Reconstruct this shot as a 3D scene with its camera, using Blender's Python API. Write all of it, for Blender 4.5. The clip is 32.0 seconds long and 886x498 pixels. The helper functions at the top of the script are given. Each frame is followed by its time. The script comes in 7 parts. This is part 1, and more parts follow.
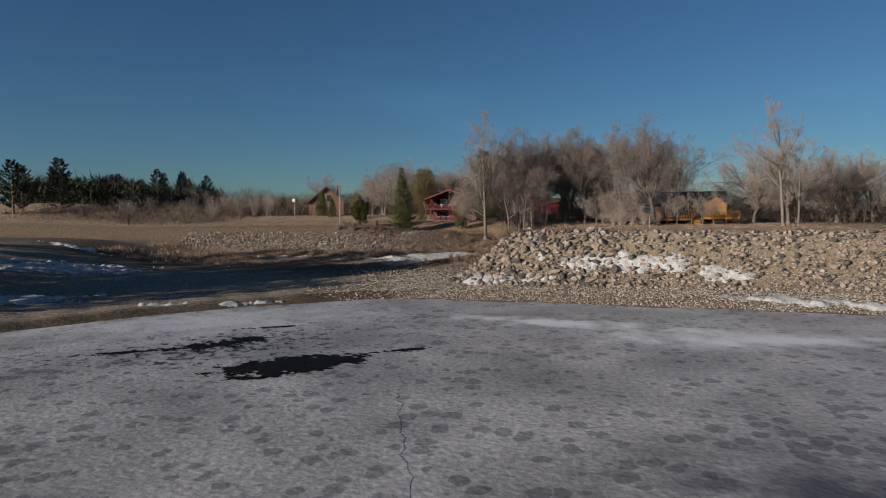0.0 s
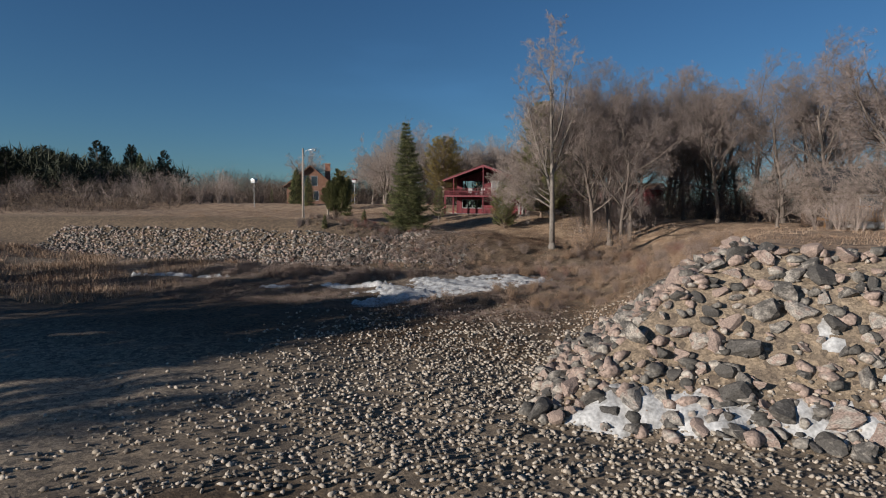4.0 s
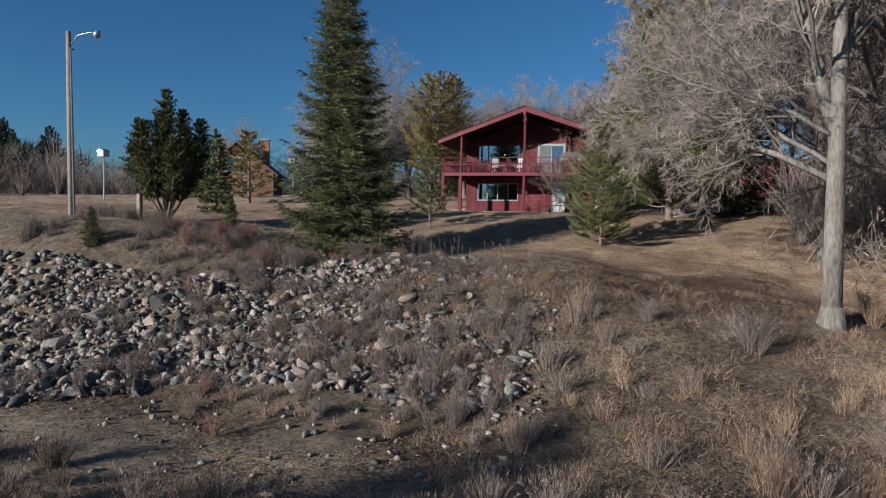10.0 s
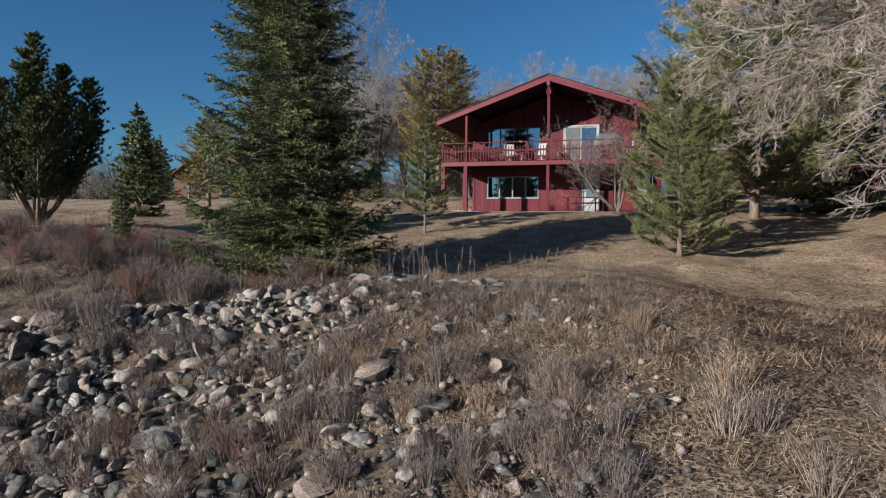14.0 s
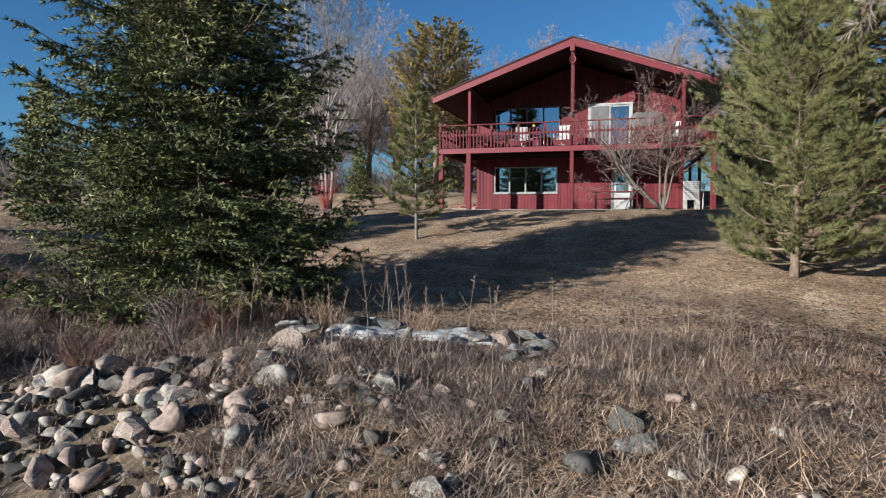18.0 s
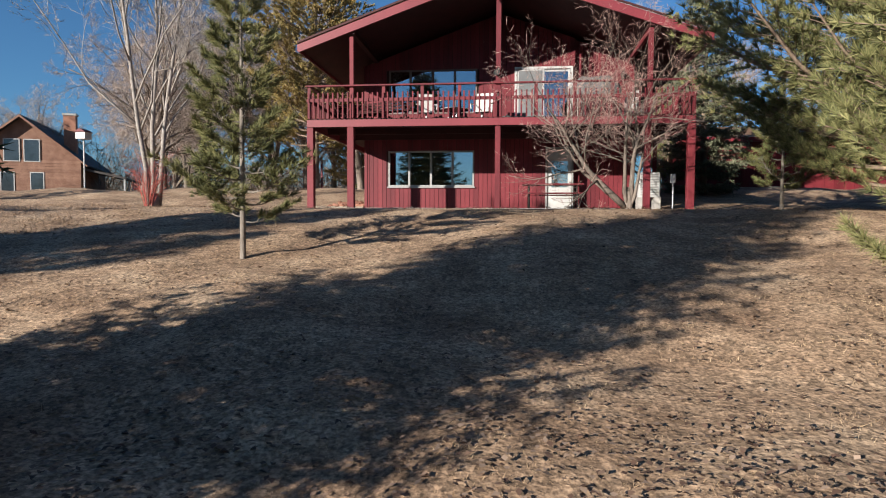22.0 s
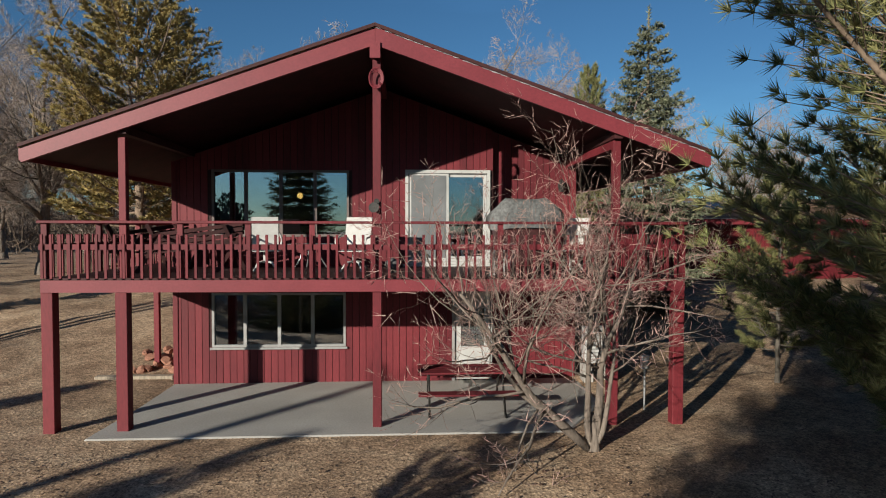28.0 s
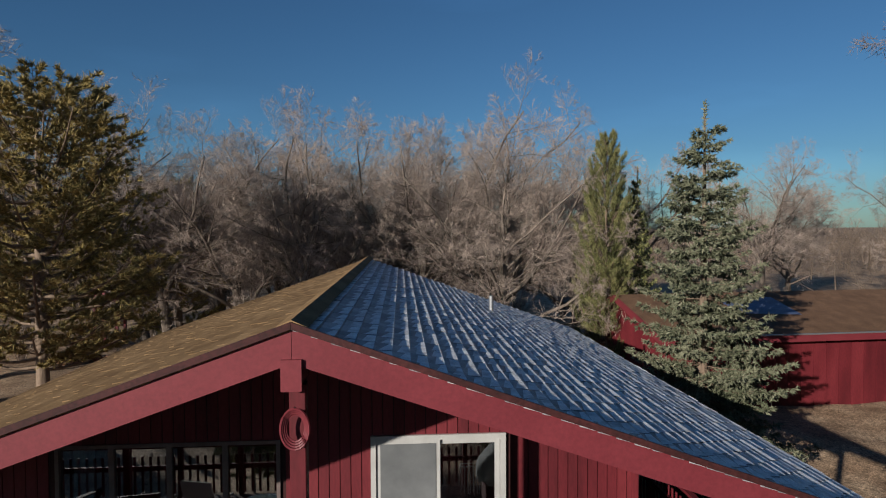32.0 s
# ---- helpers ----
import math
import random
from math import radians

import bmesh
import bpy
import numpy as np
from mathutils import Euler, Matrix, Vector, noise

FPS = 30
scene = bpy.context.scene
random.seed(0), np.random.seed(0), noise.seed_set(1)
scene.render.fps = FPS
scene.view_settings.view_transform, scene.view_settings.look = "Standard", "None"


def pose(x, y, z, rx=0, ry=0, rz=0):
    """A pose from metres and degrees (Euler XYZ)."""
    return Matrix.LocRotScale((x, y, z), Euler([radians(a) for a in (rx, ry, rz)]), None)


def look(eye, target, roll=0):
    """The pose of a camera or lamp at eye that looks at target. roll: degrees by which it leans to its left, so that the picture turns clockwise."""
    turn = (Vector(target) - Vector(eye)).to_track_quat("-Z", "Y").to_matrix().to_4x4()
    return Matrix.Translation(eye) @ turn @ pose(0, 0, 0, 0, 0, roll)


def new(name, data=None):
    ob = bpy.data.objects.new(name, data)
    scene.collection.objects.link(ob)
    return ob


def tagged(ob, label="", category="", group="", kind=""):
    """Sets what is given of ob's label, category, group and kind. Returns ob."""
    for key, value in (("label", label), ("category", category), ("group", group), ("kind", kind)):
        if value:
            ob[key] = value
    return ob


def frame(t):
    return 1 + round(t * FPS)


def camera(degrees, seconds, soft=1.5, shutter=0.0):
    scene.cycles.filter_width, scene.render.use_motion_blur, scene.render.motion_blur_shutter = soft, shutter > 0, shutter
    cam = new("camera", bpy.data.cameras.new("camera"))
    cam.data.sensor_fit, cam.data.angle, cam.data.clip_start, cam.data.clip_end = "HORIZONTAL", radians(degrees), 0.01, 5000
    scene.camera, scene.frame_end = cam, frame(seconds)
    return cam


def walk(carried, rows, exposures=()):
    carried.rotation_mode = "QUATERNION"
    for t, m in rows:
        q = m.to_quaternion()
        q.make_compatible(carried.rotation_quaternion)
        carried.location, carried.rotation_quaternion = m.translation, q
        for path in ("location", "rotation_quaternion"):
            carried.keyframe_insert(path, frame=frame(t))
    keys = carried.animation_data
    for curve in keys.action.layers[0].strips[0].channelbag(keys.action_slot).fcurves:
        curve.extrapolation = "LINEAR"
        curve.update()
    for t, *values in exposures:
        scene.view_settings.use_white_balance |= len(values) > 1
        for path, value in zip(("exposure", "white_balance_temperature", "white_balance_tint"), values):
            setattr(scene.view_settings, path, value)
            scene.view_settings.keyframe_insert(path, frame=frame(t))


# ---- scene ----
cam = camera(71.6, 32.0, soft=1.1)
PATH = [
    (0, (32.955, -127.368, 8.45), (32.434, -125.441, 8.335), -0.5),
    (0.5, (31.621, -122.053, 8.406), (31.081, -120.13, 8.289), -0.6),
    (1, (30.202, -116.718, 8.303), (29.612, -114.811, 8.187), -0.6),
    (1.5, (28.596, -111.359, 8.14), (27.979, -109.46, 8.024), -0.6),
    (2, (26.873, -105.682, 8.057), (26.256, -103.783, 7.941), -0.6),
    (2.5, (24.984, -99.718, 7.989), (24.374, -97.817, 7.869), -0.7),
    (3, (23.01, -93.528, 7.881), (22.406, -91.625, 7.759), -0.2),
    (3.5, (20.95, -87.546, 7.865), (20.367, -85.638, 7.729), 0.3),
    (5.5, (13.499, -65.486, 7.668), (12.937, -63.571, 7.54), 0.7),
    (6, (12.265, -61.035, 7.536), (11.702, -59.12, 7.407), 0.7),
    (6.5, (11.301, -57.178, 7.356), (10.733, -55.265, 7.228), 0.7),
    (7, (10.257, -53.753, 7.243), (9.695, -51.837, 7.116), 0.9),
    (7.5, (9.328, -50.453, 7.155), (8.765, -48.538, 7.031), 0.9),
    (8, (8.484, -47.505, 7.034), (7.922, -45.59, 6.913), 1.1),
    (8.5, (7.643, -45.007, 6.936), (7.089, -43.089, 6.819), 1.2),
    (9, (7.003, -42.847, 6.958), (6.451, -40.929, 6.835), 1.0),
    (9.5, (6.408, -40.959, 6.918), (5.86, -39.04, 6.796), 1.2),
    (10, (5.956, -39.278, 6.857), (5.408, -37.358, 6.739), 0.9),
    (10.5, (5.412, -37.743, 6.816), (4.868, -35.822, 6.697), 1.3),
    (11, (4.952, -36.447, 6.75), (4.416, -34.523, 6.638), 1.4),
    (11.5, (4.61, -35.352, 6.734), (4.072, -33.428, 6.623), 1.5),
    (12, (4.245, -34.32, 6.73), (3.714, -32.395, 6.62), 1.5),
    (12.5, (3.952, -33.237, 6.66), (3.424, -31.31, 6.559), 1.2),
    (13, (3.723, -32.111, 6.672), (3.185, -30.187, 6.565), 1.1),
    (14, (3.506, -30.562, 6.576), (2.952, -28.643, 6.48), 0.3),
    (17, (2.453, -26.183, 6.669), (1.882, -24.269, 6.567), -0.3),
    (18, (1.863, -24.728, 6.687), (1.312, -22.808, 6.583), 0.1),
    (19, (1.381, -23.128, 6.673), (0.916, -21.186, 6.568), 0.1),
    (20, (1.008, -21.294, 6.636), (0.639, -19.331, 6.541), -0.0),
    (21.5, (0.522, -18.142, 6.655), (0.228, -16.166, 6.561), 0.2),
    (22, (0.45, -17.164, 6.666), (0.226, -15.179, 6.572), 0.3),
    (22.5, (0.48, -16.236, 6.706), (0.347, -14.243, 6.618), -0.6),
    (23, (0.428, -15.396, 6.72), (0.474, -13.398, 6.625), 0.8),
    (23.5, (0.424, -14.644, 6.907), (0.525, -12.649, 6.813), 0.5),
    (24, (0.46, -13.85, 7.149), (0.563, -11.855, 7.061), 0.4),
    (26.5, (0.561, -11.326, 9.186), (0.674, -9.331, 9.1), 0.6),
    (27, (0.673, -10.999, 9.501), (0.773, -9.003, 9.428), 0.1),
    (28, (0.568, -10.279, 10.337), (0.676, -8.283, 10.274), 0.1),
    (28.5, (0.542, -9.815, 10.705), (0.655, -7.819, 10.652), 0.3),
    (29, (0.52, -9.304, 11.077), (0.635, -7.307, 11.041), 0.1),
    (30, (0.662, -8.16, 12.159), (0.77, -6.164, 12.113), 0.4),
    (31, (0.827, -6.804, 13.287), (0.945, -4.808, 13.235), -0.1),
    (32, (0.901, -5.16, 14.461), (1.038, -3.166, 14.396), -0.3),
]
walk(cam, [(t, look(eye, target, roll)) for t, eye, target, roll in PATH],
     [(0, 0.13, 6550, 10), (3, 0.21, 6350, 10), (6, 0.4, 5900, 8), (9, 0.47, 5700, 6), (14, 0.66, 5750, 3), (17, 0.92, 5800, 3), (19, 1.05, 5800, 7), (21, 1.12, 6000, 9),
      (24, 1.24, 6800, 8), (27, 0.8, 6550, 5), (28, 0.64, 6450, 4), (29, 0.45, 6400, 5), (30, 0.34, 6350, 6), (32, 0.26, 6350, 8)])

# ---------------------------------------------------------------- light
SUN_WAY = Vector((2.84, 3.42, -1.17)).normalized()
world = bpy.data.worlds.new("sky")
world.use_nodes = True
scene.world = world
wn, wl = world.node_tree.nodes, world.node_tree.links
sky = wn.new("ShaderNodeTexSky")
sky.sky_type, sky.sun_disc = "NISHITA", False
sky.sun_elevation, sky.sun_rotation = math.asin(-SUN_WAY.z), math.atan2(-SUN_WAY.x, -SUN_WAY.y)
sky.altitude, sky.air_density, sky.dust_density, sky.ozone_density = 400, 1.0, 0.35, 3.6
tint = wn.new("ShaderNodeVectorMath")
tint.operation = "MULTIPLY"
tint.inputs[1].default_value = (0.69, 0.96, 1.13)
wl.new(sky.outputs[0], tint.inputs[0])
# faint streaks of cirrus
way, veil, thin = wn.new("ShaderNodeTexCoord"), wn.new("ShaderNodeTexNoise"), wn.new("ShaderNodeMapRange")
stretch_sky = wn.new("ShaderNodeMapping")
stretch_sky.inputs["Scale"].default_value = (1.2, 1.2, 5.0)
stretch_sky.inputs["Rotation"].default_value = (radians(22), radians(14), radians(20))
wl.new(way.outputs["Generated"], stretch_sky.inputs[0])
wl.new(stretch_sky.outputs[0], veil.inputs[0])
veil.inputs["Scale"].default_value, veil.inputs["Detail"].default_value = 1.6, 6
thin.inputs[1].default_value, thin.inputs[2].default_value, thin.inputs[3].default_value, thin.inputs[4].default_value = 0.55, 0.85, 1.0, 1.2
wl.new(veil.outputs[0], thin.inputs[0])
clouded = wn.new("ShaderNodeVectorMath")
clouded.operation = "SCALE"
wl.new(tint.outputs[0], clouded.inputs[0])
wl.new(thin.outputs[0], clouded.inputs["Scale"])
wl.new(clouded.outputs[0], wn["Background"].inputs[0])
wn["Background"].inputs[1].default_value = 0.048
sun = new("sun", bpy.data.lights.new("sun", "SUN"))
sun.data.energy, sun.data.angle, sun.data.color = 5.0, radians(0.55), (1.0, 0.91, 0.81)
sun.matrix_world = look(-SUN_WAY * 300, (0, 0, 0))


# ---------------------------------------------------------------- materials
def surf(name, colours, scale=3.0, detail_scale=40.0, rough=0.8, bump=0.3, bump_dist=0.01, metal=0.0,
         rand=0.0, island=0.0, stretch=(1, 1, 1), spec=0.3, mottle=0.35):
    """A worn surface: colours blended by a broad noise, broken up by a fine one, with relief and variation from piece to piece."""
    m = bpy.data.materials.new(name)
    m.use_nodes = True
    n, l = m.node_tree.nodes, m.node_tree.links
    p = n["Principled BSDF"]
    tc, mp = n.new("ShaderNodeTexCoord"), n.new("ShaderNodeMapping")
    mp.inputs["Scale"].default_value = stretch
    l.new(tc.outputs["Object"], mp.inputs[0])
    broad, fine = n.new("ShaderNodeTexNoise"), n.new("ShaderNodeTexNoise")
    broad.inputs["Scale"].default_value, broad.inputs["Detail"].default_value = scale, 5
    fine.inputs["Scale"].default_value, fine.inputs["Detail"].default_value = detail_scale, 4
    l.new(mp.outputs[0], broad.inputs[0])
    l.new(mp.outputs[0], fine.inputs[0])
    ramp = n.new("ShaderNodeValToRGB")
    while len(ramp.color_ramp.elements) < len(colours):
        ramp.color_ramp.elements.new(0.5)
    for i, (e, c) in enumerate(zip(ramp.color_ramp.elements, colours)):
        e.position, e.color = 0.28 + 0.44 * i / max(1, len(colours) - 1), (*c, 1)
    key = broad.outputs[0]
    if rand or island:
        src = n.new("ShaderNodeObjectInfo").outputs["Random"] if rand else n.new("ShaderNodeNewGeometry").outputs["Random Per Island"]
        sub = n.new("ShaderNodeMath")
        sub.operation = "MULTIPLY_ADD"
        l.new(src, sub.inputs[0])
        sub.inputs[1].default_value, sub.inputs[2].default_value = (rand or island), -0.5 * (rand or island)
        add = n.new("ShaderNodeMath")
        l.new(key, add.inputs[0])
        l.new(sub.outputs[0], add.inputs[1])
        key = add.outputs[0]
    l.new(key, ramp.inputs[0])
    mr = n.new("ShaderNodeMapRange")
    mr.inputs[1].default_value, mr.inputs[2].default_value = 0.3, 0.7
    mr.inputs[3].default_value, mr.inputs[4].default_value = 1 - mottle, 1 + mottle
    l.new(fine.outputs[0], mr.inputs[0])
    mul = n.new("ShaderNodeVectorMath")
    mul.operation = "MULTIPLY"
    l.new(ramp.outputs[0], mul.inputs[0])
    l.new(mr.outputs[0], mul.inputs[1])
    l.new(mul.outputs[0], p.inputs["Base Color"])
    p.inputs["Roughness"].default_value, p.inputs["Metallic"].default_value = rough, metal
    p.inputs["Specular IOR Level"].default_value = spec
    if bump:
        b = n.new("ShaderNodeBump")
        b.inputs["Strength"].default_value, b.inputs["Distance"].default_value = bump, bump_dist
        l.new(fine.outputs[0], b.inputs["Height"])
        l.new(b.outputs[0], p.inputs["Normal"])
    return m


RED = surf("red_stain", [(0.074, 0.008, 0.012), (0.112, 0.0125, 0.018), (0.142, 0.018, 0.024)], 1.6, 35, 0.62, 0.25, 0.004, rand=0.25, stretch=(1, 1, 0.25), mottle=0.15)
RED_FASCIA = surf("red_fascia_paint", [(0.128, 0.02, 0.027), (0.165, 0.028, 0.036)], 1.2, 30, 0.5, 0.15, 0.003, rand=0.2, mottle=0.1)
# weathered deck and bench boards; on the soffit its darkness stands in for shade
RED_DARK = surf("weathered_and_shaded_red", [(0.024, 0.006, 0.006), (0.046, 0.011, 0.011)], 2.5, 30, 0.7, 0.3, 0.004, rand=0.3)
WHITE = surf("white_paint", [(0.34, 0.335, 0.325), (0.43, 0.425, 0.415)], 3, 50, 0.45, 0.1, 0.002, mottle=0.06)
WOODGREY = surf("weathered_wood", [(0.20, 0.16, 0.12), (0.31, 0.26, 0.2)], 4, 40, 0.85, 0.4, 0.006, stretch=(1, 1, 0.1))
POLEWOOD = surf("pole_wood", [(0.22, 0.18, 0.15), (0.36, 0.31, 0.26)], 2, 40, 0.85, 0.4, 0.006, stretch=(1, 1, 0.08))
ORANGE = surf("fresh_cedar_boards", [(0.25, 0.115, 0.03), (0.33, 0.16, 0.045)], 1.5, 25, 0.7, 0.2, 0.004, rand=0.3, mottle=0.15)
# cabin wall under trees: their shade is put into this dark brown
SHADED_WALL = surf("tree_shaded_wall", [(0.05, 0.03, 0.02), (0.085, 0.052, 0.034)], 1.5, 20, 0.8, 0.3, 0.01)
BROWNLOG = surf("brown_log_stain", [(0.15, 0.075, 0.048), (0.25, 0.14, 0.095)], 1.5, 20, 0.7, 0.3, 0.01, rand=0.2)
SHINGLE = surf("tan_shingle", [(0.15, 0.09, 0.045), (0.215, 0.135, 0.067), (0.28, 0.182, 0.095)], 1.6, 60, 0.95, 0.35, 0.004, rand=0.2, spec=0.1, mottle=0.22)
SHINGLE_J = surf("tan_shingle_run", [(0.15, 0.09, 0.045), (0.215, 0.135, 0.067), (0.28, 0.182, 0.095)], 1.6, 60, 0.95, 0.35, 0.004, island=0.2, spec=0.1, mottle=0.22)
# shaded right-slope copy of the shingle, its blue-grey skylight put into the colour
SHADED_SHINGLE = surf("shaded_shingle", [(0.15, 0.155, 0.165), (0.24, 0.25, 0.27), (0.4, 0.41, 0.43)], 5.0, 45, 0.45, 0.5, 0.006, rand=0.4, spec=0.5, mottle=0.3)
SHADED_SHINGLE_J = surf("shaded_shingle_run", [(0.15, 0.155, 0.165), (0.24, 0.25, 0.27), (0.4, 0.41, 0.43)], 5.0, 45, 0.45, 0.5, 0.006, island=0.4, spec=0.5, mottle=0.3)
# pale lip colour that stands in for the sky's sheen
LIP_SHEEN = surf("sky_sheen_lip", [(0.42, 0.42, 0.43), (0.72, 0.73, 0.75), (0.86, 0.87, 0.88)], 7.0, 60, 0.5, 0.4, 0.004, spec=0.4, mottle=0.2)
BROWNROOF = surf("old_brown_shingle", [(0.1, 0.055, 0.032), (0.165, 0.095, 0.055)], 2.0, 30, 0.9, 0.4, 0.01, mottle=0.25)
DARKROOF = surf("dark_roofing", [(0.03, 0.028, 0.027), (0.055, 0.05, 0.048)], 1, 30, 0.7, 0.3, 0.01)
CONCRETE = surf("patio_concrete", [(0.27, 0.255, 0.235), (0.35, 0.335, 0.31)], 0.7, 30, 0.85, 0.3, 0.004, mottle=0.12)
ROCK = surf("field_stone", [(0.078, 0.071, 0.063), (0.178, 0.159, 0.138), (0.31, 0.277, 0.235), (0.26, 0.195, 0.16)], 2.2, 11, 0.9, 0.6, 0.02, rand=1.0, mottle=0.5)
ROCK_J = surf("field_stone_heap", [(0.082, 0.075, 0.066), (0.19, 0.17, 0.146), (0.34, 0.303, 0.255), (0.28, 0.21, 0.172)], 2.2, 11, 0.9, 0.6, 0.02, island=1.0, mottle=0.5)
PALEROCK = surf("pale_lichened_stone", [(0.12, 0.11, 0.098), (0.22, 0.205, 0.186), (0.32, 0.3, 0.275)], 3.5, 14, 0.9, 0.35, 0.012, rand=0.5, mottle=0.35)
PEBBLE = surf("shore_cobble", [(0.18, 0.152, 0.122), (0.3, 0.252, 0.195), (0.43, 0.37, 0.3)], 2, 30, 0.9, 0.5, 0.01, island=0.9, mottle=0.3)
BARK = surf("grey_bark", [(0.1, 0.08, 0.066), (0.19, 0.155, 0.128)], 3, 18, 0.95, 0.9, 0.03, stretch=(1, 1, 0.25))
PALEBARK = surf("pale_bark", [(0.13, 0.11, 0.092), (0.23, 0.2, 0.168)], 3, 16, 0.9, 0.8, 0.03, stretch=(1, 1, 0.25))
WHITEBARK = surf("birch_bark", [(0.18, 0.157, 0.137), (0.28, 0.25, 0.225)], 3, 14, 0.8, 0.4, 0.01)
TWIG = surf("grey_twigs", [(0.135, 0.107, 0.093), (0.26, 0.206, 0.18)], 1.5, 20, 0.9, 0, island=0.4)
TWIGPALE = surf("pale_twigs", [(0.23, 0.182, 0.154), (0.36, 0.29, 0.245)], 1.5, 20, 0.9, 0, island=0.4)
CRABTWIG = surf("pinkish_crabapple_twigs", [(0.2, 0.12, 0.105), (0.33, 0.22, 0.19)], 1.5, 20, 0.85, 0, island=0.4)
TWIGRED = surf("reddish_twigs", [(0.16, 0.085, 0.065), (0.26, 0.15, 0.11)], 1.5, 20, 0.9, 0, island=0.4)
REDOSIER = surf("red_osier_stems", [(0.2, 0.035, 0.03), (0.3, 0.07, 0.05)], 1.5, 20, 0.8, 0, island=0.4)
PINEBARK = surf("pine_bark", [(0.12, 0.085, 0.06), (0.23, 0.17, 0.125)], 3, 14, 0.95, 0.9, 0.03, stretch=(1, 1, 0.3))
SPRUCE = surf("spruce_needles", [(0.024, 0.031, 0.014), (0.078, 0.088, 0.034), (0.28, 0.275, 0.105)], 1.6, 12, 0.65, 0, island=0.5, mottle=0.25)
BLUESPRUCE = surf("blue_spruce_needles", [(0.07, 0.08, 0.045), (0.135, 0.145, 0.09), (0.21, 0.21, 0.14)], 0.9, 12, 0.7, 0, island=0.5, mottle=0.2)
PINE = surf("pine_needles", [(0.068, 0.076, 0.028), (0.142, 0.143, 0.052), (0.225, 0.21, 0.09)], 0.9, 12, 0.7, 0, island=0.5, mottle=0.2)
OLIVE = surf("olive_pine_needles", [(0.12, 0.1, 0.034), (0.26, 0.2, 0.07), (0.39, 0.29, 0.11)], 0.9, 12, 0.7, 0, island=0.5, mottle=0.2)
CEDAR = surf("juniper_foliage", [(0.036, 0.042, 0.015), (0.1, 0.105, 0.036), (0.19, 0.172, 0.06)], 0.9, 12, 0.75, 0, island=0.5, mottle=0.2)
DARKPINE = surf("dark_windbreak_needles", [(0.022, 0.026, 0.014), (0.045, 0.05, 0.026)], 0.9, 12, 0.8, 0, island=0.5)
DRYGRASS = surf("dry_tall_grass", [(0.17, 0.105, 0.065), (0.28, 0.187, 0.122), (0.4, 0.293, 0.205)], 0.25, 3, 0.85, 0, island=0.5, mottle=0.15)
GREYGRASS = surf("grey_dead_weeds", [(0.125, 0.088, 0.07), (0.21, 0.155, 0.124), (0.31, 0.24, 0.198)], 0.25, 3, 0.9, 0, island=0.5, mottle=0.15)
STRAW = surf("flattened_straw", [(0.16, 0.104, 0.076), (0.32, 0.226, 0.168), (0.5, 0.39, 0.3)], 0.8, 5, 0.8, 0, island=0.9, mottle=0.25)
TURF = surf("dormant_turf_blades", [(0.225, 0.152, 0.09), (0.33, 0.236, 0.142), (0.41, 0.312, 0.2)], 0.6, 3.5, 0.85, 0, island=0.5, mottle=0.22)
LEAF = surf("fallen_oak_leaves", [(0.1, 0.059, 0.041), (0.2, 0.128, 0.088), (0.28, 0.2, 0.145)], 0.9, 4, 0.8, 0, island=0.9, mottle=0.35)
RUST = surf("rusty_leaf_litter", [(0.13, 0.07, 0.035), (0.22, 0.125, 0.06), (0.31, 0.19, 0.1)], 0.7, 9, 0.85, 0, island=0.9, mottle=0.15)
DEADLEAF = surf("clinging_dead_leaves", [(0.27, 0.17, 0.11), (0.42, 0.3, 0.2)], 0.7, 9, 0.8, 0, island=0.7, mottle=0.15)
BRUSH = surf("far_brush", [(0.075, 0.054, 0.042), (0.155, 0.115, 0.085)], 0.3, 6, 0.95, 0, island=0.6)
SNOW = surf("old_snow", [(0.24, 0.228, 0.21), (0.44, 0.43, 0.412), (0.55, 0.54, 0.52)], 2.0, 8, 0.8, 0.4, 0.05, mottle=0.25)
METAL = surf("galvanised_metal", [(0.4, 0.41, 0.42), (0.52, 0.53, 0.54)], 4, 40, 0.4, 0.05, 0.002, metal=0.8, mottle=0.08)
IRON = surf("dark_iron", [(0.02, 0.02, 0.02), (0.05, 0.045, 0.04)], 6, 50, 0.55, 0.1, 0.002, metal=0.6)
CANVAS = surf("grey_grill_cover", [(0.07, 0.072, 0.072), (0.13, 0.13, 0.128)], 3, 20, 0.85, 0.4, 0.01)
SLING = surf("white_sling_fabric", [(0.36, 0.35, 0.335), (0.45, 0.44, 0.425)], 8, 200, 0.7, 0.2, 0.002, mottle=0.08)
INTERIOR = surf("interior_wall", [(0.16, 0.12, 0.09), (0.22, 0.17, 0.13)], 1, 12, 0.8, 0, mottle=0.1)
CURTAIN = surf("pale_curtain", [(0.42, 0.42, 0.4), (0.55, 0.55, 0.53)], 2, 30, 0.9, 0.2, 0.01, stretch=(6, 6, 0.4), mottle=0.1)
BLACK = surf("black_rubber", [(0.012, 0.012, 0.012), (0.03, 0.03, 0.03)], 4, 30, 0.7, 0, mottle=0.1)
CAR = surf("grey_car_paint", [(0.2, 0.22, 0.25), (0.26, 0.28, 0.31)], 1, 10, 0.25, 0, mottle=0.05)
TARP = surf("blue_tarp", [(0.05, 0.07, 0.13), (0.12, 0.15, 0.24)], 1.5, 20, 0.4, 0.3, 0.02)
BRICK = surf("chimney_brick", [(0.2, 0.09, 0.06), (0.3, 0.15, 0.1)], 3, 20, 0.9, 0.4, 0.01, rand=0.4)


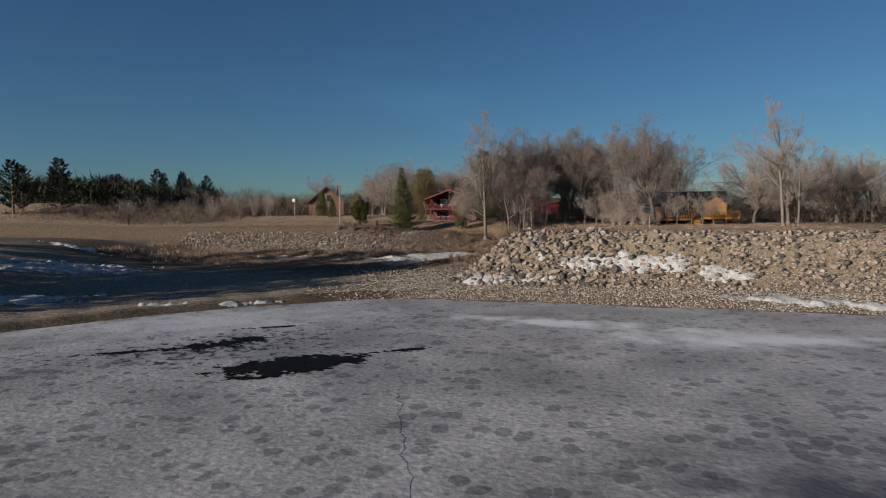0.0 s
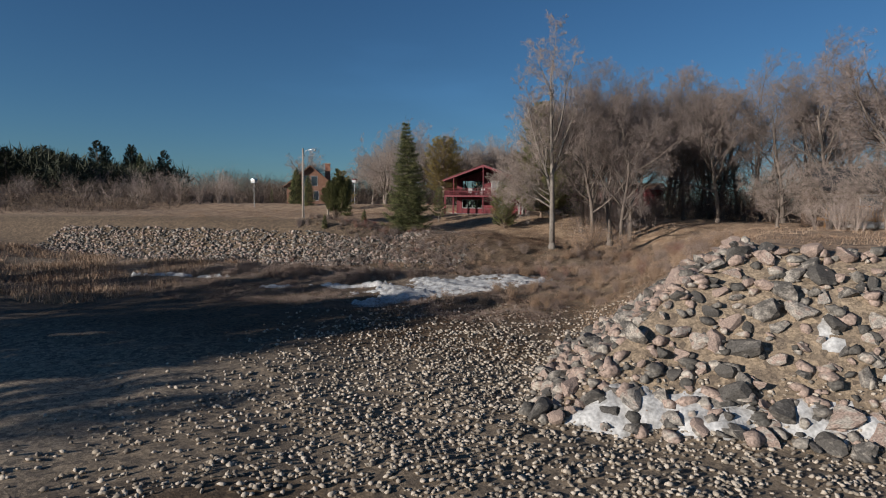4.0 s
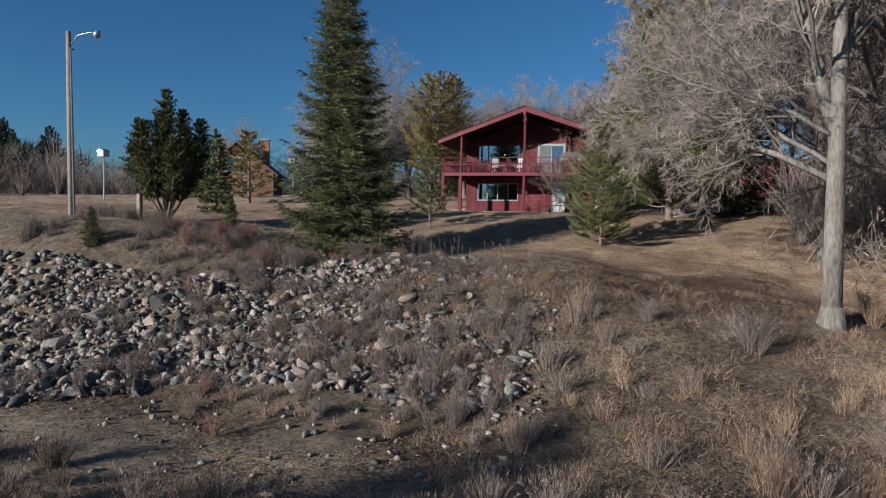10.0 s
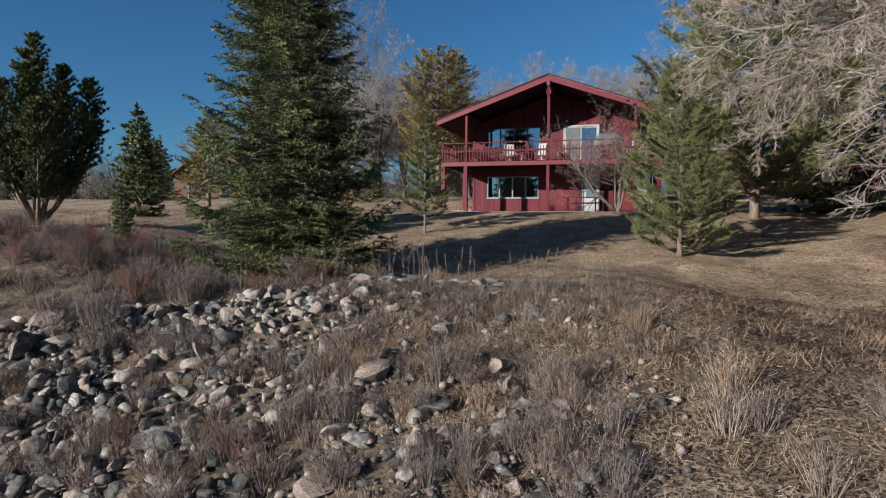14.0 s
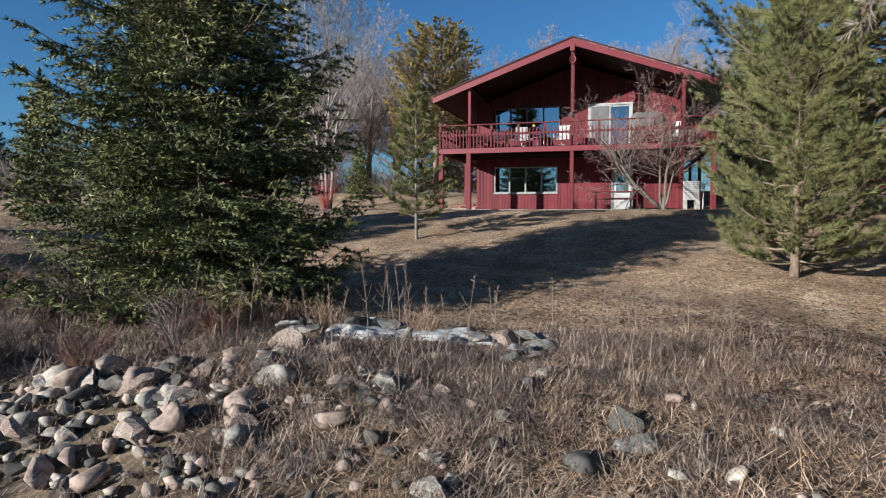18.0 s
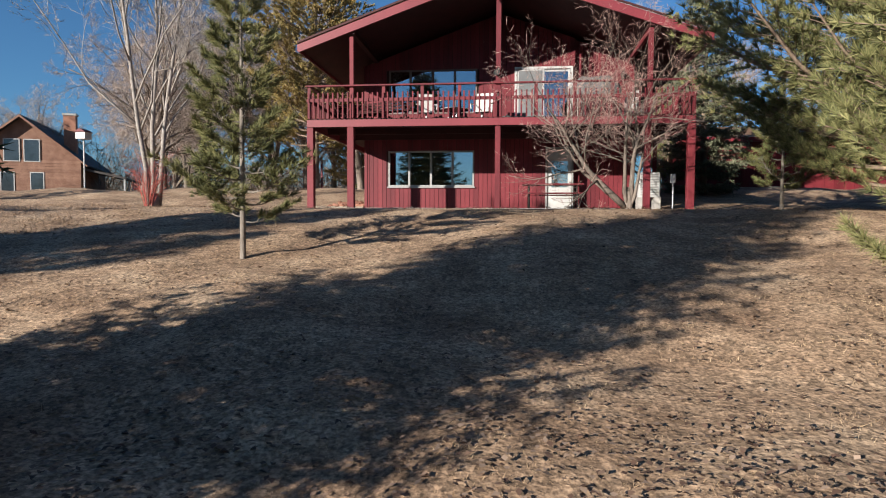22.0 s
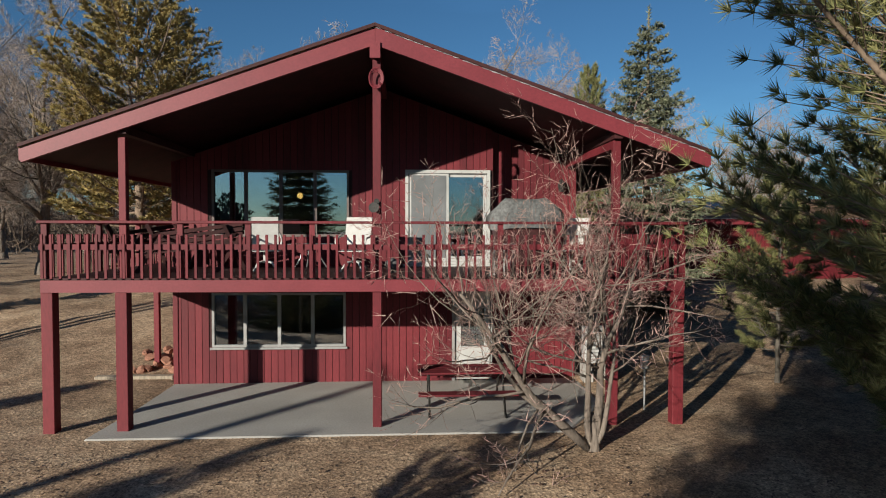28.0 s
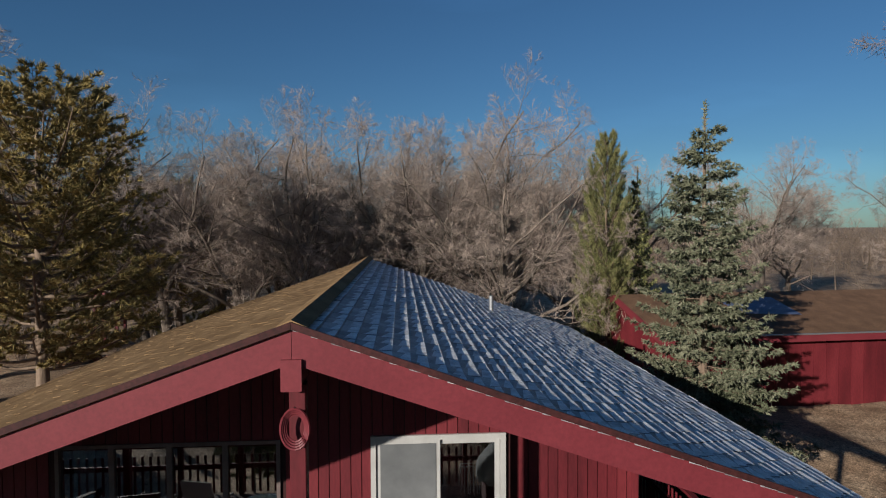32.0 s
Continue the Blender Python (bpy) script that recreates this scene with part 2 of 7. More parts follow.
def glass(name, tint, gloss):
    m = bpy.data.materials.new(name)
    m.use_nodes = True
    n, l = m.node_tree.nodes, m.node_tree.links
    n.remove(n["Principled BSDF"])
    tr, gl, mix = n.new("ShaderNodeBsdfTransparent"), n.new("ShaderNodeBsdfGlossy"), n.new("ShaderNodeMixShader")
    tr.inputs[0].default_value, gl.inputs["Roughness"].default_value = (*tint, 1), 0.0
    gl.inputs[0].default_value = (0.9, 0.95, 1.0, 1)
    mix.inputs[0].default_value = gloss
    l.new(tr.outputs[0], mix.inputs[1])
    l.new(gl.outputs[0], mix.inputs[2])
    l.new(mix.outputs[0], n["Material Output"].inputs[0])
    return m


GLASS = glass("window_glass", (0.62, 0.66, 0.66), 0.3)
LAMPGLOW = bpy.data.materials.new("pendant_glow")
LAMPGLOW.use_nodes = True
LAMPGLOW.node_tree.nodes["Principled BSDF"].inputs["Emission Color"].default_value = (1.0, 0.55, 0.15, 1)
LAMPGLOW.node_tree.nodes["Principled BSDF"].inputs["Emission Strength"].default_value = 2.0


# ---------------------------------------------------------------- building tools
class Geo:
    """Collects vertices and faces for one mesh."""

    def __init__(self):
        self.v, self.f = [], []

    def add(self, verts, faces):
        k = len(self.v)
        self.v += [tuple(p) for p in verts]
        self.f += [tuple(i + k for i in f) for f in faces]
        return self

    def box(self, x0, x1, y0, y1, z0, z1):
        return self.add([(x, y, z) for z in (z0, z1) for y in (y0, y1) for x in (x0, x1)],
                        [(0, 2, 3, 1), (4, 5, 7, 6), (0, 1, 5, 4), (2, 6, 7, 3), (0, 4, 6, 2), (1, 3, 7, 5)])

    def beam(self, a, b, w, h, up=(0, 0, 1)):
        """A square bar from a to b, w wide and h deep."""
        a, b = Vector(a), Vector(b)
        d = (b - a).normalized()
        s = d.cross(Vector(up))
        s = (s if s.length > 1e-4 else Vector((1, 0, 0))).normalized()
        u = s.cross(d)
        c = [s * i * w / 2 + u * j * h / 2 for i, j in ((-1, -1), (1, -1), (1, 1), (-1, 1))]
        return self.add([a + q for q in c] + [b + q for q in c],
                        [(3, 2, 1, 0), (4, 5, 6, 7), (0, 1, 5, 4), (1, 2, 6, 5), (2, 3, 7, 6), (3, 0, 4, 7)])

    def tube(self, pts, rad, n=6, cap=True):
        k = len(self.v)
        m = len(pts)
        for i in range(m):
            p = Vector(pts[i])
            d = (Vector(pts[min(i + 1, m - 1)]) - Vector(pts[max(i - 1, 0)])).normalized()
            s = d.cross(Vector((0.13, 0.31, 0.94)) if abs(d.z) < 0.9 else Vector((1, 0.1, 0)))
            s.normalize()
            u = d.cross(s)
            for j in range(n):
                a = 2 * math.pi * j / n
                self.v.append(tuple(p + (s * math.cos(a) + u * math.sin(a)) * rad[i]))
        for i in range(m - 1):
            for j in range(n):
                q = (j + 1) % n
                self.f.append((k + i * n + j, k + i * n + q, k + (i + 1) * n + q, k + (i + 1) * n + j))
        if cap:
            self.f.append(tuple(k + j for j in reversed(range(n))))
            self.f.append(tuple(k + (m - 1) * n + j for j in range(n)))
        return self

    def prism(self, outline, lo, hi, axis="y"):
        """An outline of two coordinates, drawn out along an axis."""
        n = len(outline)
        put = {"y": lambda p, q: (p[0], q, p[1]), "x": lambda p, q: (q, p[0], p[1]), "z": lambda p, q: (p[0], p[1], q)}[axis]
        faces = [tuple(range(n)), tuple(reversed(range(n, 2 * n)))]
        faces += [(i, i + n, (i + 1) % n + n, (i + 1) % n) for i in range(n)]
        return self.add([put(p, lo) for p in outline] + [put(p, hi) for p in outline], faces)

    def mesh(self, name, mat, smooth=False, bevel=0.0, weld=False):
        me = bpy.data.meshes.new(name)
        me.from_pydata(self.v, [], self.f)
        bm = bmesh.new()
        bm.from_mesh(me)
        if weld:
            bmesh.ops.remove_doubles(bm, verts=bm.verts, dist=0.0005)
        bmesh.ops.recalc_face_normals(bm, faces=bm.faces)
        if bevel:
            bmesh.ops.bevel(bm, geom=list(bm.edges), offset=bevel, segments=1, affect="EDGES")
        bm.to_mesh(me)
        bm.free()
        me.materials.append(mat)
        if smooth:
            me.shade_smooth()
        return me


def arrays(name, verts, faces, mat, smooth=False):
    """A mesh from numpy arrays of vertices and of equal-sided faces."""
    me = bpy.data.meshes.new(name)
    k = faces.shape[1]
    me.vertices.add(len(verts))
    me.vertices.foreach_set("co", np.ascontiguousarray(verts, dtype=np.float32).ravel())
    me.loops.add(faces.size)
    me.loops.foreach_set("vertex_index", np.ascontiguousarray(faces, dtype=np.int32).ravel())
    me.polygons.add(len(faces))
    me.polygons.foreach_set("loop_start", np.arange(0, faces.size, k, dtype=np.int32))
    me.update(calc_edges=True)
    me.validate()
    me.materials.append(mat)
    if smooth:
        me.shade_smooth()
    return me


def thing(name, at, label, category, group="", kind=""):
    ob = new(name)
    ob.empty_display_size = 0.3
    ob.location = at
    return tagged(ob, label, category, group, kind)


def part(name, geo, mat, parent, label="", smooth=False, bevel=0.0, local=False):
    """One mesh object under a thing or a part. geo is in world coordinates, unless local."""
    me = geo.mesh(name, mat, smooth, bevel) if isinstance(geo, Geo) else geo
    ob = new(name, me)
    ob.parent = parent
    if not local:
        base, p = Vector(), parent
        while p is not None:
            base += p.location
            p = p.parent
        ob.location = -base
    if label:
        tagged(ob, label)
    return ob


def solo(name, geo, mat, label, category, kind="", group="", smooth=False, bevel=0.0):
    ob = new(name, geo.mesh(name, mat, smooth, bevel) if isinstance(geo, Geo) else geo)
    return tagged(ob, label, category, group, kind)


# ---------------------------------------------------------------- ground
def sm(a, b, v):
    u = np.clip((v - a) / (b - a), 0, 1)
    return u * u * (3 - 2 * u)


def shore(x):
    return -69.5 - 19 * (np.maximum(0, 18 - x) / 25) ** 2 - 0.05 * np.maximum(0, x - 18)


def lawn(x, y):
    g = 0.3 + 0.7 * sm(-15, -4, x)
    return 6.975 - 1.88 * g * sm(1, 15.5, -y) - np.clip(x - 4, 0, 16) * 0.15 * sm(8, 20, -y)


def bank_right(x, y):
    return sm(0, 1, np.minimum((y + 62) / 8, (x - 15) / (9 + 0.25 * np.maximum(0, y + 55))))


def height(x, y):
    x, y = np.asarray(x, float), np.asarray(y, float)
    d = y - shore(x)
    z = -0.5 * sm(0, -6, d) + 0.55 * sm(0, 4, d) + 0.6 * sm(4, 40, d) + 0.9 * sm(-44, -31, y)
    z = z + (lawn(x, y) - z) * sm(-27.5, -18.5, y)
    z = z + (6.4 - z) * bank_right(x, y)
    hill = sm(-26, -52, x + 0.25 * (y + 60)) * sm(-10, -45, y) * (1 - sm(-150, -260, y))
    z = z + (5.2 - z) * hill * 0.9
    z = z + 1.2 * sm(1.5, 14, y) + 0.3 * sm(6, 30, x) * sm(2, 25, y)
    z = z + 5 * sm(-60, -130, x) * sm(-60, 40, y)
    z = z + 10 * sm(120, 500, y) * (0.35 + 0.65 * sm(-50, -400, x))
    return z


def wobble(x, y):
    return 0.10 * np.sin(x * 0.9 + 1.3 * np.sin(y * 0.5)) * np.sin(y * 0.8 + 0.7) + 0.05 * np.sin(x * 2.3 + y * 1.1) * np.sin(y * 2.9 - x)


def ground_at(x, y):
    keep = 1 - sm(-4, -2, np.asarray(y)) * (np.abs(x) < 9) * (1 - sm(10, 14, np.asarray(y)))
    x, y = np.asarray(x, float), np.asarray(y, float)
    under = sm(4.3, 3.7, np.abs(x + 0.1)) * sm(0.7, 1.3, y) * sm(11.9, 11.4, y)
    return height(x, y) * (1 - under) + 6.6 * under + wobble(np.asarray(x), np.asarray(y)) * keep * sm(-2, 3, np.asarray(y) - shore(np.asarray(x)))


def axis_steps(lo, hi, step, far, growth=1.18):
    a = list(np.arange(lo, hi + 1e-6, step))
    s = step
    while a[-1] < far:
        s *= growth
        a.append(a[-1] + s)
    s = step
    while a[0] > -far:
        s *= growth
        a.insert(0, a[0] - s)
    return np.array(a)


gx, gy = axis_steps(-30, 60, 0.55, 2500), axis_steps(-100, 14, 0.5, 2500)
GX, GY = np.meshgrid(gx, gy)
GZ = ground_at(GX, GY)
nx, ny = len(gx), len(gy)
ii, jj = np.meshgrid(np.arange(nx - 1), np.arange(ny - 1))
q = (jj * nx + ii).ravel()


def ground_material():
    m = surf("dry_ground", [(0.185, 0.117, 0.072), (0.3, 0.204, 0.13), (0.42, 0.306, 0.203)], 1.1, 30, 0.95, 0.12, 0.008, mottle=0.6)
    n, l = m.node_tree.nodes, m.node_tree.links
    p = n["Principled BSDF"]
    old = p.inputs["Base Color"].links[0].from_socket
    att = n.new("ShaderNodeAttribute")
    att.attribute_name = "beach"
    vor = n.new("ShaderNodeTexVoronoi")
    vor.inputs["Scale"].default_value = 5.0
    tc = n.new("ShaderNodeTexCoord")
    l.new(tc.outputs["Object"], vor.inputs[0])
    ramp = n.new("ShaderNodeValToRGB")
    for e, (pos, c) in zip(ramp.color_ramp.elements, ((0.1, (0.13, 0.106, 0.083)), (0.9, (0.37, 0.29, 0.2)))):
        e.position, e.color = pos, (*c, 1)
    l.new(vor.outputs["Color"], ramp.inputs[0])
    mix = n.new("ShaderNodeMix")
    mix.data_type = "RGBA"
    l.new(att.outputs["Fac"], mix.inputs["Factor"])
    l.new(old, mix.inputs[6])
    l.new(ramp.outputs[0], mix.inputs[7])
    # darker ground: wet earth, and shade put into the colour
    damp_shade = n.new("ShaderNodeAttribute")
    damp_shade.attribute_name = "damp_shade"
    darkened = n.new("ShaderNodeMix")
    darkened.data_type = "RGBA"
    darkened.blend_type = "MULTIPLY"
    l.new(damp_shade.outputs["Fac"], darkened.inputs["Factor"])
    l.new(mix.outputs[2], darkened.inputs[6])
    darkened.inputs[7].default_value = (0.38, 0.33, 0.29, 1)
    # matted leaves and thatch, each patch its own tone
    matted, tone = n.new("ShaderNodeTexVoronoi"), n.new("ShaderNodeMapRange")
    matted.inputs["Scale"].default_value = 16.0
    warp, shift = n.new("ShaderNodeTexNoise"), n.new("ShaderNodeVectorMath")
    warp.inputs["Scale"].default_value, warp.inputs["Detail"].default_value = 22.0, 3
    shift.operation = "MULTIPLY_ADD"
    shift.inputs[1].default_value = (0.09, 0.09, 0.09)
    l.new(tc.outputs["Object"], warp.inputs[0])
    l.new(warp.outputs["Color"], shift.inputs[0])
    l.new(tc.outputs["Object"], shift.inputs[2])
    l.new(shift.outputs[0], matted.inputs[0])
    apart = n.new("ShaderNodeSeparateColor")
    l.new(matted.outputs["Color"], apart.inputs[0])
    tone.inputs[3].default_value, tone.inputs[4].default_value = 0.6, 1.3
    l.new(apart.outputs[0], tone.inputs[0])
    flecked = n.new("ShaderNodeVectorMath")
    flecked.operation = "SCALE"
    l.new(darkened.outputs[2], flecked.inputs[0])
    l.new(tone.outputs[0], flecked.inputs["Scale"])
    l.new(flecked.outputs[0], p.inputs["Base Color"])
    rough = n.new("ShaderNodeBump")
    rough.inputs["Strength"].default_value, rough.inputs["Distance"].default_value = 0.4, 0.02
    l.new(matted.outputs["Distance"], rough.inputs["Height"])
    l.new(p.inputs["Normal"].links[0].from_socket, rough.inputs["Normal"])
    l.new(rough.outputs[0], p.inputs["Normal"])
    return m


GROUND = ground_material()
gme = arrays("ground", np.stack([GX, GY, GZ], -1).reshape(-1, 3), np.stack([q, q + 1, q + nx + 1, q + nx], 1), GROUND, True)
beach = (1 - sm(-50, -40, GY)) * (1 - bank_right(GX, GY))
beach = np.maximum(beach, 0.85 * (1 - sm(-34, -27, GY)) * (1 - bank_right(GX, GY)))
beach = np.maximum(beach, 0.7 * (1 - sm(-23, -17.5, GY - 0.1 * GX)) * (1 - bank_right(GX, GY)))
beach = np.maximum(beach, 0.95 * sm(-29.5, -27, GY) * (1 - sm(-20, -17.5, GY)) * (1 - sm(2, 6, GX)))
face = bank_right(GX, GY)
beach = np.maximum(beach, 0.9 * sm(0.01, 0.05, face) * (1 - sm(0.95, 0.995, face)) * (1 - sm(-50, -46, GY)))
gme.attributes.new("beach", "FLOAT", "POINT").data.foreach_set("value", beach.ravel().astype(np.float32))
# the draw: dark wet earth, with the trees' shade also put into the colour
damp_shade = sm(-64, -50, GY) * (1 - 0.75 * sm(-40, -33, GY)) * (1 - sm(-31, -27, GY)) * (1 - bank_right(GX, GY)) * (1 - 0.25 * sm(6, 16, GX))
# between riprap stones: dark earth, and the gaps' shade put into the colour
damp_shade = np.maximum(damp_shade, 0.8 * sm(-29.5, -27, GY) * (1 - sm(-20, -17.5, GY)) * (1 - sm(2, 6, GX)))
# the shore slope: only a darker tone
damp_shade = np.maximum(damp_shade, 0.4 * sm(2, 5, GX) * (1 - sm(-22, -17, GY - 0.1 * GX)) * (1 - bank_right(GX, GY)))
# wet strip along the shore
damp_shade = np.clip(damp_shade + 0.9 * (1 - sm(0.5, 4.0, np.abs(GY - shore(GX) - 1.5))) * (1 - sm(8, 16, GX)), 0, 1)
gme.attributes.new("damp_shade", "FLOAT", "POINT").data.foreach_set("value", damp_shade.ravel().astype(np.float32))
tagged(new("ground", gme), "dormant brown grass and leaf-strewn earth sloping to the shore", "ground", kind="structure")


def ice_material():
    m = surf("lake_ice", [(0.25, 0.236, 0.228), (0.372, 0.353, 0.342), (0.515, 0.49, 0.475)], 0.16, 3.5, 0.5, 0.7, 0.05, spec=0.25, mottle=0.2)
    n, l = m.node_tree.nodes, m.node_tree.links
    p = n["Principled BSDF"]
    old = p.inputs["Base Color"].links[0].from_socket
    tc = n.new("ShaderNodeTexCoord")
    mp = n.new("ShaderNodeMapping")
    mp.inputs["Scale"].default_value = (0.55, 1.0, 1)
    l.new(tc.outputs["Object"], mp.inputs[0])
    # melt marks like old footprints: scattered ovals, darker than the ice, in drifts
    wob, bend = n.new("ShaderNodeTexNoise"), n.new("ShaderNodeVectorMath")
    wob.inputs["Scale"].default_value, wob.inputs["Detail"].default_value = 1.6, 4
    bend.operation = "MULTIPLY_ADD"
    bend.inputs[1].default_value = (0.55, 0.55, 0)
    l.new(tc.outputs["Object"], wob.inputs[0])
    l.new(wob.outputs["Color"], bend.inputs[0])
    l.new(tc.outputs["Object"], bend.inputs[2])
    spots = n.new("ShaderNodeTexVoronoi")
    spots.inputs["Scale"].default_value = 1.15
    l.new(bend.outputs[0], spots.inputs[0])
    pick_ = n.new("ShaderNodeSeparateColor")
    l.new(spots.outputs["Color"], pick_.inputs[0])
    drift = n.new("ShaderNodeTexNoise")
    drift.inputs["Scale"].default_value = 0.13
    l.new(tc.outputs["Object"], drift.inputs[0])
    size = n.new("ShaderNodeMath")
    size.operation = "MULTIPLY"
    l.new(pick_.outputs[0], size.inputs[0])
    l.new(drift.outputs[0], size.inputs[1])
    gap_ = n.new("ShaderNodeMath")
    gap_.operation = "SUBTRACT"
    l.new(spots.outputs["Distance"], gap_.inputs[0])
    l.new(size.outputs[0], gap_.inputs[1])
    r = n.new("ShaderNodeValToRGB")
    r.color_ramp.elements[0].position, r.color_ramp.elements[0].color = 0.0, (0.6, 0.6, 0.6, 1)
    r.color_ramp.elements[1].position, r.color_ramp.elements[1].color = 0.06, (1, 1, 1, 1)
    l.new(gap_.outputs[0], r.inputs[0])
    mul = n.new("ShaderNodeVectorMath")
    mul.operation = "MULTIPLY"
    l.new(old, mul.inputs[0])
    l.new(r.outputs[0], mul.inputs[1])
    fleck = n.new("ShaderNodeTexNoise")
    fleck.inputs["Scale"].default_value, fleck.inputs["Detail"].default_value, fleck.inputs["Roughness"].default_value = 5.5, 6, 0.7
    l.new(mp.outputs[0], fleck.inputs[0])
    fr = n.new("ShaderNodeValToRGB")
    for e, (pos, v) in zip(fr.color_ramp.elements, ((0.36, 0.74), (0.62, 1.15))):
        e.position, e.color = pos, (v, v, v, 1)
    l.new(fleck.outputs[0], fr.inputs[0])
    mul2 = n.new("ShaderNodeVectorMath")
    mul2.operation = "MULTIPLY"
    l.new(mul.outputs[0], mul2.inputs[0])
    l.new(fr.outputs[0], mul2.inputs[1])
    out = mul2.outputs[0]
    # wind-packed snow and darker areas of ice: soft patches at their places
    for cx, cy, rx, ry, turn, colour, amount in ((29.5, -80.2, 9.5, 2.2, -8, (0.78, 0.78, 0.78), 0.95), (42, -83.6, 11, 3.8, 10, (0.76, 0.76, 0.76), 0.9), (2, -86, 16, 6.5, 32, (0.62, 0.62, 0.62), 0.75), (42, -107.5, 10, 5.0, 10, (0.06, 0.06, 0.065), 0.9),
                                                 (14, -92, 10, 5.5, 30, (0.16, 0.16, 0.165), 0.45)):
        place = n.new("ShaderNodeMapping")
        place.vector_type = "TEXTURE"
        place.inputs["Location"].default_value = (cx, cy, 0.05)
        place.inputs["Rotation"].default_value = (0, 0, radians(turn))
        place.inputs["Scale"].default_value = (rx, ry, 1)
        l.new(tc.outputs["Object"], place.inputs[0])
        dist = n.new("ShaderNodeVectorMath")
        dist.operation = "LENGTH"
        l.new(place.outputs[0], dist.inputs[0])
        rag = n.new("ShaderNodeTexNoise")
        rag.inputs["Scale"].default_value, rag.inputs["Detail"].default_value = 0.45, 6
        l.new(tc.outputs["Object"], rag.inputs[0])
        add = n.new("ShaderNodeMath")
        add.operation = "MULTIPLY_ADD"
        l.new(rag.outputs[0], add.inputs[0])
        add.inputs[1].default_value = 2.2
        l.new(dist.outputs["Value"], add.inputs[2])
        fade = n.new("ShaderNodeMapRange")
        fade.interpolation_type = "SMOOTHSTEP"
        fade.inputs[1].default_value, fade.inputs[2].default_value, fade.inputs[3].default_value, fade.inputs[4].default_value = 1.15, 2.25, amount, 0.0
        l.new(add.outputs[0], fade.inputs[0])
        mix = n.new("ShaderNodeMix")
        mix.data_type = "RGBA"
        l.new(fade.outputs[0], mix.inputs["Factor"])
        l.new(out, mix.inputs[6])
        mix.inputs[7].default_value = (*colour, 1)
        out = mix.outputs[2]
    # thawed pits that show the dark bottom, round the melt holes
    near, far_, hole = n.new("ShaderNodeMapping"), n.new("ShaderNodeVectorMath"), n.new("ShaderNodeTexNoise")
    near.vector_type, far_.operation = "TEXTURE", "LENGTH"
    near.inputs["Location"].default_value, near.inputs["Rotation"].default_value, near.inputs["Scale"].default_value = (9, -93.5, 0.05), (0, 0, radians(40)), (15, 8, 1)
    l.new(tc.outputs["Object"], near.inputs[0])
    l.new(near.outputs[0], far_.inputs[0])
    hole.inputs["Scale"].default_value, hole.inputs["Detail"].default_value, hole.inputs["Roughness"].default_value = 1.3, 6, 0.6
    l.new(tc.outputs["Object"], hole.inputs[0])
    less = n.new("ShaderNodeMath")
    less.operation = "MULTIPLY_ADD"
    l.new(far_.outputs["Value"], less.inputs[0])
    less.inputs[1].default_value = -0.2
    l.new(hole.outputs[0], less.inputs[2])
    deep = n.new("ShaderNodeMapRange")
    deep.inputs[1].default_value, deep.inputs[2].default_value = 0.462, 0.51
    l.new(less.outputs[0], deep.inputs[0])
    pit = n.new("ShaderNodeMix")
    pit.data_type = "RGBA"
    l.new(deep.outputs[0], pit.inputs["Factor"])
    l.new(out, pit.inputs[6])
    pit.inputs[7].default_value = (0.045, 0.038, 0.033, 1)
    l.new(pit.outputs[2], p.inputs["Base Color"])
    return m


ICE = ice_material()


# lake ice, with a raised brittle rim along the shore
lx = axis_steps(-7, 60, 0.5, 900, 1.25)
lx = lx[lx > -60]
rows_in = np.array([0, 0.12, 0.3, 0.6, 1, 1.6, 2.5, 4, 6, 9, 13, 18, 25, 35, 50, 80, 130, 250, 500, 1000])
IX, ID = np.meshgrid(lx, rows_in)
rag = 0.3 * np.sin(IX * 0.43 + 2) + 0.12 * np.sin(IX * 1.3 + np.sin(IX * 0.7)) + 0.08 * np.sin(IX * 3.1 + 2 * np.sin(IX * 0.9))
IY = shore(IX) - 0.3 + rag * np.exp(-ID / 3) - ID
IZ = 0.04 + 0.10 * np.exp(-ID * 2.2) * (ID > 0.05) + 0.02 * np.sin(IX * 0.8 + ID) * np.exp(-ID / 20) - 0.12 * (ID < 0.05)
nx2 = len(lx)
ii, jj = np.meshgrid(np.arange(nx2 - 1), np.arange(len(rows_in) - 1))
q = (jj * nx2 + ii).ravel()
ice = new("lake_ice", arrays("lake_ice", np.stack([IX, IY, IZ], -1).reshape(-1, 3), np.stack([q, q + nx2, q + nx2 + 1, q + 1], 1), ICE, True))
tagged(ice, "grey pitted lake ice with footprint-like melt marks", "ice", kind="structure")


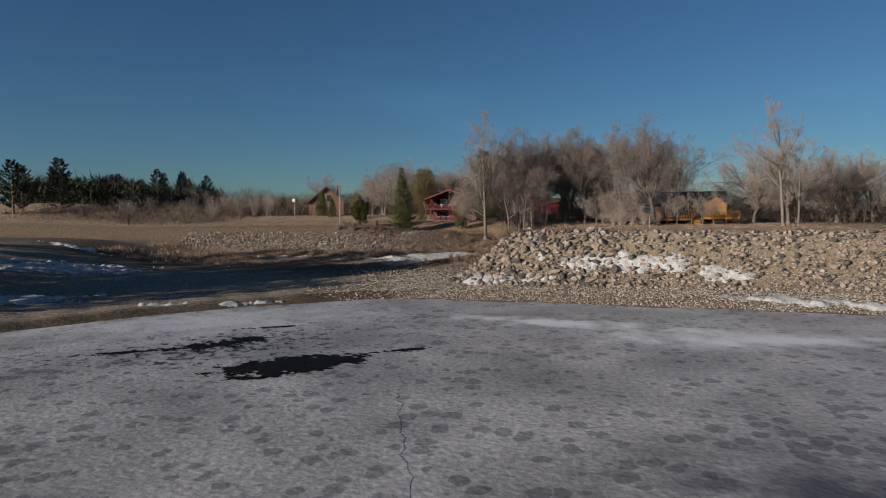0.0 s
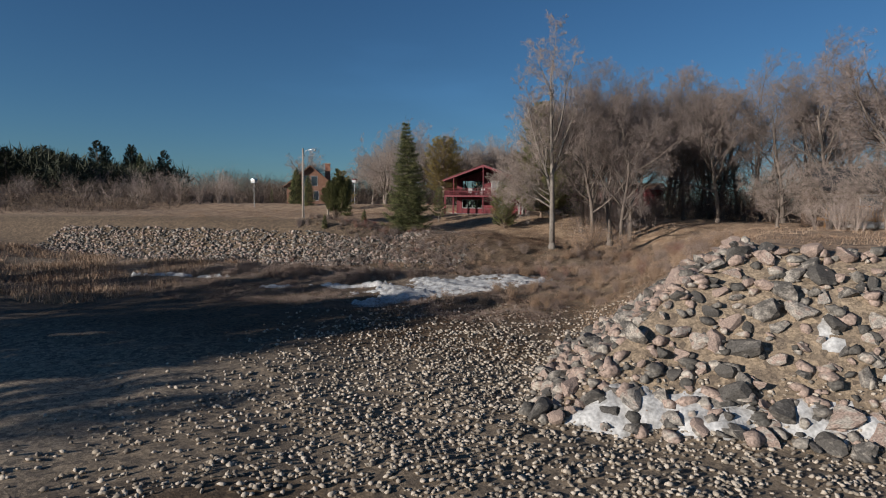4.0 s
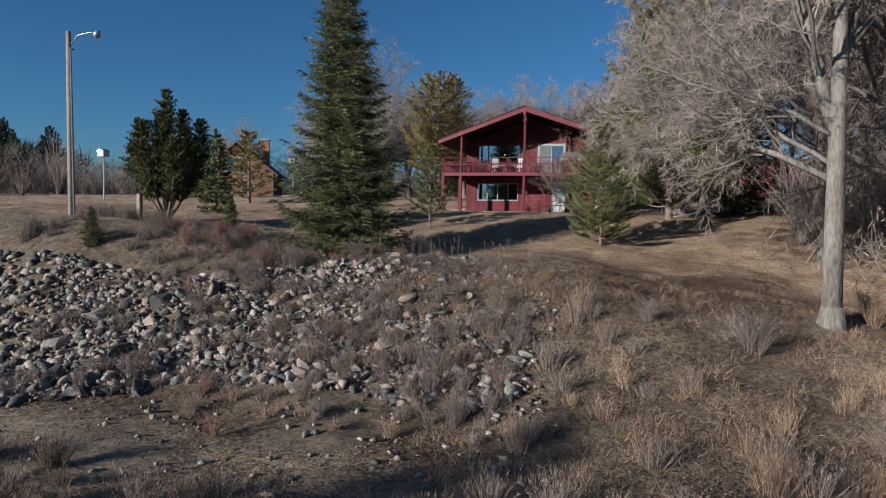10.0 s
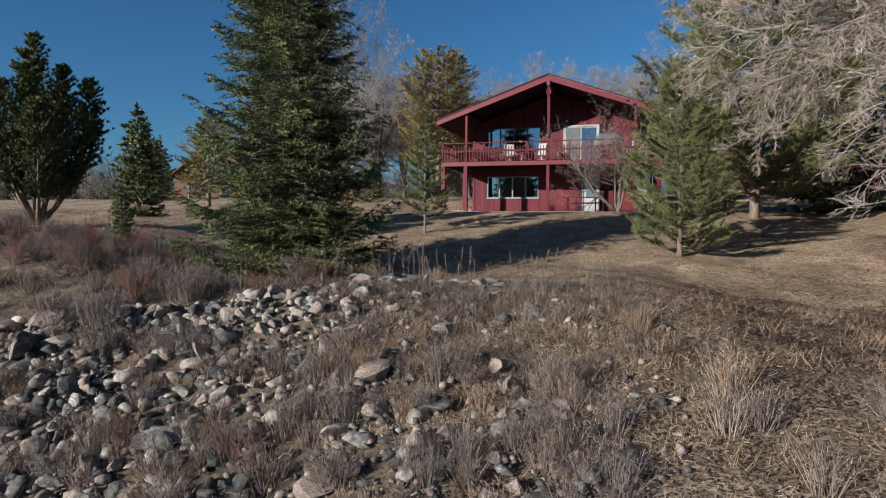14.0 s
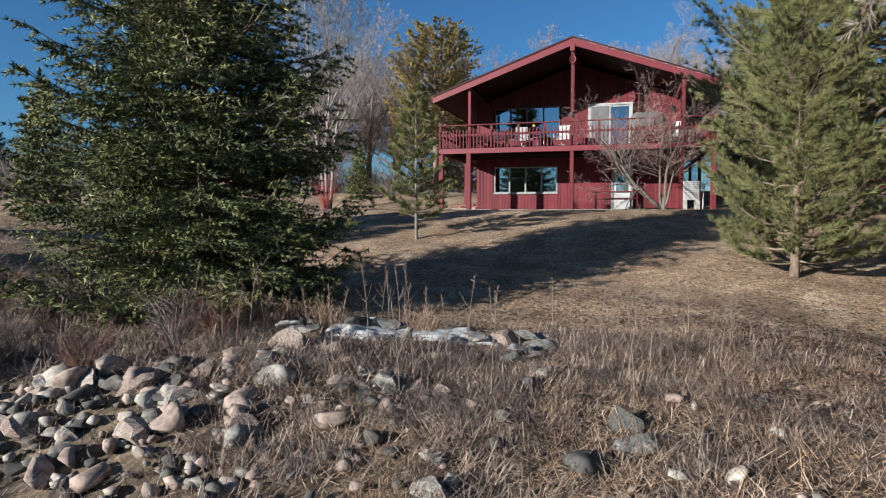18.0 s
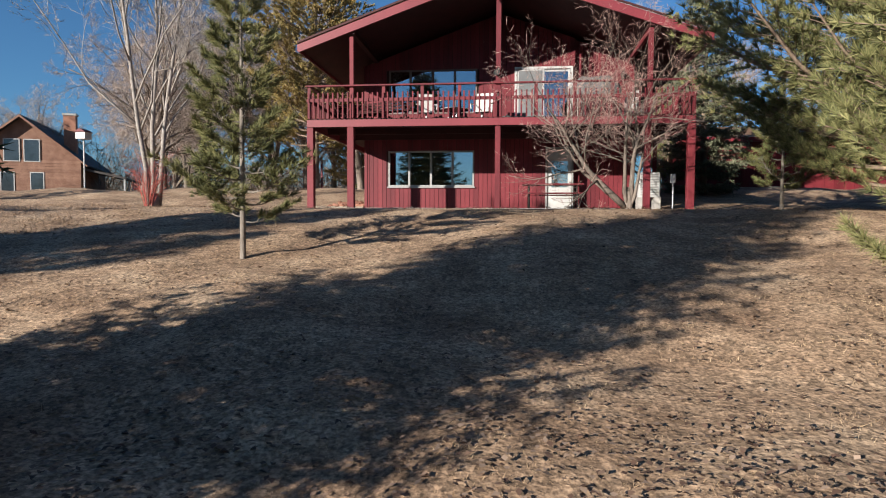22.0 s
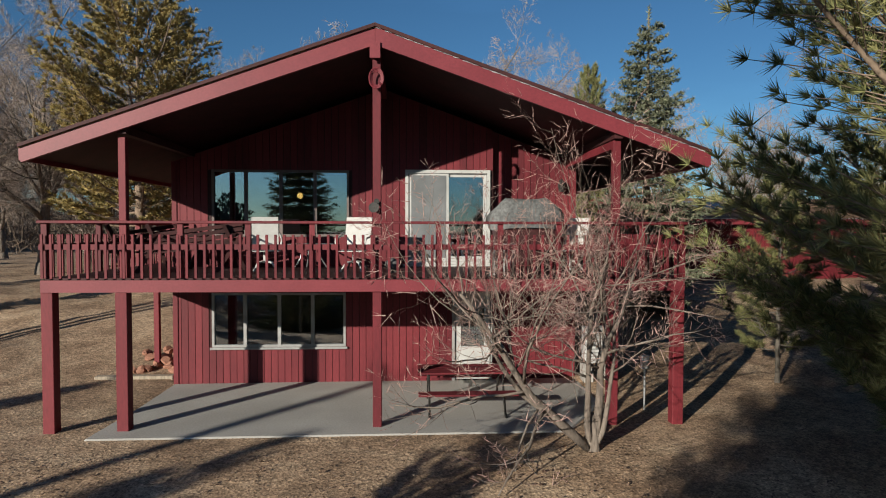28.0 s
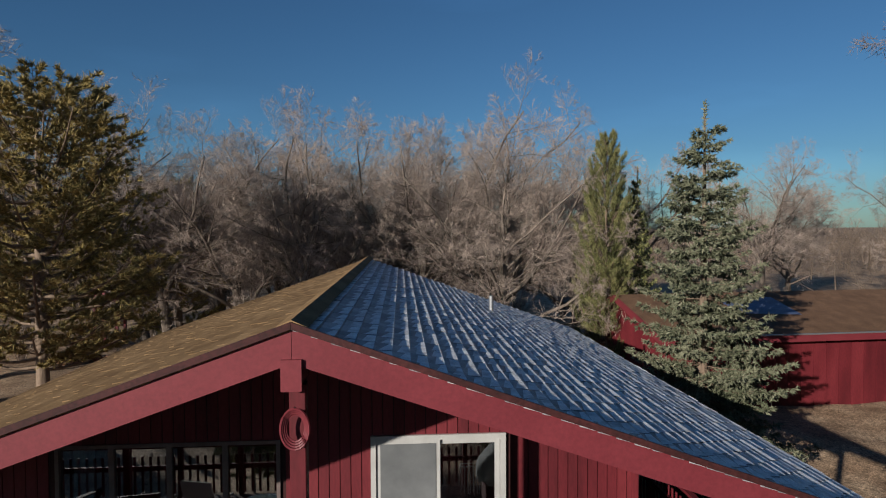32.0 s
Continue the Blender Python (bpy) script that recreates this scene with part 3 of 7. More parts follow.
# ---------------------------------------------------------------- plants
def grow(wood, twigs, tips, rnd, p, d, length, r, level, spec):
    """One limb and, from it, its side limbs; the last twigs are gathered in tips."""
    if level + 1 >= len(spec["segs"]):
        tips.append((p.copy(), d.copy(), length))
        return
    segs = spec["segs"][level]
    pts, rads = [p.copy()], [r]
    d = d.copy()
    step = length / segs
    end_r = r * spec["taper"][level]
    for i in range(segs):
        d = (d + Vector((rnd.gauss(0, 1), rnd.gauss(0, 1), rnd.gauss(0, 1))) * spec["wander"][level] + Vector((0, 0, spec["lift"][level]))).normalized()
        pts.append(pts[-1] + d * step)
        rads.append(r + (end_r - r) * (i + 1) / segs)
    (wood if level < spec["wood"] else twigs).tube(pts, rads, spec["sides"][level], level < 2)
    n = spec["kids"][level]
    lo = spec["clear"] if level == 0 else 0.18
    for i in range(n):
        u = lo + (1 - lo) * (i + rnd.random()) / n
        k = min(segs - 1, int(u * segs))
        f = u * segs - k
        q = pts[k].lerp(pts[k + 1], f)
        along = (pts[k + 1] - pts[k]).normalized()
        side = along.orthogonal().normalized()
        side.rotate(Matrix.Rotation(rnd.uniform(0, 6.283) if level else i * 2.4 + rnd.uniform(-0.5, 0.5), 3, along))
        ang = radians(rnd.uniform(*spec["angle"][level]))
        nd = along * math.cos(ang) + side * math.sin(ang)
        shape = spec.get("crown", 1 - 0.65 * u) if level == 0 else (1 - 0.5 * u)
        grow(wood, twigs, tips, rnd, q, nd, length * spec["ratio"][level] * shape * rnd.uniform(0.75, 1.25),
             (rads[k] + (rads[k + 1] - rads[k]) * f) * spec["thin"][level], level + 1, spec)


ELM = dict(segs=(7, 6, 4, 2, 2), taper=(0.25, 0.3, 0.35, 0.4, 0.5), wander=(0.06, 0.13, 0.16, 0.18, 0.2), lift=(0.03, 0.06, 0.04, 0.03, 0.02),
           sides=(8, 5, 3, 3, 3), kids=(11, 7, 6, 6), clear=0.2, angle=((28, 52), (25, 55), (25, 60), (25, 60)), ratio=(0.72, 0.5, 0.5, 0.55),
           thin=(0.55, 0.5, 0.45, 0.5), wood=3)


def bare_tree(name, seed, height, radius, bark=BARK, twig=TWIG, base=ELM, **change):
    spec = {**base, **change}
    rnd = random.Random(seed)
    wood, twigs, tips = Geo(), Geo(), []
    # flared foot
    wood.tube([(0, 0, -0.4), (0, 0, 0.1), (0, 0, 0.6)], [radius * 1.7, radius * 1.35, radius * 1.02], 8)
    stems = spec.get("stems", 1)
    for way, length, r in spec.get("ways", ()):
        grow(wood, twigs, tips, rnd, Vector(way) * 0.05, Vector(way).normalized(), length, r, 0, spec)
    for start, way, length, r in spec.get("forks", ()):
        grow(wood, twigs, tips, rnd, Vector(start), Vector(way).normalized(), length, r, 1, {**spec, "kids": (0, 15, 8, 7), "segs": (7, 9, 5, 2, 2), "ratio": (1, 0.5, 0.5, 0.5), "wander": (0, 0.07, 0.16, 0.18, 0.2)})
    for i in range(stems if "ways" not in spec else 0):
        a = 6.28 * i / stems + rnd.random()
        lean = spec.get("lean", 0.06) if stems == 1 else spec.get("lean", 0.25)
        d = Vector((math.cos(a) * lean, math.sin(a) * lean, 1)).normalized()
        grow(wood, twigs, tips, rnd, Vector((math.cos(a), math.sin(a), 0)) * radius * (stems > 1) * 1.2, d, height * rnd.uniform(0.9, 1.05), radius / max(1, stems) ** 0.5, 0, spec)
    for start, way, length, r in spec.get("limbs", ()):
        grow(wood, twigs, tips, rnd, Vector(start), Vector(way).normalized(), length, r, 1, {**spec, "kids": (0, 22, 9, 7), "lift": (0, -0.045, -0.06, -0.08, 0), "ratio": (1, 0.5, 0.5, 0.5), "segs": (7, 9, 5, 2, 2)})
    # fine twigs: slim spikes, each with side spikes
    rng = np.random.default_rng(seed)
    k = spec.get("spray", 5)
    P = np.array([t[0] for t in tips])
    D = np.array([t[1] for t in tips])
    L = np.array([t[2] for t in tips])[:, None] * rng.uniform(0.8, 1.3, (len(tips), 1))
    u = rng.uniform(0, 0.75, (len(tips), k, 1))
    u[:, 0] = 0
    base = (P[:, None] + D[:, None] * L[:, None] * u).reshape(-1, 3)
    way = (D[:, None] + rng.normal(0, 0.42, (len(tips), k, 3)) * (u > 0)).reshape(-1, 3)
    way /= np.linalg.norm(way, axis=1, keepdims=True)
    long = (L[:, None] * (1 - 0.55 * u)).reshape(-1, 1)
    side = np.cross(way, rng.normal(0, 1, way.shape))
    side /= np.linalg.norm(side, axis=1, keepdims=True)
    w = spec.get("twig_w", 0.011)
    V = np.stack([base - side * w, base + side * w, base + way * long], 1).reshape(-1, 3)
    F = [tuple(f) for f in np.arange(len(V)).reshape(-1, 3)]
    twigs.add([tuple(v) for v in V], F)
    return wood.mesh(name + "_trunk", bark, True), twigs.mesh(name + "_twigs", twig, False)


def place_tree(meshes, name, at, label, turn=0.0, scale=1.0, group="", category="tree", wide=1.0, parts=("trunk", "crown")):
    x, y = at
    ob = thing(name, (x, y, float(ground_at(x, y)) - 0.05), label, category, group)
    ob.rotation_euler = (0, 0, turn)
    ob.scale = (scale * wide, scale * wide, scale)
    for pn, me in zip(parts, meshes):
        part(pn, me, None, ob, local=True)
    return ob


def needles(P, D, k, length, width, spread, rng, curve=0.0):
    """k slim needles at each of the points P, round the directions D."""
    n = len(P)
    P, D = np.repeat(P, k, 0), np.repeat(D, k, 0)
    d = D + rng.normal(0, spread, (n * k, 3))
    d /= np.linalg.norm(d, axis=1, keepdims=True)
    s = np.cross(d, rng.normal(0, 1, (n * k, 3)))
    s /= np.linalg.norm(s, axis=1, keepdims=True) + 1e-9
    L = length * rng.uniform(0.7, 1.2, (n * k, 1))
    w = width * rng.uniform(0.7, 1.3, (n * k, 1))
    V = np.stack([P - s * w, P + s * w, P + d * L - np.array([0, 0, 1]) * curve * L], 1).reshape(-1, 3)
    return V


def tri_mesh(name, V, mat):
    return arrays(name, V, np.arange(len(V)).reshape(-1, 3), mat)


def conifer(name, seed, H, R, foliage=SPRUCE, bark=PINEBARK, whorls=26, per=8, twigs=9, fine=12, droop=0.35, skirt=0.04, needle=0.09, wide=0.013, tip=0.92, rough=0.2, full=0.78, gap=0.11, lean=0.0, tuft=0.12, hang=0.35, spread=0.62, inner=0.2):
    """A spruce: a straight trunk, whorls of drooping boughs that turn up at their ends, and flat sprays of needles on them."""
    rng = np.random.default_rng(seed)
    rnd = random.Random(seed)
    g = Geo()
    g.tube([(0, 0, -0.3), (0, 0, 0.4), (0, 0, H * 0.5), (0, 0, H * 0.97)], [R * 0.075, R * 0.06, R * 0.035, 0.015], 8)
    P, D = [], []
    for i in range(whorls):
        u = skirt + (tip - skirt) * (i / (whorls - 1)) ** 0.92
        z = H * u
        reach = R * (1 - u) ** full * rnd.uniform(1 - rough, 1 + rough * 0.5)
        if u < 0.1:
            reach *= 0.8
        for j in range(per if u < 0.8 else max(4, per - 3)):
            a = 6.283 * (j + 0.5 * (i % 2)) / per + rnd.uniform(-0.3, 0.3)
            r = reach * rnd.uniform(1 - rough * 1.4, 1.05 + rough * 0.3)
            z0 = z + rnd.uniform(-0.3, 0.3) * H / whorls
            dr = droop * (1 - u * 1.1)
            axis = []
            for s in range(6):
                v = s / 5
                axis.append(np.array((math.cos(a) * r * v, math.sin(a) * r * v, z0 + r * (-dr * math.sin(v * 2.4) * 0.75 + 0.22 * u * v + 0.10 * v ** 3))))
            g.tube(axis, [max(0.005, 0.012 * r * (1 - 0.85 * s / 5)) for s in range(6)], 3, False)
            nt = max(3, int(twigs * r / R + 2))
            side = np.array((-math.sin(a), math.cos(a), 0.0))
            out = np.array((math.cos(a), math.sin(a), 0.0))
            for t in range(nt):
                v = inner + (1 - inner) * (t + rnd.random() * 0.8) / nt
                k = min(4, int(v * 5))
                p = axis[k] + (axis[k + 1] - axis[k]) * (v * 5 - k)
                tl = r * 0.38 * (1.05 - v) + tuft
                for sg in (-1, 1):
                    d = side * sg * rnd.uniform(0.7, 1) + out * rnd.uniform(0.35, 0.8) + np.array((0, 0, rnd.uniform(-hang, 0.12)))
                    d = d / np.linalg.norm(d)
                    m = max(1, int(tl / gap))
                    for e in range(m):
                        P.append(p + d * tl * (e + 0.5) / m)
                        D.append(d)
                P.append(p)
                D.append(out)
    # leader
    for e in range(14):
        P.append(np.array((0, 0, H * (0.9 + 0.1 * e / 13))))
        D.append(np.array((0, 0, 1.0)))
    V = needles(np.array(P), np.array(D), fine, needle, wide, spread, rng)
    V[:, 0] += lean * (V[:, 2] / H).clip(0, 1) ** 1.5
    g.v = [(x + lean * max(0.0, z / H) ** 1.5, y, z) for x, y, z in g.v]
    return g.mesh(name + "_trunk", bark, True), tri_mesh(name + "_needles", V, foliage)


def pine(name, seed, H, R, foliage=PINE, bark=PINEBARK, boughs=44, clear=0.12, tufts=9, fine=24, needle=0.17, wide=0.009, flat=0.0, top=0.55, lean=(0, 0), trunk_r=0.02):
    """A pine: upswept boughs with brushes of long needles at the ends of their twigs."""
    rng = np.random.default_rng(seed)
    rnd = random.Random(seed)
    g = Geo()
    tr = H * trunk_r
    g.tube([(0, 0, -0.3), (0, 0, 0.2), (lean[0] * 0.5, lean[1] * 0.5, H * 0.5), (lean[0], lean[1], H * 0.98)], [tr * 1.4, tr, tr * 0.7, 0.012], 8)
    P, D = [], []
    for i in range(boughs):
        u = clear + (0.97 - clear) * (i + rnd.random() * 0.6) / boughs
        a = i * 2.4 + rnd.uniform(-0.4, 0.4)
        env = R * (1 - ((u - clear) / (1 - clear)) ** (1.0 + 2 * flat)) ** top * (0.55 + 0.45 * min(1, (u - clear) / 0.12 + 0.3))
        r = max(0.12, env * rnd.uniform(0.65, 1.1))
        rise = rnd.uniform(0.1, 0.45) + 0.5 * u
        axis = [np.array((lean[0] * u + math.cos(a) * r * v, lean[1] * u + math.sin(a) * r * v, H * u + r * rise * v * v - 0.06 * r * math.sin(3 * v))) for v in (0, 0.25, 0.5, 0.75, 1)]
        g.tube(axis, [max(0.006, 0.026 * r * (1 - 0.8 * s / 4)) for s in range(5)], 4, False)
        nt = max(3, int(tufts * (0.4 + 0.9 * r / R)))
        for t in range(nt):
            v = 0.3 + 0.7 * (t + 0.7) / nt
            k = min(3, int(v * 4))
            p = axis[k] + (axis[k + 1] - axis[k]) * (v * 4 - k)
            tl = r * 0.3 * rnd.uniform(0.4, 1.2) + 0.1
            sg = 1 if t % 2 else -1
            d = np.array((-math.sin(a) * sg, math.cos(a) * sg, rnd.uniform(0.0, 0.7))) * rnd.uniform(0.5, 1) + np.array((math.cos(a), math.sin(a), 0.3)) * 0.7
            d = d / np.linalg.norm(d)
            e = p + d * tl
            g.tube([p, p + d * tl * 0.5, e], [0.009, 0.007, 0.005], 3, False)
            for w in (0.45, 0.75, 1.0):
                P.append(p + d * tl * w)
                D.append(d + np.array((0, 0, 0.35)))
        P.append(axis[-1])
        D.append(np.array((math.cos(a), math.sin(a), 0.6)))
    V = needles(np.array(P), np.array(D), fine, needle, wide, 0.55, rng)
    return g.mesh(name + "_trunk", bark, True), tri_mesh(name + "_needles", V, foliage)


def juniper(name, seed, H, R, stems=12, foliage=CEDAR):
    """An upright many-stemmed juniper: bare legs, and above them dense plumes that end in points of many heights."""
    rng = np.random.default_rng(seed)
    rnd = random.Random(seed)
    g = Geo()
    P, D = [], []
    for i in range(stems):
        a = 2.4 * i + rnd.uniform(-0.3, 0.3)
        rr = R * (0.12 + 0.62 * (i / stems) ** 0.8) * (i > 0)
        h = H * (1.0 if i == 0 else rnd.uniform(0.72, 0.95) - 0.16 * i / stems)
        at = lambda v: np.array((math.cos(a) * rr * min(1.0, v * 1.5) ** 0.8, math.sin(a) * rr * min(1.0, v * 1.5) ** 0.8, h * v))
        g.tube([at(v) for v in (0, 0.2, 0.45, 0.75, 1)], [0.08, 0.06, 0.045, 0.025, 0.008], 6)
        for b in range(30):
            u = 0.24 + 0.75 * b / 29
            reach = R * 0.48 * (1 - u) ** 0.55 * min(1, 0.4 + 3 * (u - 0.22)) + 0.06
            for c in range(7):
                b2 = rnd.uniform(0, 6.283)
                d = np.array((math.cos(b2), math.sin(b2), rnd.uniform(0.3, 1.2)))
                d = d / np.linalg.norm(d)
                L = reach * rnd.uniform(0.35, 1.1)
                for w in range(4):
                    P.append(at(u) + d * L * (w + 1) / 4)
                    D.append(d + np.array((0, 0, 0.5)))
    V = needles(np.array(P), np.array(D), 13, 0.13, 0.02, 0.55, rng)
    return g.mesh(name + "_trunk", PINEBARK, True), tri_mesh(name + "_foliage", V, foliage)


def shrub(name, seed, H, spread, stems, twig, leafy=0, fork=4):
    """A bare bush: many slim stems from one foot, forking upward."""
    rnd = random.Random(seed)
    g = Geo()
    ends = []
    for i in range(stems):
        a, lean = rnd.uniform(0, 6.283), rnd.uniform(0.1, 1.0) * spread
        h = H * rnd.uniform(0.6, 1.0)
        p0 = Vector((math.cos(a) * 0.08 * rnd.random(), math.sin(a) * 0.08 * rnd.random(), -0.05))
        pts = [p0 + Vector((math.cos(a) * lean * v ** 1.3 + rnd.gauss(0, 0.03) * H * v, math.sin(a) * lean * v ** 1.3 + rnd.gauss(0, 0.03) * H * v, h * v)) for v in (0, 0.3, 0.6, 1)]
        r = 0.004 * H + 0.0015
        g.tube(pts, [r, r * 0.8, r * 0.55, r * 0.25], 3, False)
        for j in range(fork):
            v = rnd.uniform(0.25, 0.9)
            k = min(2, int(v * 3))
            q = pts[k].lerp(pts[k + 1], v * 3 - k)
            d = Vector((math.cos(a) + rnd.gauss(0, 0.8), math.sin(a) + rnd.gauss(0, 0.8), rnd.uniform(0.5, 1.6))).normalized()
            L = h * rnd.uniform(0.2, 0.42)
            e = q + d * L
            g.tube([q, q + d * L * 0.5 + Vector((0, 0, 0.02 * L)), e], [r * 0.5, r * 0.4, r * 0.2], 3, False)
            ends.append(e)
            for m in range(2):
                dd = (d + Vector((rnd.gauss(0, 0.5), rnd.gauss(0, 0.5), rnd.gauss(0, 0.3)))).normalized()
                s = q.lerp(e, rnd.uniform(0.2, 0.8))
                g.tube([s, s + dd * L * 0.45], [r * 0.3, r * 0.15], 3, False)
                ends.append(s + dd * L * 0.45)
    return g.mesh(name, twig), ends


def blades(X, Y, h, w, lean, rng, segs=2, clump=0.0):
    """Standing blades of grass, each a bent strip that ends in a point."""
    n = len(X)
    Z = ground_at(X, Y)
    a = rng.uniform(0, 6.283, n)
    b = rng.uniform(0, 6.283, n)
    H = h * rng.uniform(0.5, 1.2, n)
    W = w * rng.uniform(0.6, 1.3, n)
    Ln = lean * rng.uniform(0.2, 1.5, n) * H
    ox, oy = np.cos(a) * W, np.sin(a) * W
    lx_, ly_ = np.cos(b) * Ln, np.sin(b) * Ln
    V = np.zeros((n, 5, 3))
    V[:, 0] = np.stack([X - ox, Y - oy, Z - 0.03], 1)
    V[:, 1] = np.stack([X + ox, Y + oy, Z - 0.03], 1)
    V[:, 2] = np.stack([X + lx_ * 0.35 + ox * 0.7, Y + ly_ * 0.35 + oy * 0.7, Z + H * 0.55], 1)
    V[:, 3] = np.stack([X + lx_ * 0.35 - ox * 0.7, Y + ly_ * 0.35 - oy * 0.7, Z + H * 0.55], 1)
    V[:, 4] = np.stack([X + lx_, Y + ly_, Z + H], 1)
    k = np.arange(n)[:, None] * 5
    T = np.concatenate([k + [0, 1, 2], k + [0, 2, 3], k + [3, 2, 4]], 0)
    return V.reshape(-1, 3), T


def scatter(n, x0, x1, y0, y1, rng, keep):
    X, Y = rng.uniform(x0, x1, n), rng.uniform(y0, y1, n)
    k = keep(X, Y) > rng.random(n)
    return X[k], Y[k]


def clumpy(X, Y, s, seed):
    """A patchy weight from 0 to 1."""
    v = np.sin(X * s + seed) * np.sin(Y * s * 1.13 + 2 * seed) + 0.6 * np.sin(X * s * 2.3 + Y * s * 1.7 + seed) + 0.5 * np.sin(Y * s * 3.1 - X * s * 2.1)
    return np.clip(0.5 + 0.45 * v, 0, 1)


# ---------------------------------------------------------------- stones
def stone_mesh(name, seed, mat, sub=2, angular=0.3):
    rnd = random.Random(seed)
    bm = bmesh.new()
    bmesh.ops.create_icosphere(bm, subdivisions=sub, radius=1)
    off = Vector((rnd.uniform(0, 50), rnd.uniform(0, 50), rnd.uniform(0, 50)))
    planes = [(Vector((rnd.gauss(0, 1), rnd.gauss(0, 1), rnd.gauss(0, 1))).normalized(), rnd.uniform(0.32, 0.72)) for _ in range(9)]
    for v in bm.verts:
        p = v.co.copy()
        for nrm, dist in planes:
            over = p.dot(nrm) - dist
            if over > 0:
                p -= nrm * over * 0.97
        p *= 1 + 0.12 * noise.noise(v.co * 1.7 + off)
        v.co = p
    me = bpy.data.meshes.new(name)
    bm.to_mesh(me)
    bm.free()
    me.materials.append(mat)
    return me


def heap(name, X, Y, S, Zoff, mats, seed, variants=6, sub=1):
    """Many stones joined into one mesh."""
    rnd = np.random.default_rng(seed)
    base = []
    for i in range(variants):
        me = stone_mesh("stone_form", seed * 31 + i, mats, sub)
        V = np.array([v.co[:] for v in me.vertices])
        F = np.array([p.vertices[:] for p in me.polygons])
        base.append((V, F))
        bpy.data.meshes.remove(me)
    Z = ground_at(X, Y)
    VV, FF, k = [], [], 0
    for i in range(len(X)):
        V, F = base[i % variants]
        q = Euler(rnd.uniform(0, 6.283, 3)).to_matrix()
        sc = S[i] * np.array((rnd.uniform(0.8, 1.35), rnd.uniform(0.7, 1.1), rnd.uniform(0.55, 0.85)))
        W = (V @ np.array(q)) * sc
        t = rnd.uniform(0, 6.283)
        W = W @ np.array(((math.cos(t), math.sin(t), 0), (-math.sin(t), math.cos(t), 0), (0, 0, 1)))
        VV.append(W + (X[i], Y[i], Z[i] + Zoff[i]))
        FF.append(F + k)
        k += len(V)
    return arrays(name, np.concatenate(VV), np.concatenate(FF), mats, False)


# ---------------------------------------------------------------- the red lake house
WALL_Y, RIGHT_Y, BACK_Y, DECK, GRADE = 3.2, 3.38, 11.6, 9.53, 6.98
WX0, WX1, WXM = -4.5, 4.27, 2.4
RIDGE, SLOPE = 13.68, 0.356
ROOF_Y0, ROOF_Y1, EAVE = -0.06, 12.05, 5.64


def roof_z(x):
    return RIDGE - SLOPE * abs(x)


house = thing("house", (0, 6, 7.0), "two-storey dark red board-sided lake house with a wrap-around deck", "house")


def board_wall(name, x0, x1, y, z0, top, holes, step=0.148, label=""):
    """A wall of upright boards with grooves between them, open at the holes (x0, x1, z0, z1)."""
    body = Geo()
    cuts = sorted({x0, x1, *[min(max(h[i], x0), x1) for h in holes for i in (0, 1)]})
    for a, b in zip(cuts, cuts[1:]):
        mid, z = (a + b) / 2, z0
        for h in sorted((h for h in holes if h[0] < mid < h[1]), key=lambda h: h[2]):
            body.prism([(a, z), (b, z), (b, h[2]), (a, h[2])], y + 0.018, y + 0.15)
            z = h[3]
        body.prism([(a, z), (b, z), (b, top(b)), (a, top(a))], y + 0.018, y + 0.15)
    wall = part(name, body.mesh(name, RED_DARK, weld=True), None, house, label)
    n = round((x1 - x0) / step)
    w = (x1 - x0) / n
    for i in range(n):
        a, b = x0 + i * w + 0.006, x0 + (i + 1) * w - 0.006
        spans = [(z0, None)]
        for h in sorted(holes, key=lambda h: h[2]):
            if h[0] < b - 0.02 and h[1] > a + 0.02:
                lo = spans[-1][0]
                spans[-1] = (lo, h[2])
                spans.append((h[3], None))
        for lo, hi in spans:
            ta, tb = (top(a), top(b)) if hi is None else (hi, hi)
            if min(ta, tb) - lo > 0.03:
                part("board", Geo().prism([(a, lo), (b, lo), (b, tb), (a, ta)], y, y + 0.0175), RED, wall)
    return wall


def under_roof(x):
    return roof_z(x) - 0.3


WIN_U = (-3.68, -0.75, 10.18, 11.62)
SLIDE = (0.47, 2.33, 9.56, 11.64)
WIN_L = (-3.70, -0.83, 7.78, 8.96)
LDOOR = (1.56, 2.36, 7.0, 8.99)
board_wall("wall", WX0, WXM, WALL_Y, DECK, under_roof, [WIN_U, SLIDE], label="upper front wall, red boards in the gable's shade")
board_wall("wall", WXM, WX1, RIGHT_Y, DECK, under_roof, [])
board_wall("wall", WX0, WXM, WALL_Y, GRADE, lambda x: DECK - 0.03, [WIN_L, LDOOR])
board_wall("wall", WXM, WX1, RIGHT_Y, GRADE, lambda x: DECK - 0.03, [])
for x in (WX0, WX1 - 0.15):
    part("wall", Geo().prism([(WALL_Y + 0.16 + 0.2 * (x > 0), GRADE - 0.6), (BACK_Y, GRADE - 0.6), (BACK_Y, under_roof(x)), (WALL_Y + 0.16 + 0.2 * (x > 0), under_roof(x))], x, x + 0.15, "x"), RED, house)
part("wall", Geo().prism([(WX0, GRADE - 0.6), (WX1, GRADE - 0.6), (WX1, under_roof(WX1)), (0, under_roof(0)), (WX0, under_roof(WX0))], BACK_Y + 0.002, BACK_Y + 0.15), RED, house)
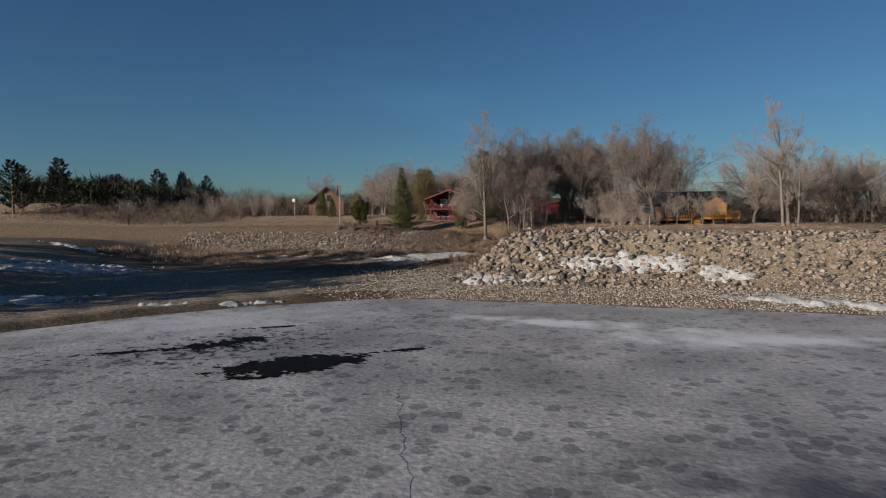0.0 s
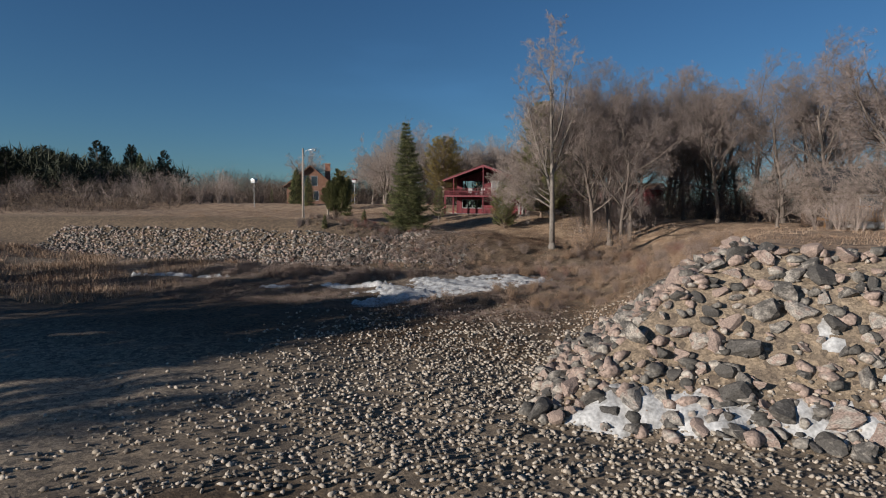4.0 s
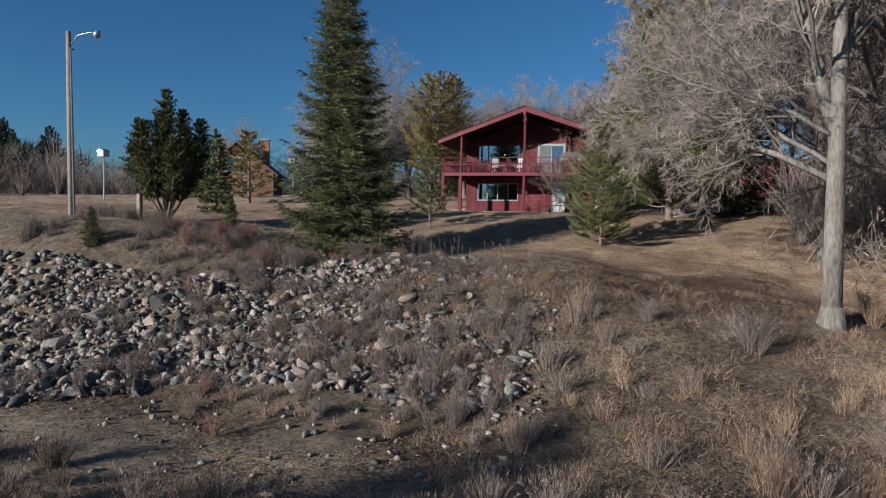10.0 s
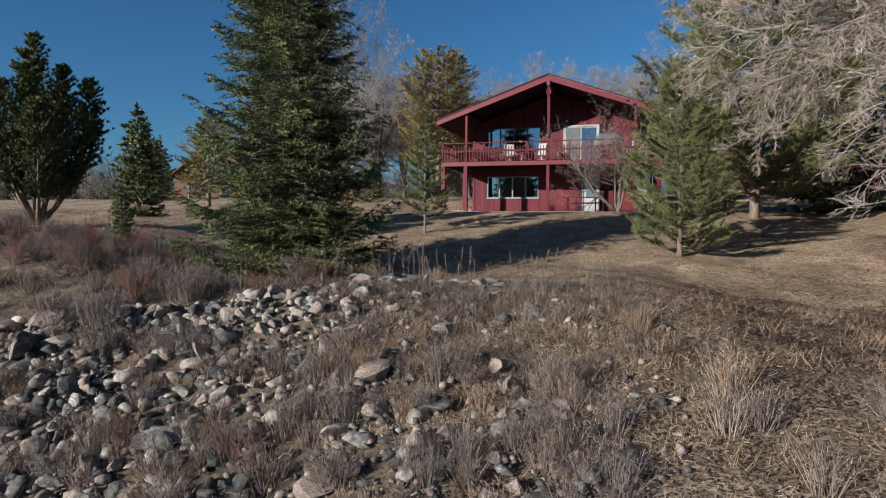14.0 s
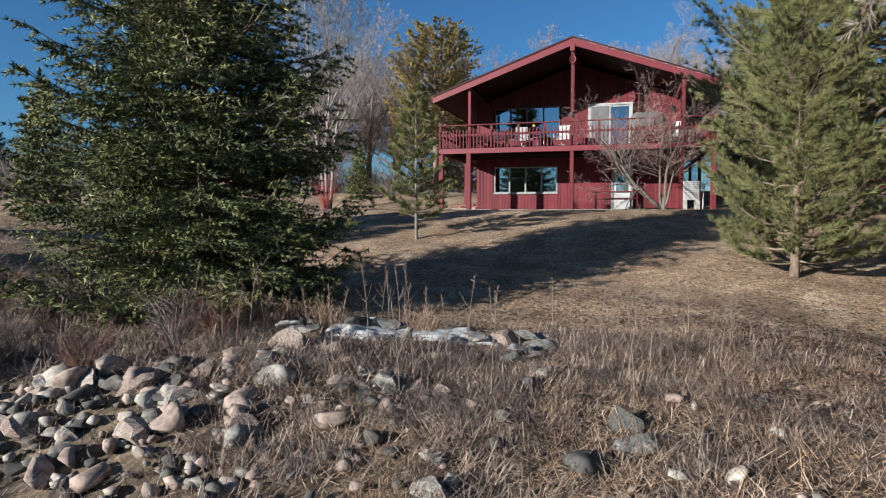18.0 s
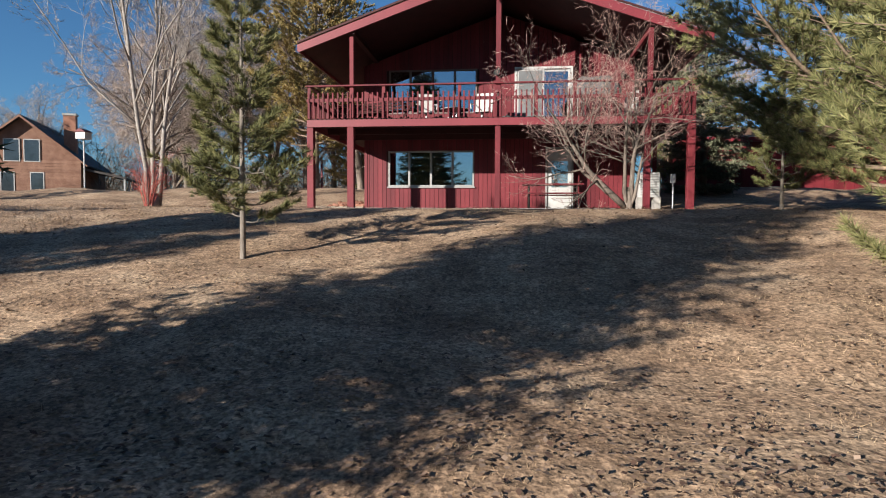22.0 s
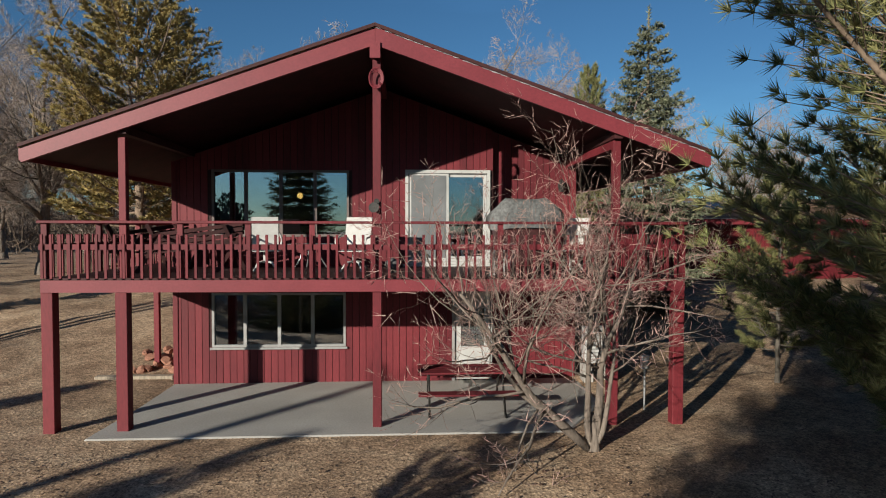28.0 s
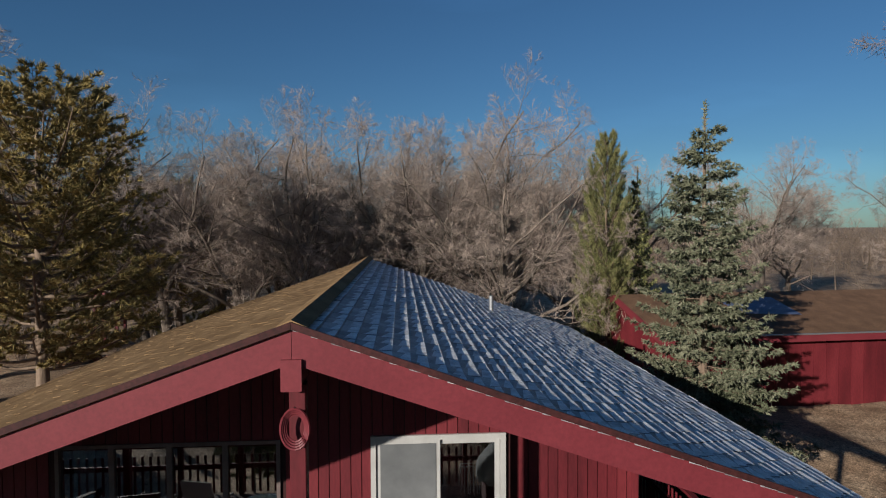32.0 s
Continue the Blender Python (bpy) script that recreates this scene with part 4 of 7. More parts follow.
for x in (WX0 - 0.02, WX1 - 0.08):
    for z0, z1 in ((GRADE, DECK - 0.2), (DECK, under_roof(4.5))):
        part("corner_trim", Geo().box(x, x + 0.1, (WALL_Y if x < 0 else RIGHT_Y) - 0.022, (WALL_Y if x < 0 else RIGHT_Y) - 0.002, z0, z1), RED, house)
# floors and ceilings inside, a room behind each large window
part("floor_slab", Geo().box(WX0 + 0.16, WX1 - 0.16, WALL_Y + 0.35, BACK_Y - 0.01, DECK - 0.25, DECK - 0.02), INTERIOR, house)
part("floor_slab", Geo().box(WX0 + 0.16, WX1 - 0.16, WALL_Y + 0.35, BACK_Y - 0.01, GRADE - 0.15, GRADE + 0.01), INTERIOR, house)
part("interior_ceiling", Geo().box(WX0 + 0.16, WX1 - 0.16, WALL_Y + 0.35, BACK_Y - 0.01, 11.95, 12.0), INTERIOR, house)
part("interior_wall", Geo().box(WX0 + 0.16, WX1 - 0.16, 8.0, 8.1, GRADE, 11.94), INTERIOR, house)
part("interior_wall", Geo().box(-0.2, -0.1, WALL_Y + 0.36, 7.99, DECK, 11.94), INTERIOR, house)


def window(hole, y, lights, label, frame_mat=WHITE, fw=0.05, sill=True):
    x0, x1, z0, z1 = hole
    g = Geo()
    g.box(x0, x1, y - 0.02, y + 0.08, z1 - fw, z1).box(x0, x1, y - 0.02, y + 0.08, z0, z0 + fw)
    g.box(x0, x0 + fw, y - 0.02, y + 0.08, z0 + fw, z1 - fw).box(x1 - fw, x1, y - 0.02, y + 0.08, z0 + fw, z1 - fw)
    win = part("window", g, frame_mat, house, label)
    edges = [x0 + fw] + [x0 + (x1 - x0) * u for u in lights] + [x1 - fw]
    for i, (a, b) in enumerate(zip(edges, edges[1:])):
        if i:
            part("mullion", Geo().box(a - 0.035, a + 0.035, y - 0.01, y + 0.07, z0 + fw, z1 - fw), frame_mat, win)
        p = part("pane", Geo().box(a + 0.03 * (i > 0), b - 0.03 * (i < len(edges) - 2), y + 0.03, y + 0.036, z0 + fw, z1 - fw), GLASS, win)
        p.visible_shadow = False
    if sill:
        part("sill", Geo().box(x0 - 0.04, x1 + 0.04, y - 0.06, y - 0.022, z0 - 0.05, z0 - 0.002), frame_mat, win, bevel=0.008)
    return win


FRAME_DARK = surf("faded_window_trim", [(0.1, 0.075, 0.07), (0.16, 0.125, 0.115)], 4, 40, 0.6, 0.1, 0.002, mottle=0.1)
FRAME_GREY = surf("grey_window_trim", [(0.2, 0.195, 0.19), (0.28, 0.275, 0.27)], 4, 40, 0.6, 0.1, 0.002, mottle=0.1)
window(WIN_U, WALL_Y, (0.245, 0.5, 0.75), "wide four-light window with faded red-grey trim", FRAME_DARK, sill=False)
window(WIN_L, WALL_Y, (0.245, 0.5, 0.75), "wide basement window with pale grey mullions", FRAME_GREY)
# sliding glass door
s = part("sliding_door", Geo().box(0.47, 2.33, 3.16, 3.28, 11.57, 11.64).box(0.47, 2.33, 3.16, 3.28, 9.56, 9.64).box(0.47, 0.54, 3.16, 3.28, 9.64, 11.57).box(2.26, 2.33, 3.16, 3.28, 9.64, 11.57), WHITE, house, "white-framed sliding glass door")
for x0, x1, y in ((0.545, 1.42, 3.19), (1.36, 2.255, 3.235)):
    g = Geo().box(x0, x0 + 0.07, y, y + 0.035, 9.645, 11.565).box(x1 - 0.07, x1, y, y + 0.035, 9.645, 11.565)
    g.box(x0 + 0.071, x1 - 0.071, y, y + 0.035, 11.49, 11.565).box(x0 + 0.071, x1 - 0.071, y, y + 0.035, 9.645, 9.75)
    leaf = part("door_leaf", g, WHITE, s)
    part("pane", Geo().box(x0 + 0.07, x1 - 0.07, y + 0.014, y + 0.02, 9.75, 11.49), GLASS, leaf).visible_shadow = False
part("insect_screen", Geo().box(0.60, 1.36, 3.178, 3.183, 9.72, 11.52), surf("grey_mesh_screen", [(0.10, 0.105, 0.11), (0.15, 0.155, 0.16)], 3, 300, 0.6, 0, mottle=0.1), s)
part("handle", Geo().box(2.2, 2.23, 3.15, 3.18, 10.5, 10.72), METAL, s)
part("threshold", Geo().box(0.42, 2.38, 3.05, 3.158, 9.535, 9.575), WHITE, s)
# basement door
d = part("door", Geo().box(1.58, 2.34, 3.22, 3.27, 7.02, 7.75).box(1.58, 1.7, 3.22, 3.27, 7.75, 8.6).box(2.22, 2.34, 3.22, 3.27, 7.75, 8.6).box(1.58, 2.34, 3.22, 3.27, 8.6, 8.97), WHITE, house, "white basement door with a square light")
part("pane", Geo().box(1.7, 2.22, 3.24, 3.246, 7.75, 8.6), GLASS, d).visible_shadow = False
# added grey panel that keeps the pane from reading as blue sky
part("grey_backing", Geo().box(1.7, 2.22, 3.249, 3.256, 7.75, 8.6), FRAME_GREY, d, "added grey panel behind the door's light")
part("knob", Geo().box(2.26, 2.3, 3.17, 3.218, 7.9, 7.95), METAL, d, bevel=0.01)
part("frame", Geo().box(1.50, 1.56, 3.17, 3.26, 7.0, 9.05).box(2.36, 2.39, 3.17, 3.26, 7.0, 9.05).box(1.561, 2.359, 3.17, 3.26, 8.99, 9.05), FRAME_GREY, d)
# curtain and lamp inside
part("curtain", Geo().prism([(-3.6 + 0.02 * i, 3.5 + 0.03 * (i % 2)) for i in range(14)] + [(-3.6 + 0.02 * i, 3.52 + 0.03 * (i % 2)) for i in reversed(range(14))], 10.2, 11.6, "z"), CURTAIN, house)
lamp = part("pendant_lamp", Geo().tube([(-2.3, 6.0, 11.94), (-2.3, 6.0, 11.3)], [0.01, 0.01], 6), IRON, house)
part("bulb", Geo().tube([(-2.3, 6, 11.3), (-2.3, 6, 11.26), (-2.3, 6, 11.18), (-2.3, 6, 11.14)], [0.02, 0.07, 0.07, 0.02], 10), LAMPGLOW, lamp)

# roof deck, fascia, ridge beam
for sgn in (-1, 1):
    e = sgn * EAVE
    # soffit: its shade is put into the colour by the darker red
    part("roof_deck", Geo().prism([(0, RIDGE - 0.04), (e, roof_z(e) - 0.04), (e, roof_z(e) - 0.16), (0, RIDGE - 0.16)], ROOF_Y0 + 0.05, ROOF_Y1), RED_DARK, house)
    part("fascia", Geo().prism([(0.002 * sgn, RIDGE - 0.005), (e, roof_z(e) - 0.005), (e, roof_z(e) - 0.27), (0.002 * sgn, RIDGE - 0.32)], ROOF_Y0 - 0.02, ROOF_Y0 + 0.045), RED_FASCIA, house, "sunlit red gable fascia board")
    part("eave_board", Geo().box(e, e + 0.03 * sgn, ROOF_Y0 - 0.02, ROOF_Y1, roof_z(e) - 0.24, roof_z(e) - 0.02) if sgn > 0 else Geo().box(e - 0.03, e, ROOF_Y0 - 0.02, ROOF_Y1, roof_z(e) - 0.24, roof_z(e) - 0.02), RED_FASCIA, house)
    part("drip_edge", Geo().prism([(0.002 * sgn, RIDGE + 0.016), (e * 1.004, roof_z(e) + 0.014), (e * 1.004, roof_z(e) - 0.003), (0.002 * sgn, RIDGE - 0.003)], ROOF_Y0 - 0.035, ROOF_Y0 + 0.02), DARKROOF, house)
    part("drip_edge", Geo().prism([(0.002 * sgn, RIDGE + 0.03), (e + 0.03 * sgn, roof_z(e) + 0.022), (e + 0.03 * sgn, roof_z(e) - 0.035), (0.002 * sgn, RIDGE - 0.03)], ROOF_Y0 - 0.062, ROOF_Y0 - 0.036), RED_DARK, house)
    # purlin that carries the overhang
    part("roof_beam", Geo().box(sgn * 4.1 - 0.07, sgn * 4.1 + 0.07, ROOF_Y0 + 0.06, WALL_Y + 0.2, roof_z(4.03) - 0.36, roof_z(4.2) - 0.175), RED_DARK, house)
part("ridge_beam", Geo().box(-0.07, 0.07, ROOF_Y0 - 0.03, WALL_Y + 0.25, 13.17, 13.36), RED_FASCIA, house)
part("king_block", Geo().box(-0.085, 0.085, ROOF_Y0 - 0.06, ROOF_Y0 - 0.022, 13.14, 13.4), RED_FASCIA, house)
part("ridge_cap", Geo().prism([(-0.14, RIDGE - 0.02), (0, RIDGE + 0.045), (0.14, RIDGE - 0.02), (0, RIDGE + 0.01)], ROOF_Y0 - 0.03, ROOF_Y1 + 0.02), SHINGLE, house)
part("vent_pipe", Geo().tube([(2.9, 8.4, roof_z(2.9) - 0.1), (2.9, 8.4, roof_z(2.9) + 0.32)], [0.05, 0.05], 10), METAL, house)

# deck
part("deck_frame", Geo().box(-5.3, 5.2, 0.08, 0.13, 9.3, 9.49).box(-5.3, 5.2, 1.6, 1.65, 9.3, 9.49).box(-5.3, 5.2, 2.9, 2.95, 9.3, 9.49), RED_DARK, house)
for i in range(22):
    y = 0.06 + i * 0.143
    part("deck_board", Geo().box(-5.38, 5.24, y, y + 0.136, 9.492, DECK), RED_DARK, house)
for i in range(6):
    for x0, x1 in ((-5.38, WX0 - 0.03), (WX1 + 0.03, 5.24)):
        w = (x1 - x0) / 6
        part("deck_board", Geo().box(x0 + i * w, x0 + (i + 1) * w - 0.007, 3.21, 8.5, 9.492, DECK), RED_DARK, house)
for a, b, h in (((-5.42, 0.02), (5.28, 0.02), 0), ((-5.42, 0.05), (-5.42, 8.5), 1), ((5.28, 0.05), (5.28, 8.5), 1)):
    part("rim_board", Geo().box(min(a[0], b[0]) - 0.022 * h, max(a[0], b[0]) + 0.022 * h, min(a[1], b[1]) - 0.022 * (1 - h), max(a[1], b[1]) + 0.022 * (1 - h), 9.3, 9.5), RED_FASCIA, house)


def post(x, y, z0, z1, w=0.14, mat=RED):
    return part("post", Geo().box(x - w / 2, x + w / 2, y - w / 2, y + w / 2, z0, z1), mat, house, bevel=0.008)


post(-5.34, 0.12, 6.4, 9.3, 0.19)
post(-4.16, 0.12, 6.6, 9.3, 0.19)
post(-4.13, 0.12, DECK, roof_z(4.13) - 0.37, 0.12)
post(0.02, 0.12, 6.6, 9.3, 0.15)
post(0.02, 0.12, DECK, 13.16, 0.14)
post(4.06, 0.12, 6.6, 9.3, 0.17)
post(4.1, 0.12, DECK, roof_z(4.1) - 0.37, 0.13)
post(5.2, 0.12, 6.4, 9.3, 0.19)
for y in (4.4, 8.3):
    post(-5.34, y, 6.6, 9.3, 0.12)
    post(5.2, y, 6.6, 9.3, 0.12)
part("roof_brace", Geo().beam((4.1, 0.12, roof_z(4.1) - 0.42), (4.1, 3.3, roof_z(4.1) - 0.42), 0.1, 0.14), RED, house)
part("hose_hook", Geo().tube([(0.02, 0.03, 12.95), (0.02, -0.06, 12.95), (0.02, -0.08, 13.0)], [0.012] * 3, 6), IRON, house)
for k in range(4):
    r = 0.10 + 0.016 * k
    part("hose_loop", Geo().tube([(0.02 + r * 0.8 * math.sin(a), -0.05 - 0.012 * k, 12.82 + r * math.cos(a) * 1.15) for a in [i * 6.283 / 18 for i in range(19)]], [0.011] * 19, 5), RED_FASCIA, house, "coiled reddish garden hose")
part("flood_light", Geo().tube([(0.0, 0.02, 10.66), (-0.01, -0.08, 10.68), (-0.02, -0.16, 10.7)], [0.035, 0.06, 0.09], 10).tube([(0.02, 0.02, 10.78), (0.02, -0.1, 10.8)], [0.04, 0.05], 10), IRON, house)
part("porch_light", Geo().tube([(3.93, 3.36, 11.42), (3.93, 3.26, 11.42), (3.93, 3.22, 11.36), (3.93, 3.22, 11.18)], [0.03, 0.05, 0.09, 0.06], 10), IRON, house)

# railing: flat balusters in two depths, an open gap, and a flat top rail
rail_f = part("railing", Geo().box(-5.42, 5.28, -0.03, 0.015, 10.0, 10.09), RED, house, "red railing with flat staggered balusters")


def baluster_mesh():
    return Geo().box(-0.022, 0.022, -0.012, 0.012, 0, 0.72).mesh("baluster", RED, bevel=0.004)


BAL = baluster_mesh()


def balusters(rail, a, b, face):
    n = int((Vector(b) - Vector(a)).length / 0.142)
    for i in range(n + 1):
        p = Vector(a).lerp(Vector(b), i / n)
        ob = new("baluster", BAL)
        ob.parent = rail
        ob.location = p
        ob.rotation_euler = (0, 0, face)


balusters(rail_f, (-5.36, -0.046, 9.53), (5.24, -0.046, 9.53), 0)
part("top_rail", Geo().box(-5.45, 5.31, -0.03, 0.07, 10.43, 10.475), RED, rail_f, bevel=0.006)
for x in (-5.36, -3.2, -2.1, -1.05, 1.05, 2.1, 3.1, 5.22):
    part("rail_post", Geo().box(x - 0.045, x + 0.045, 0.016, 0.09, 9.531, 10.43), RED, rail_f)
for x in (-5.36, 5.22):
    r = part("railing", Geo().box(x - 0.02, x + 0.02, 0.1, 8.5, 10.0, 10.09), RED, house)
    balusters(r, (x + (0.034 if x > 0 else -0.034), 0.2, 9.53), (x + (0.034 if x > 0 else -0.034), 8.4, 9.53), math.pi / 2)
    part("top_rail", Geo().box(x - 0.05, x + 0.05, 0.075, 8.5, 10.43, 10.475), RED, r)
    for y in (1.8, 3.5, 5.2, 6.9, 8.4):
        part("rail_post", Geo().box(x - 0.045, x + 0.045, y - 0.04, y + 0.04, 9.531, 10.0).box(x - 0.045, x + 0.045, y - 0.04, y + 0.04, 10.091, 10.43), RED, r)

# shingles: the nearest rows piece by piece, the rest as one run for each slope
COURSE, TAB = 0.17, 0.33


def shingle(sgn, u0, y0, y1, lift, g, rnd):
    """One tab, curled at its lip: u runs down the slope from the ridge."""
    c = math.cos(math.atan(SLOPE))
    x0, x1 = sgn * u0 * c, sgn * min(EAVE + 0.03, (u0 + COURSE * 1.12) * c)
    z0, z1 = roof_z(x0) - 0.034, roof_z(x1) - 0.022 + lift
    k0, k1 = (rnd.uniform(0.3, 0.5), rnd.uniform(0.5, 0.85)) if sgn > 0 else (0.6, 0.6)
    a0, a1 = x0 + (x1 - x0) * k0, x0 + (x1 - x0) * k1
    sag = 0.006 if sgn > 0 else 0.0
    m0, m1 = z0 + (z1 - z0) * k0 - sag, z0 + (z1 - z0) * k1 - sag
    return g.add([(x0, y0, z0), (x0, y1, z0), (a1, y1, m1), (a0, y0, m0), (x1, y1, z1), (x1, y0, z1), (x0, y0, z0 - 0.01), (x0, y1, z0 - 0.01), (x1, y1, z1 - 0.03), (x1, y0, z1 - 0.03)],
                 [(0, 1, 2, 3), (3, 2, 4, 5), (5, 4, 8, 9), (0, 3, 5, 9, 6), (1, 7, 8, 4, 2)])


def sheen_lips(ob):
    """A pale strip on the lip of every tab: sky sheen put into the colour."""
    ob.data.materials.append(LIP_SHEEN)
    for i, f in enumerate(ob.data.polygons):
        f.material_index = int(i % 5 == 1)


for sgn in (-1, 1):
    rnd = random.Random(5 + sgn)
    run = Geo()
    count = 0
    courses = int(EAVE / math.cos(math.atan(SLOPE)) / COURSE) + 1
    for c in range(courses):
        u = c * COURSE
        y = ROOF_Y0 - 0.03 - (rnd.random() * TAB if sgn < 0 else TAB * 0.5 * (c % 2))
        while y < ROOF_Y1:
            y1 = y + TAB * (rnd.uniform(0.92, 1.08) if sgn < 0 else 1)
            a, b = max(y, ROOF_Y0 - 0.03), min(y1, ROOF_Y1) - 0.012
            y = y1
            if b - a < 0.02:
                continue
            lift = 0.012 + (rnd.choice((0.0, 0.003, 0.008)) if sgn < 0 else rnd.choice((0.006, 0.01, 0.016)))
            if a < 2.6 and count < 290:
                tab = part("shingle", shingle(sgn, u, a, b, lift, Geo(), rnd), SHINGLE if sgn < 0 else SHADED_SHINGLE, house)
                count += 1
                if sgn > 0:
                    sheen_lips(tab)
            else:
                shingle(sgn, u, a, b, lift, run, rnd)
    rest = tagged(part("shingle_run", run, SHINGLE_J if sgn < 0 else SHADED_SHINGLE_J, house), kind="stuff")
    if sgn > 0:
        sheen_lips(rest)

# patio and edging
solo("patio", Geo().prism([(-4.6, -0.35), (3.2, -0.3), (4.25, 1.3), (4.3, RIGHT_Y - 0.03), (WX0, WALL_Y - 0.03), (WX0, 1.4)], 6.8, 7.0, "z"), CONCRETE, "worn concrete patio slab under the deck", "patio", kind="structure", bevel=0.02)
rs_ = random.Random(61)
side_pile = thing("stone_pile", (-5.2, 4.3, 7.0), "low pile of reddish stones beside the basement wall", "stones")
for k in range(34):
    g = stone_mesh("stone", 300 + k % 6, BRICK, 2) if k < 6 else None
    PILE = [g] if k == 0 else PILE + [g] if k < 6 else PILE
    x, y, s_ = rs_.uniform(-6.0, -4.65), rs_.uniform(3.7, 5.6), rs_.uniform(0.09, 0.2)
    ob = new("stone", PILE[k % len(PILE)])
    ob.parent = side_pile
    ob.location = (x + 5.2, y - 4.3, float(ground_at(x, y)) - 7.0 + s_ * 0.35)
    ob.rotation_euler, ob.scale = (rs_.uniform(-0.4, 0.4), rs_.uniform(-0.4, 0.4), rs_.uniform(0, 6)), (s_ * 1.3, s_, s_ * 0.75)
solo("landscape_timber", Geo().box(-6.3, -4.62, 3.4, 3.58, 6.9, 7.12), WOODGREY, "grey landscape timber edging beside the house wall", "timber", bevel=0.015)


# ---------------------------------------------------------------- furniture of the deck and patio
def sling_chair(x, y, turn, label):
    ch = thing("patio_chair", (x, y, DECK), label, "chair", "white chairs on the deck")
    ch.rotation_euler = (0, 0, turn)
    part("seat", Geo().prism([(-0.24, 0.40), (0.20, 0.44), (0.24, 0.43), (0.24, 0.415), (-0.24, 0.385)], -0.24, 0.24, "x"), SLING, ch, local=True)
    part("backrest", Geo().prism([(0.2, 0.44), (0.26, 0.7), (0.36, 1.05), (0.385, 1.045), (0.285, 0.69), (0.225, 0.43)], -0.26, 0.26, "x"), SLING, ch, local=True)
    for s_ in (-1, 1):
        part("arm", Geo().tube([(s_ * 0.29, 0.27, 0.72), (s_ * 0.3, 0.0, 0.66), (s_ * 0.3, -0.2, 0.64), (s_ * 0.29, -0.27, 0.56), (s_ * 0.26, -0.24, 0.4)], [0.018] * 5, 8), WHITE, ch, smooth=True, local=True)
    part("swivel_post", Geo().tube([(0, 0, 0.16), (0, 0, 0.39)], [0.035, 0.035], 10), WHITE, ch, local=True)
    for k in range(4):
        a = k * math.pi / 2 + 0.78
        part("leg", Geo().tube([(0, 0, 0.2), (0.18 * math.cos(a), 0.18 * math.sin(a), 0.17), (0.3 * math.cos(a), 0.3 * math.sin(a), 0.0)], [0.02, 0.02, 0.018], 8), WHITE, ch, smooth=True, local=True)
    return ch


sling_chair(-2.2, 1.65, 0.25, "white sling swivel patio chair facing the lake on the deck")
sling_chair(-0.5, 1.65, -0.2, "white sling swivel patio chair beside the round table")
sling_chair(3.75, 1.9, -0.9, "white striped sling chair turned sideways beside the grill")
tb = thing("patio_table", (-1.35, 1.75, DECK), "small round patio table with a green-grey glass top", "table")
part("tabletop", Geo().tube([(0, 0, 0.5), (0, 0, 0.525)], [0.42, 0.42], 28), surf("green_grey_glass", [(0.11, 0.14, 0.12), (0.18, 0.21, 0.18)], 3, 20, 0.15, 0, mottle=0.05), tb, local=True)
part("rim", Geo().tube([(0.43 * math.cos(a), 0.43 * math.sin(a), 0.512) for a in [i * 6.2832 / 28 for i in range(29)]], [0.016] * 29, 6), METAL, tb, local=True)
for k in range(4):
    a = k * math.pi / 2 + 0.4
    part("leg", Geo().tube([(0.15 * math.cos(a), 0.15 * math.sin(a), 0.5), (0.2 * math.cos(a), 0.2 * math.sin(a), 0.25), (0.36 * math.cos(a), 0.36 * math.sin(a), 0)], [0.013] * 3, 6), METAL, tb, local=True)

# covered grill
gr = thing("covered_grill", (2.85, 1.75, DECK), "large barbecue grill under a wrinkled grey cover", "grill")


def cover_mesh():
    V, F = [], []
    rows, cols = 9, 26
    for r in range(rows):
        t = r / (rows - 1)
        for c in range(cols):
            a = 6.2832 * c / cols
            w = 0.72 if t < 0.45 else 0.72 - 0.30 * ((t - 0.45) / 0.55) ** 1.5
            d_ = 0.36 if t < 0.45 else 0.36 - 0.15 * ((t - 0.45) / 0.55) ** 1.5
            fold = 1 + 0.05 * math.sin(a * 9 + t * 3) * (1 - t * 0.4) + 0.04 * math.sin(a * 4 + 5 * t)
            sx = math.copysign(abs(math.cos(a)) ** 0.6, math.cos(a))
            sy = math.copysign(abs(math.sin(a)) ** 0.6, math.sin(a))
            V.append((w * fold * sx, d_ * fold * sy, 0.82 + 0.58 * t + 0.025 * math.sin(a * 3 + 4 * t)))
    for r in range(rows - 1):
        for c in range(cols):
            F.append((r * cols + c, r * cols + (c + 1) % cols, (r + 1) * cols + (c + 1) % cols, (r + 1) * cols + c))
    F.append(tuple((rows - 1) * cols + c for c in range(cols)))
    return Geo().add(V, F)


part("cover", cover_mesh(), CANVAS, gr, "wrinkled grey canvas cover", smooth=True, local=True)
part("cart", Geo().box(-0.62, 0.62, -0.28, 0.28, 0.12, 0.84), RED_DARK, gr, bevel=0.03, local=True)
for sx in (-0.55, 0.55):
    for sy in (-0.22, 0.22):
        part("wheel", Geo().tube([(sx - 0.02, sy, 0.06), (sx + 0.02, sy, 0.06)], [0.06, 0.06], 12), BLACK, gr, local=True)

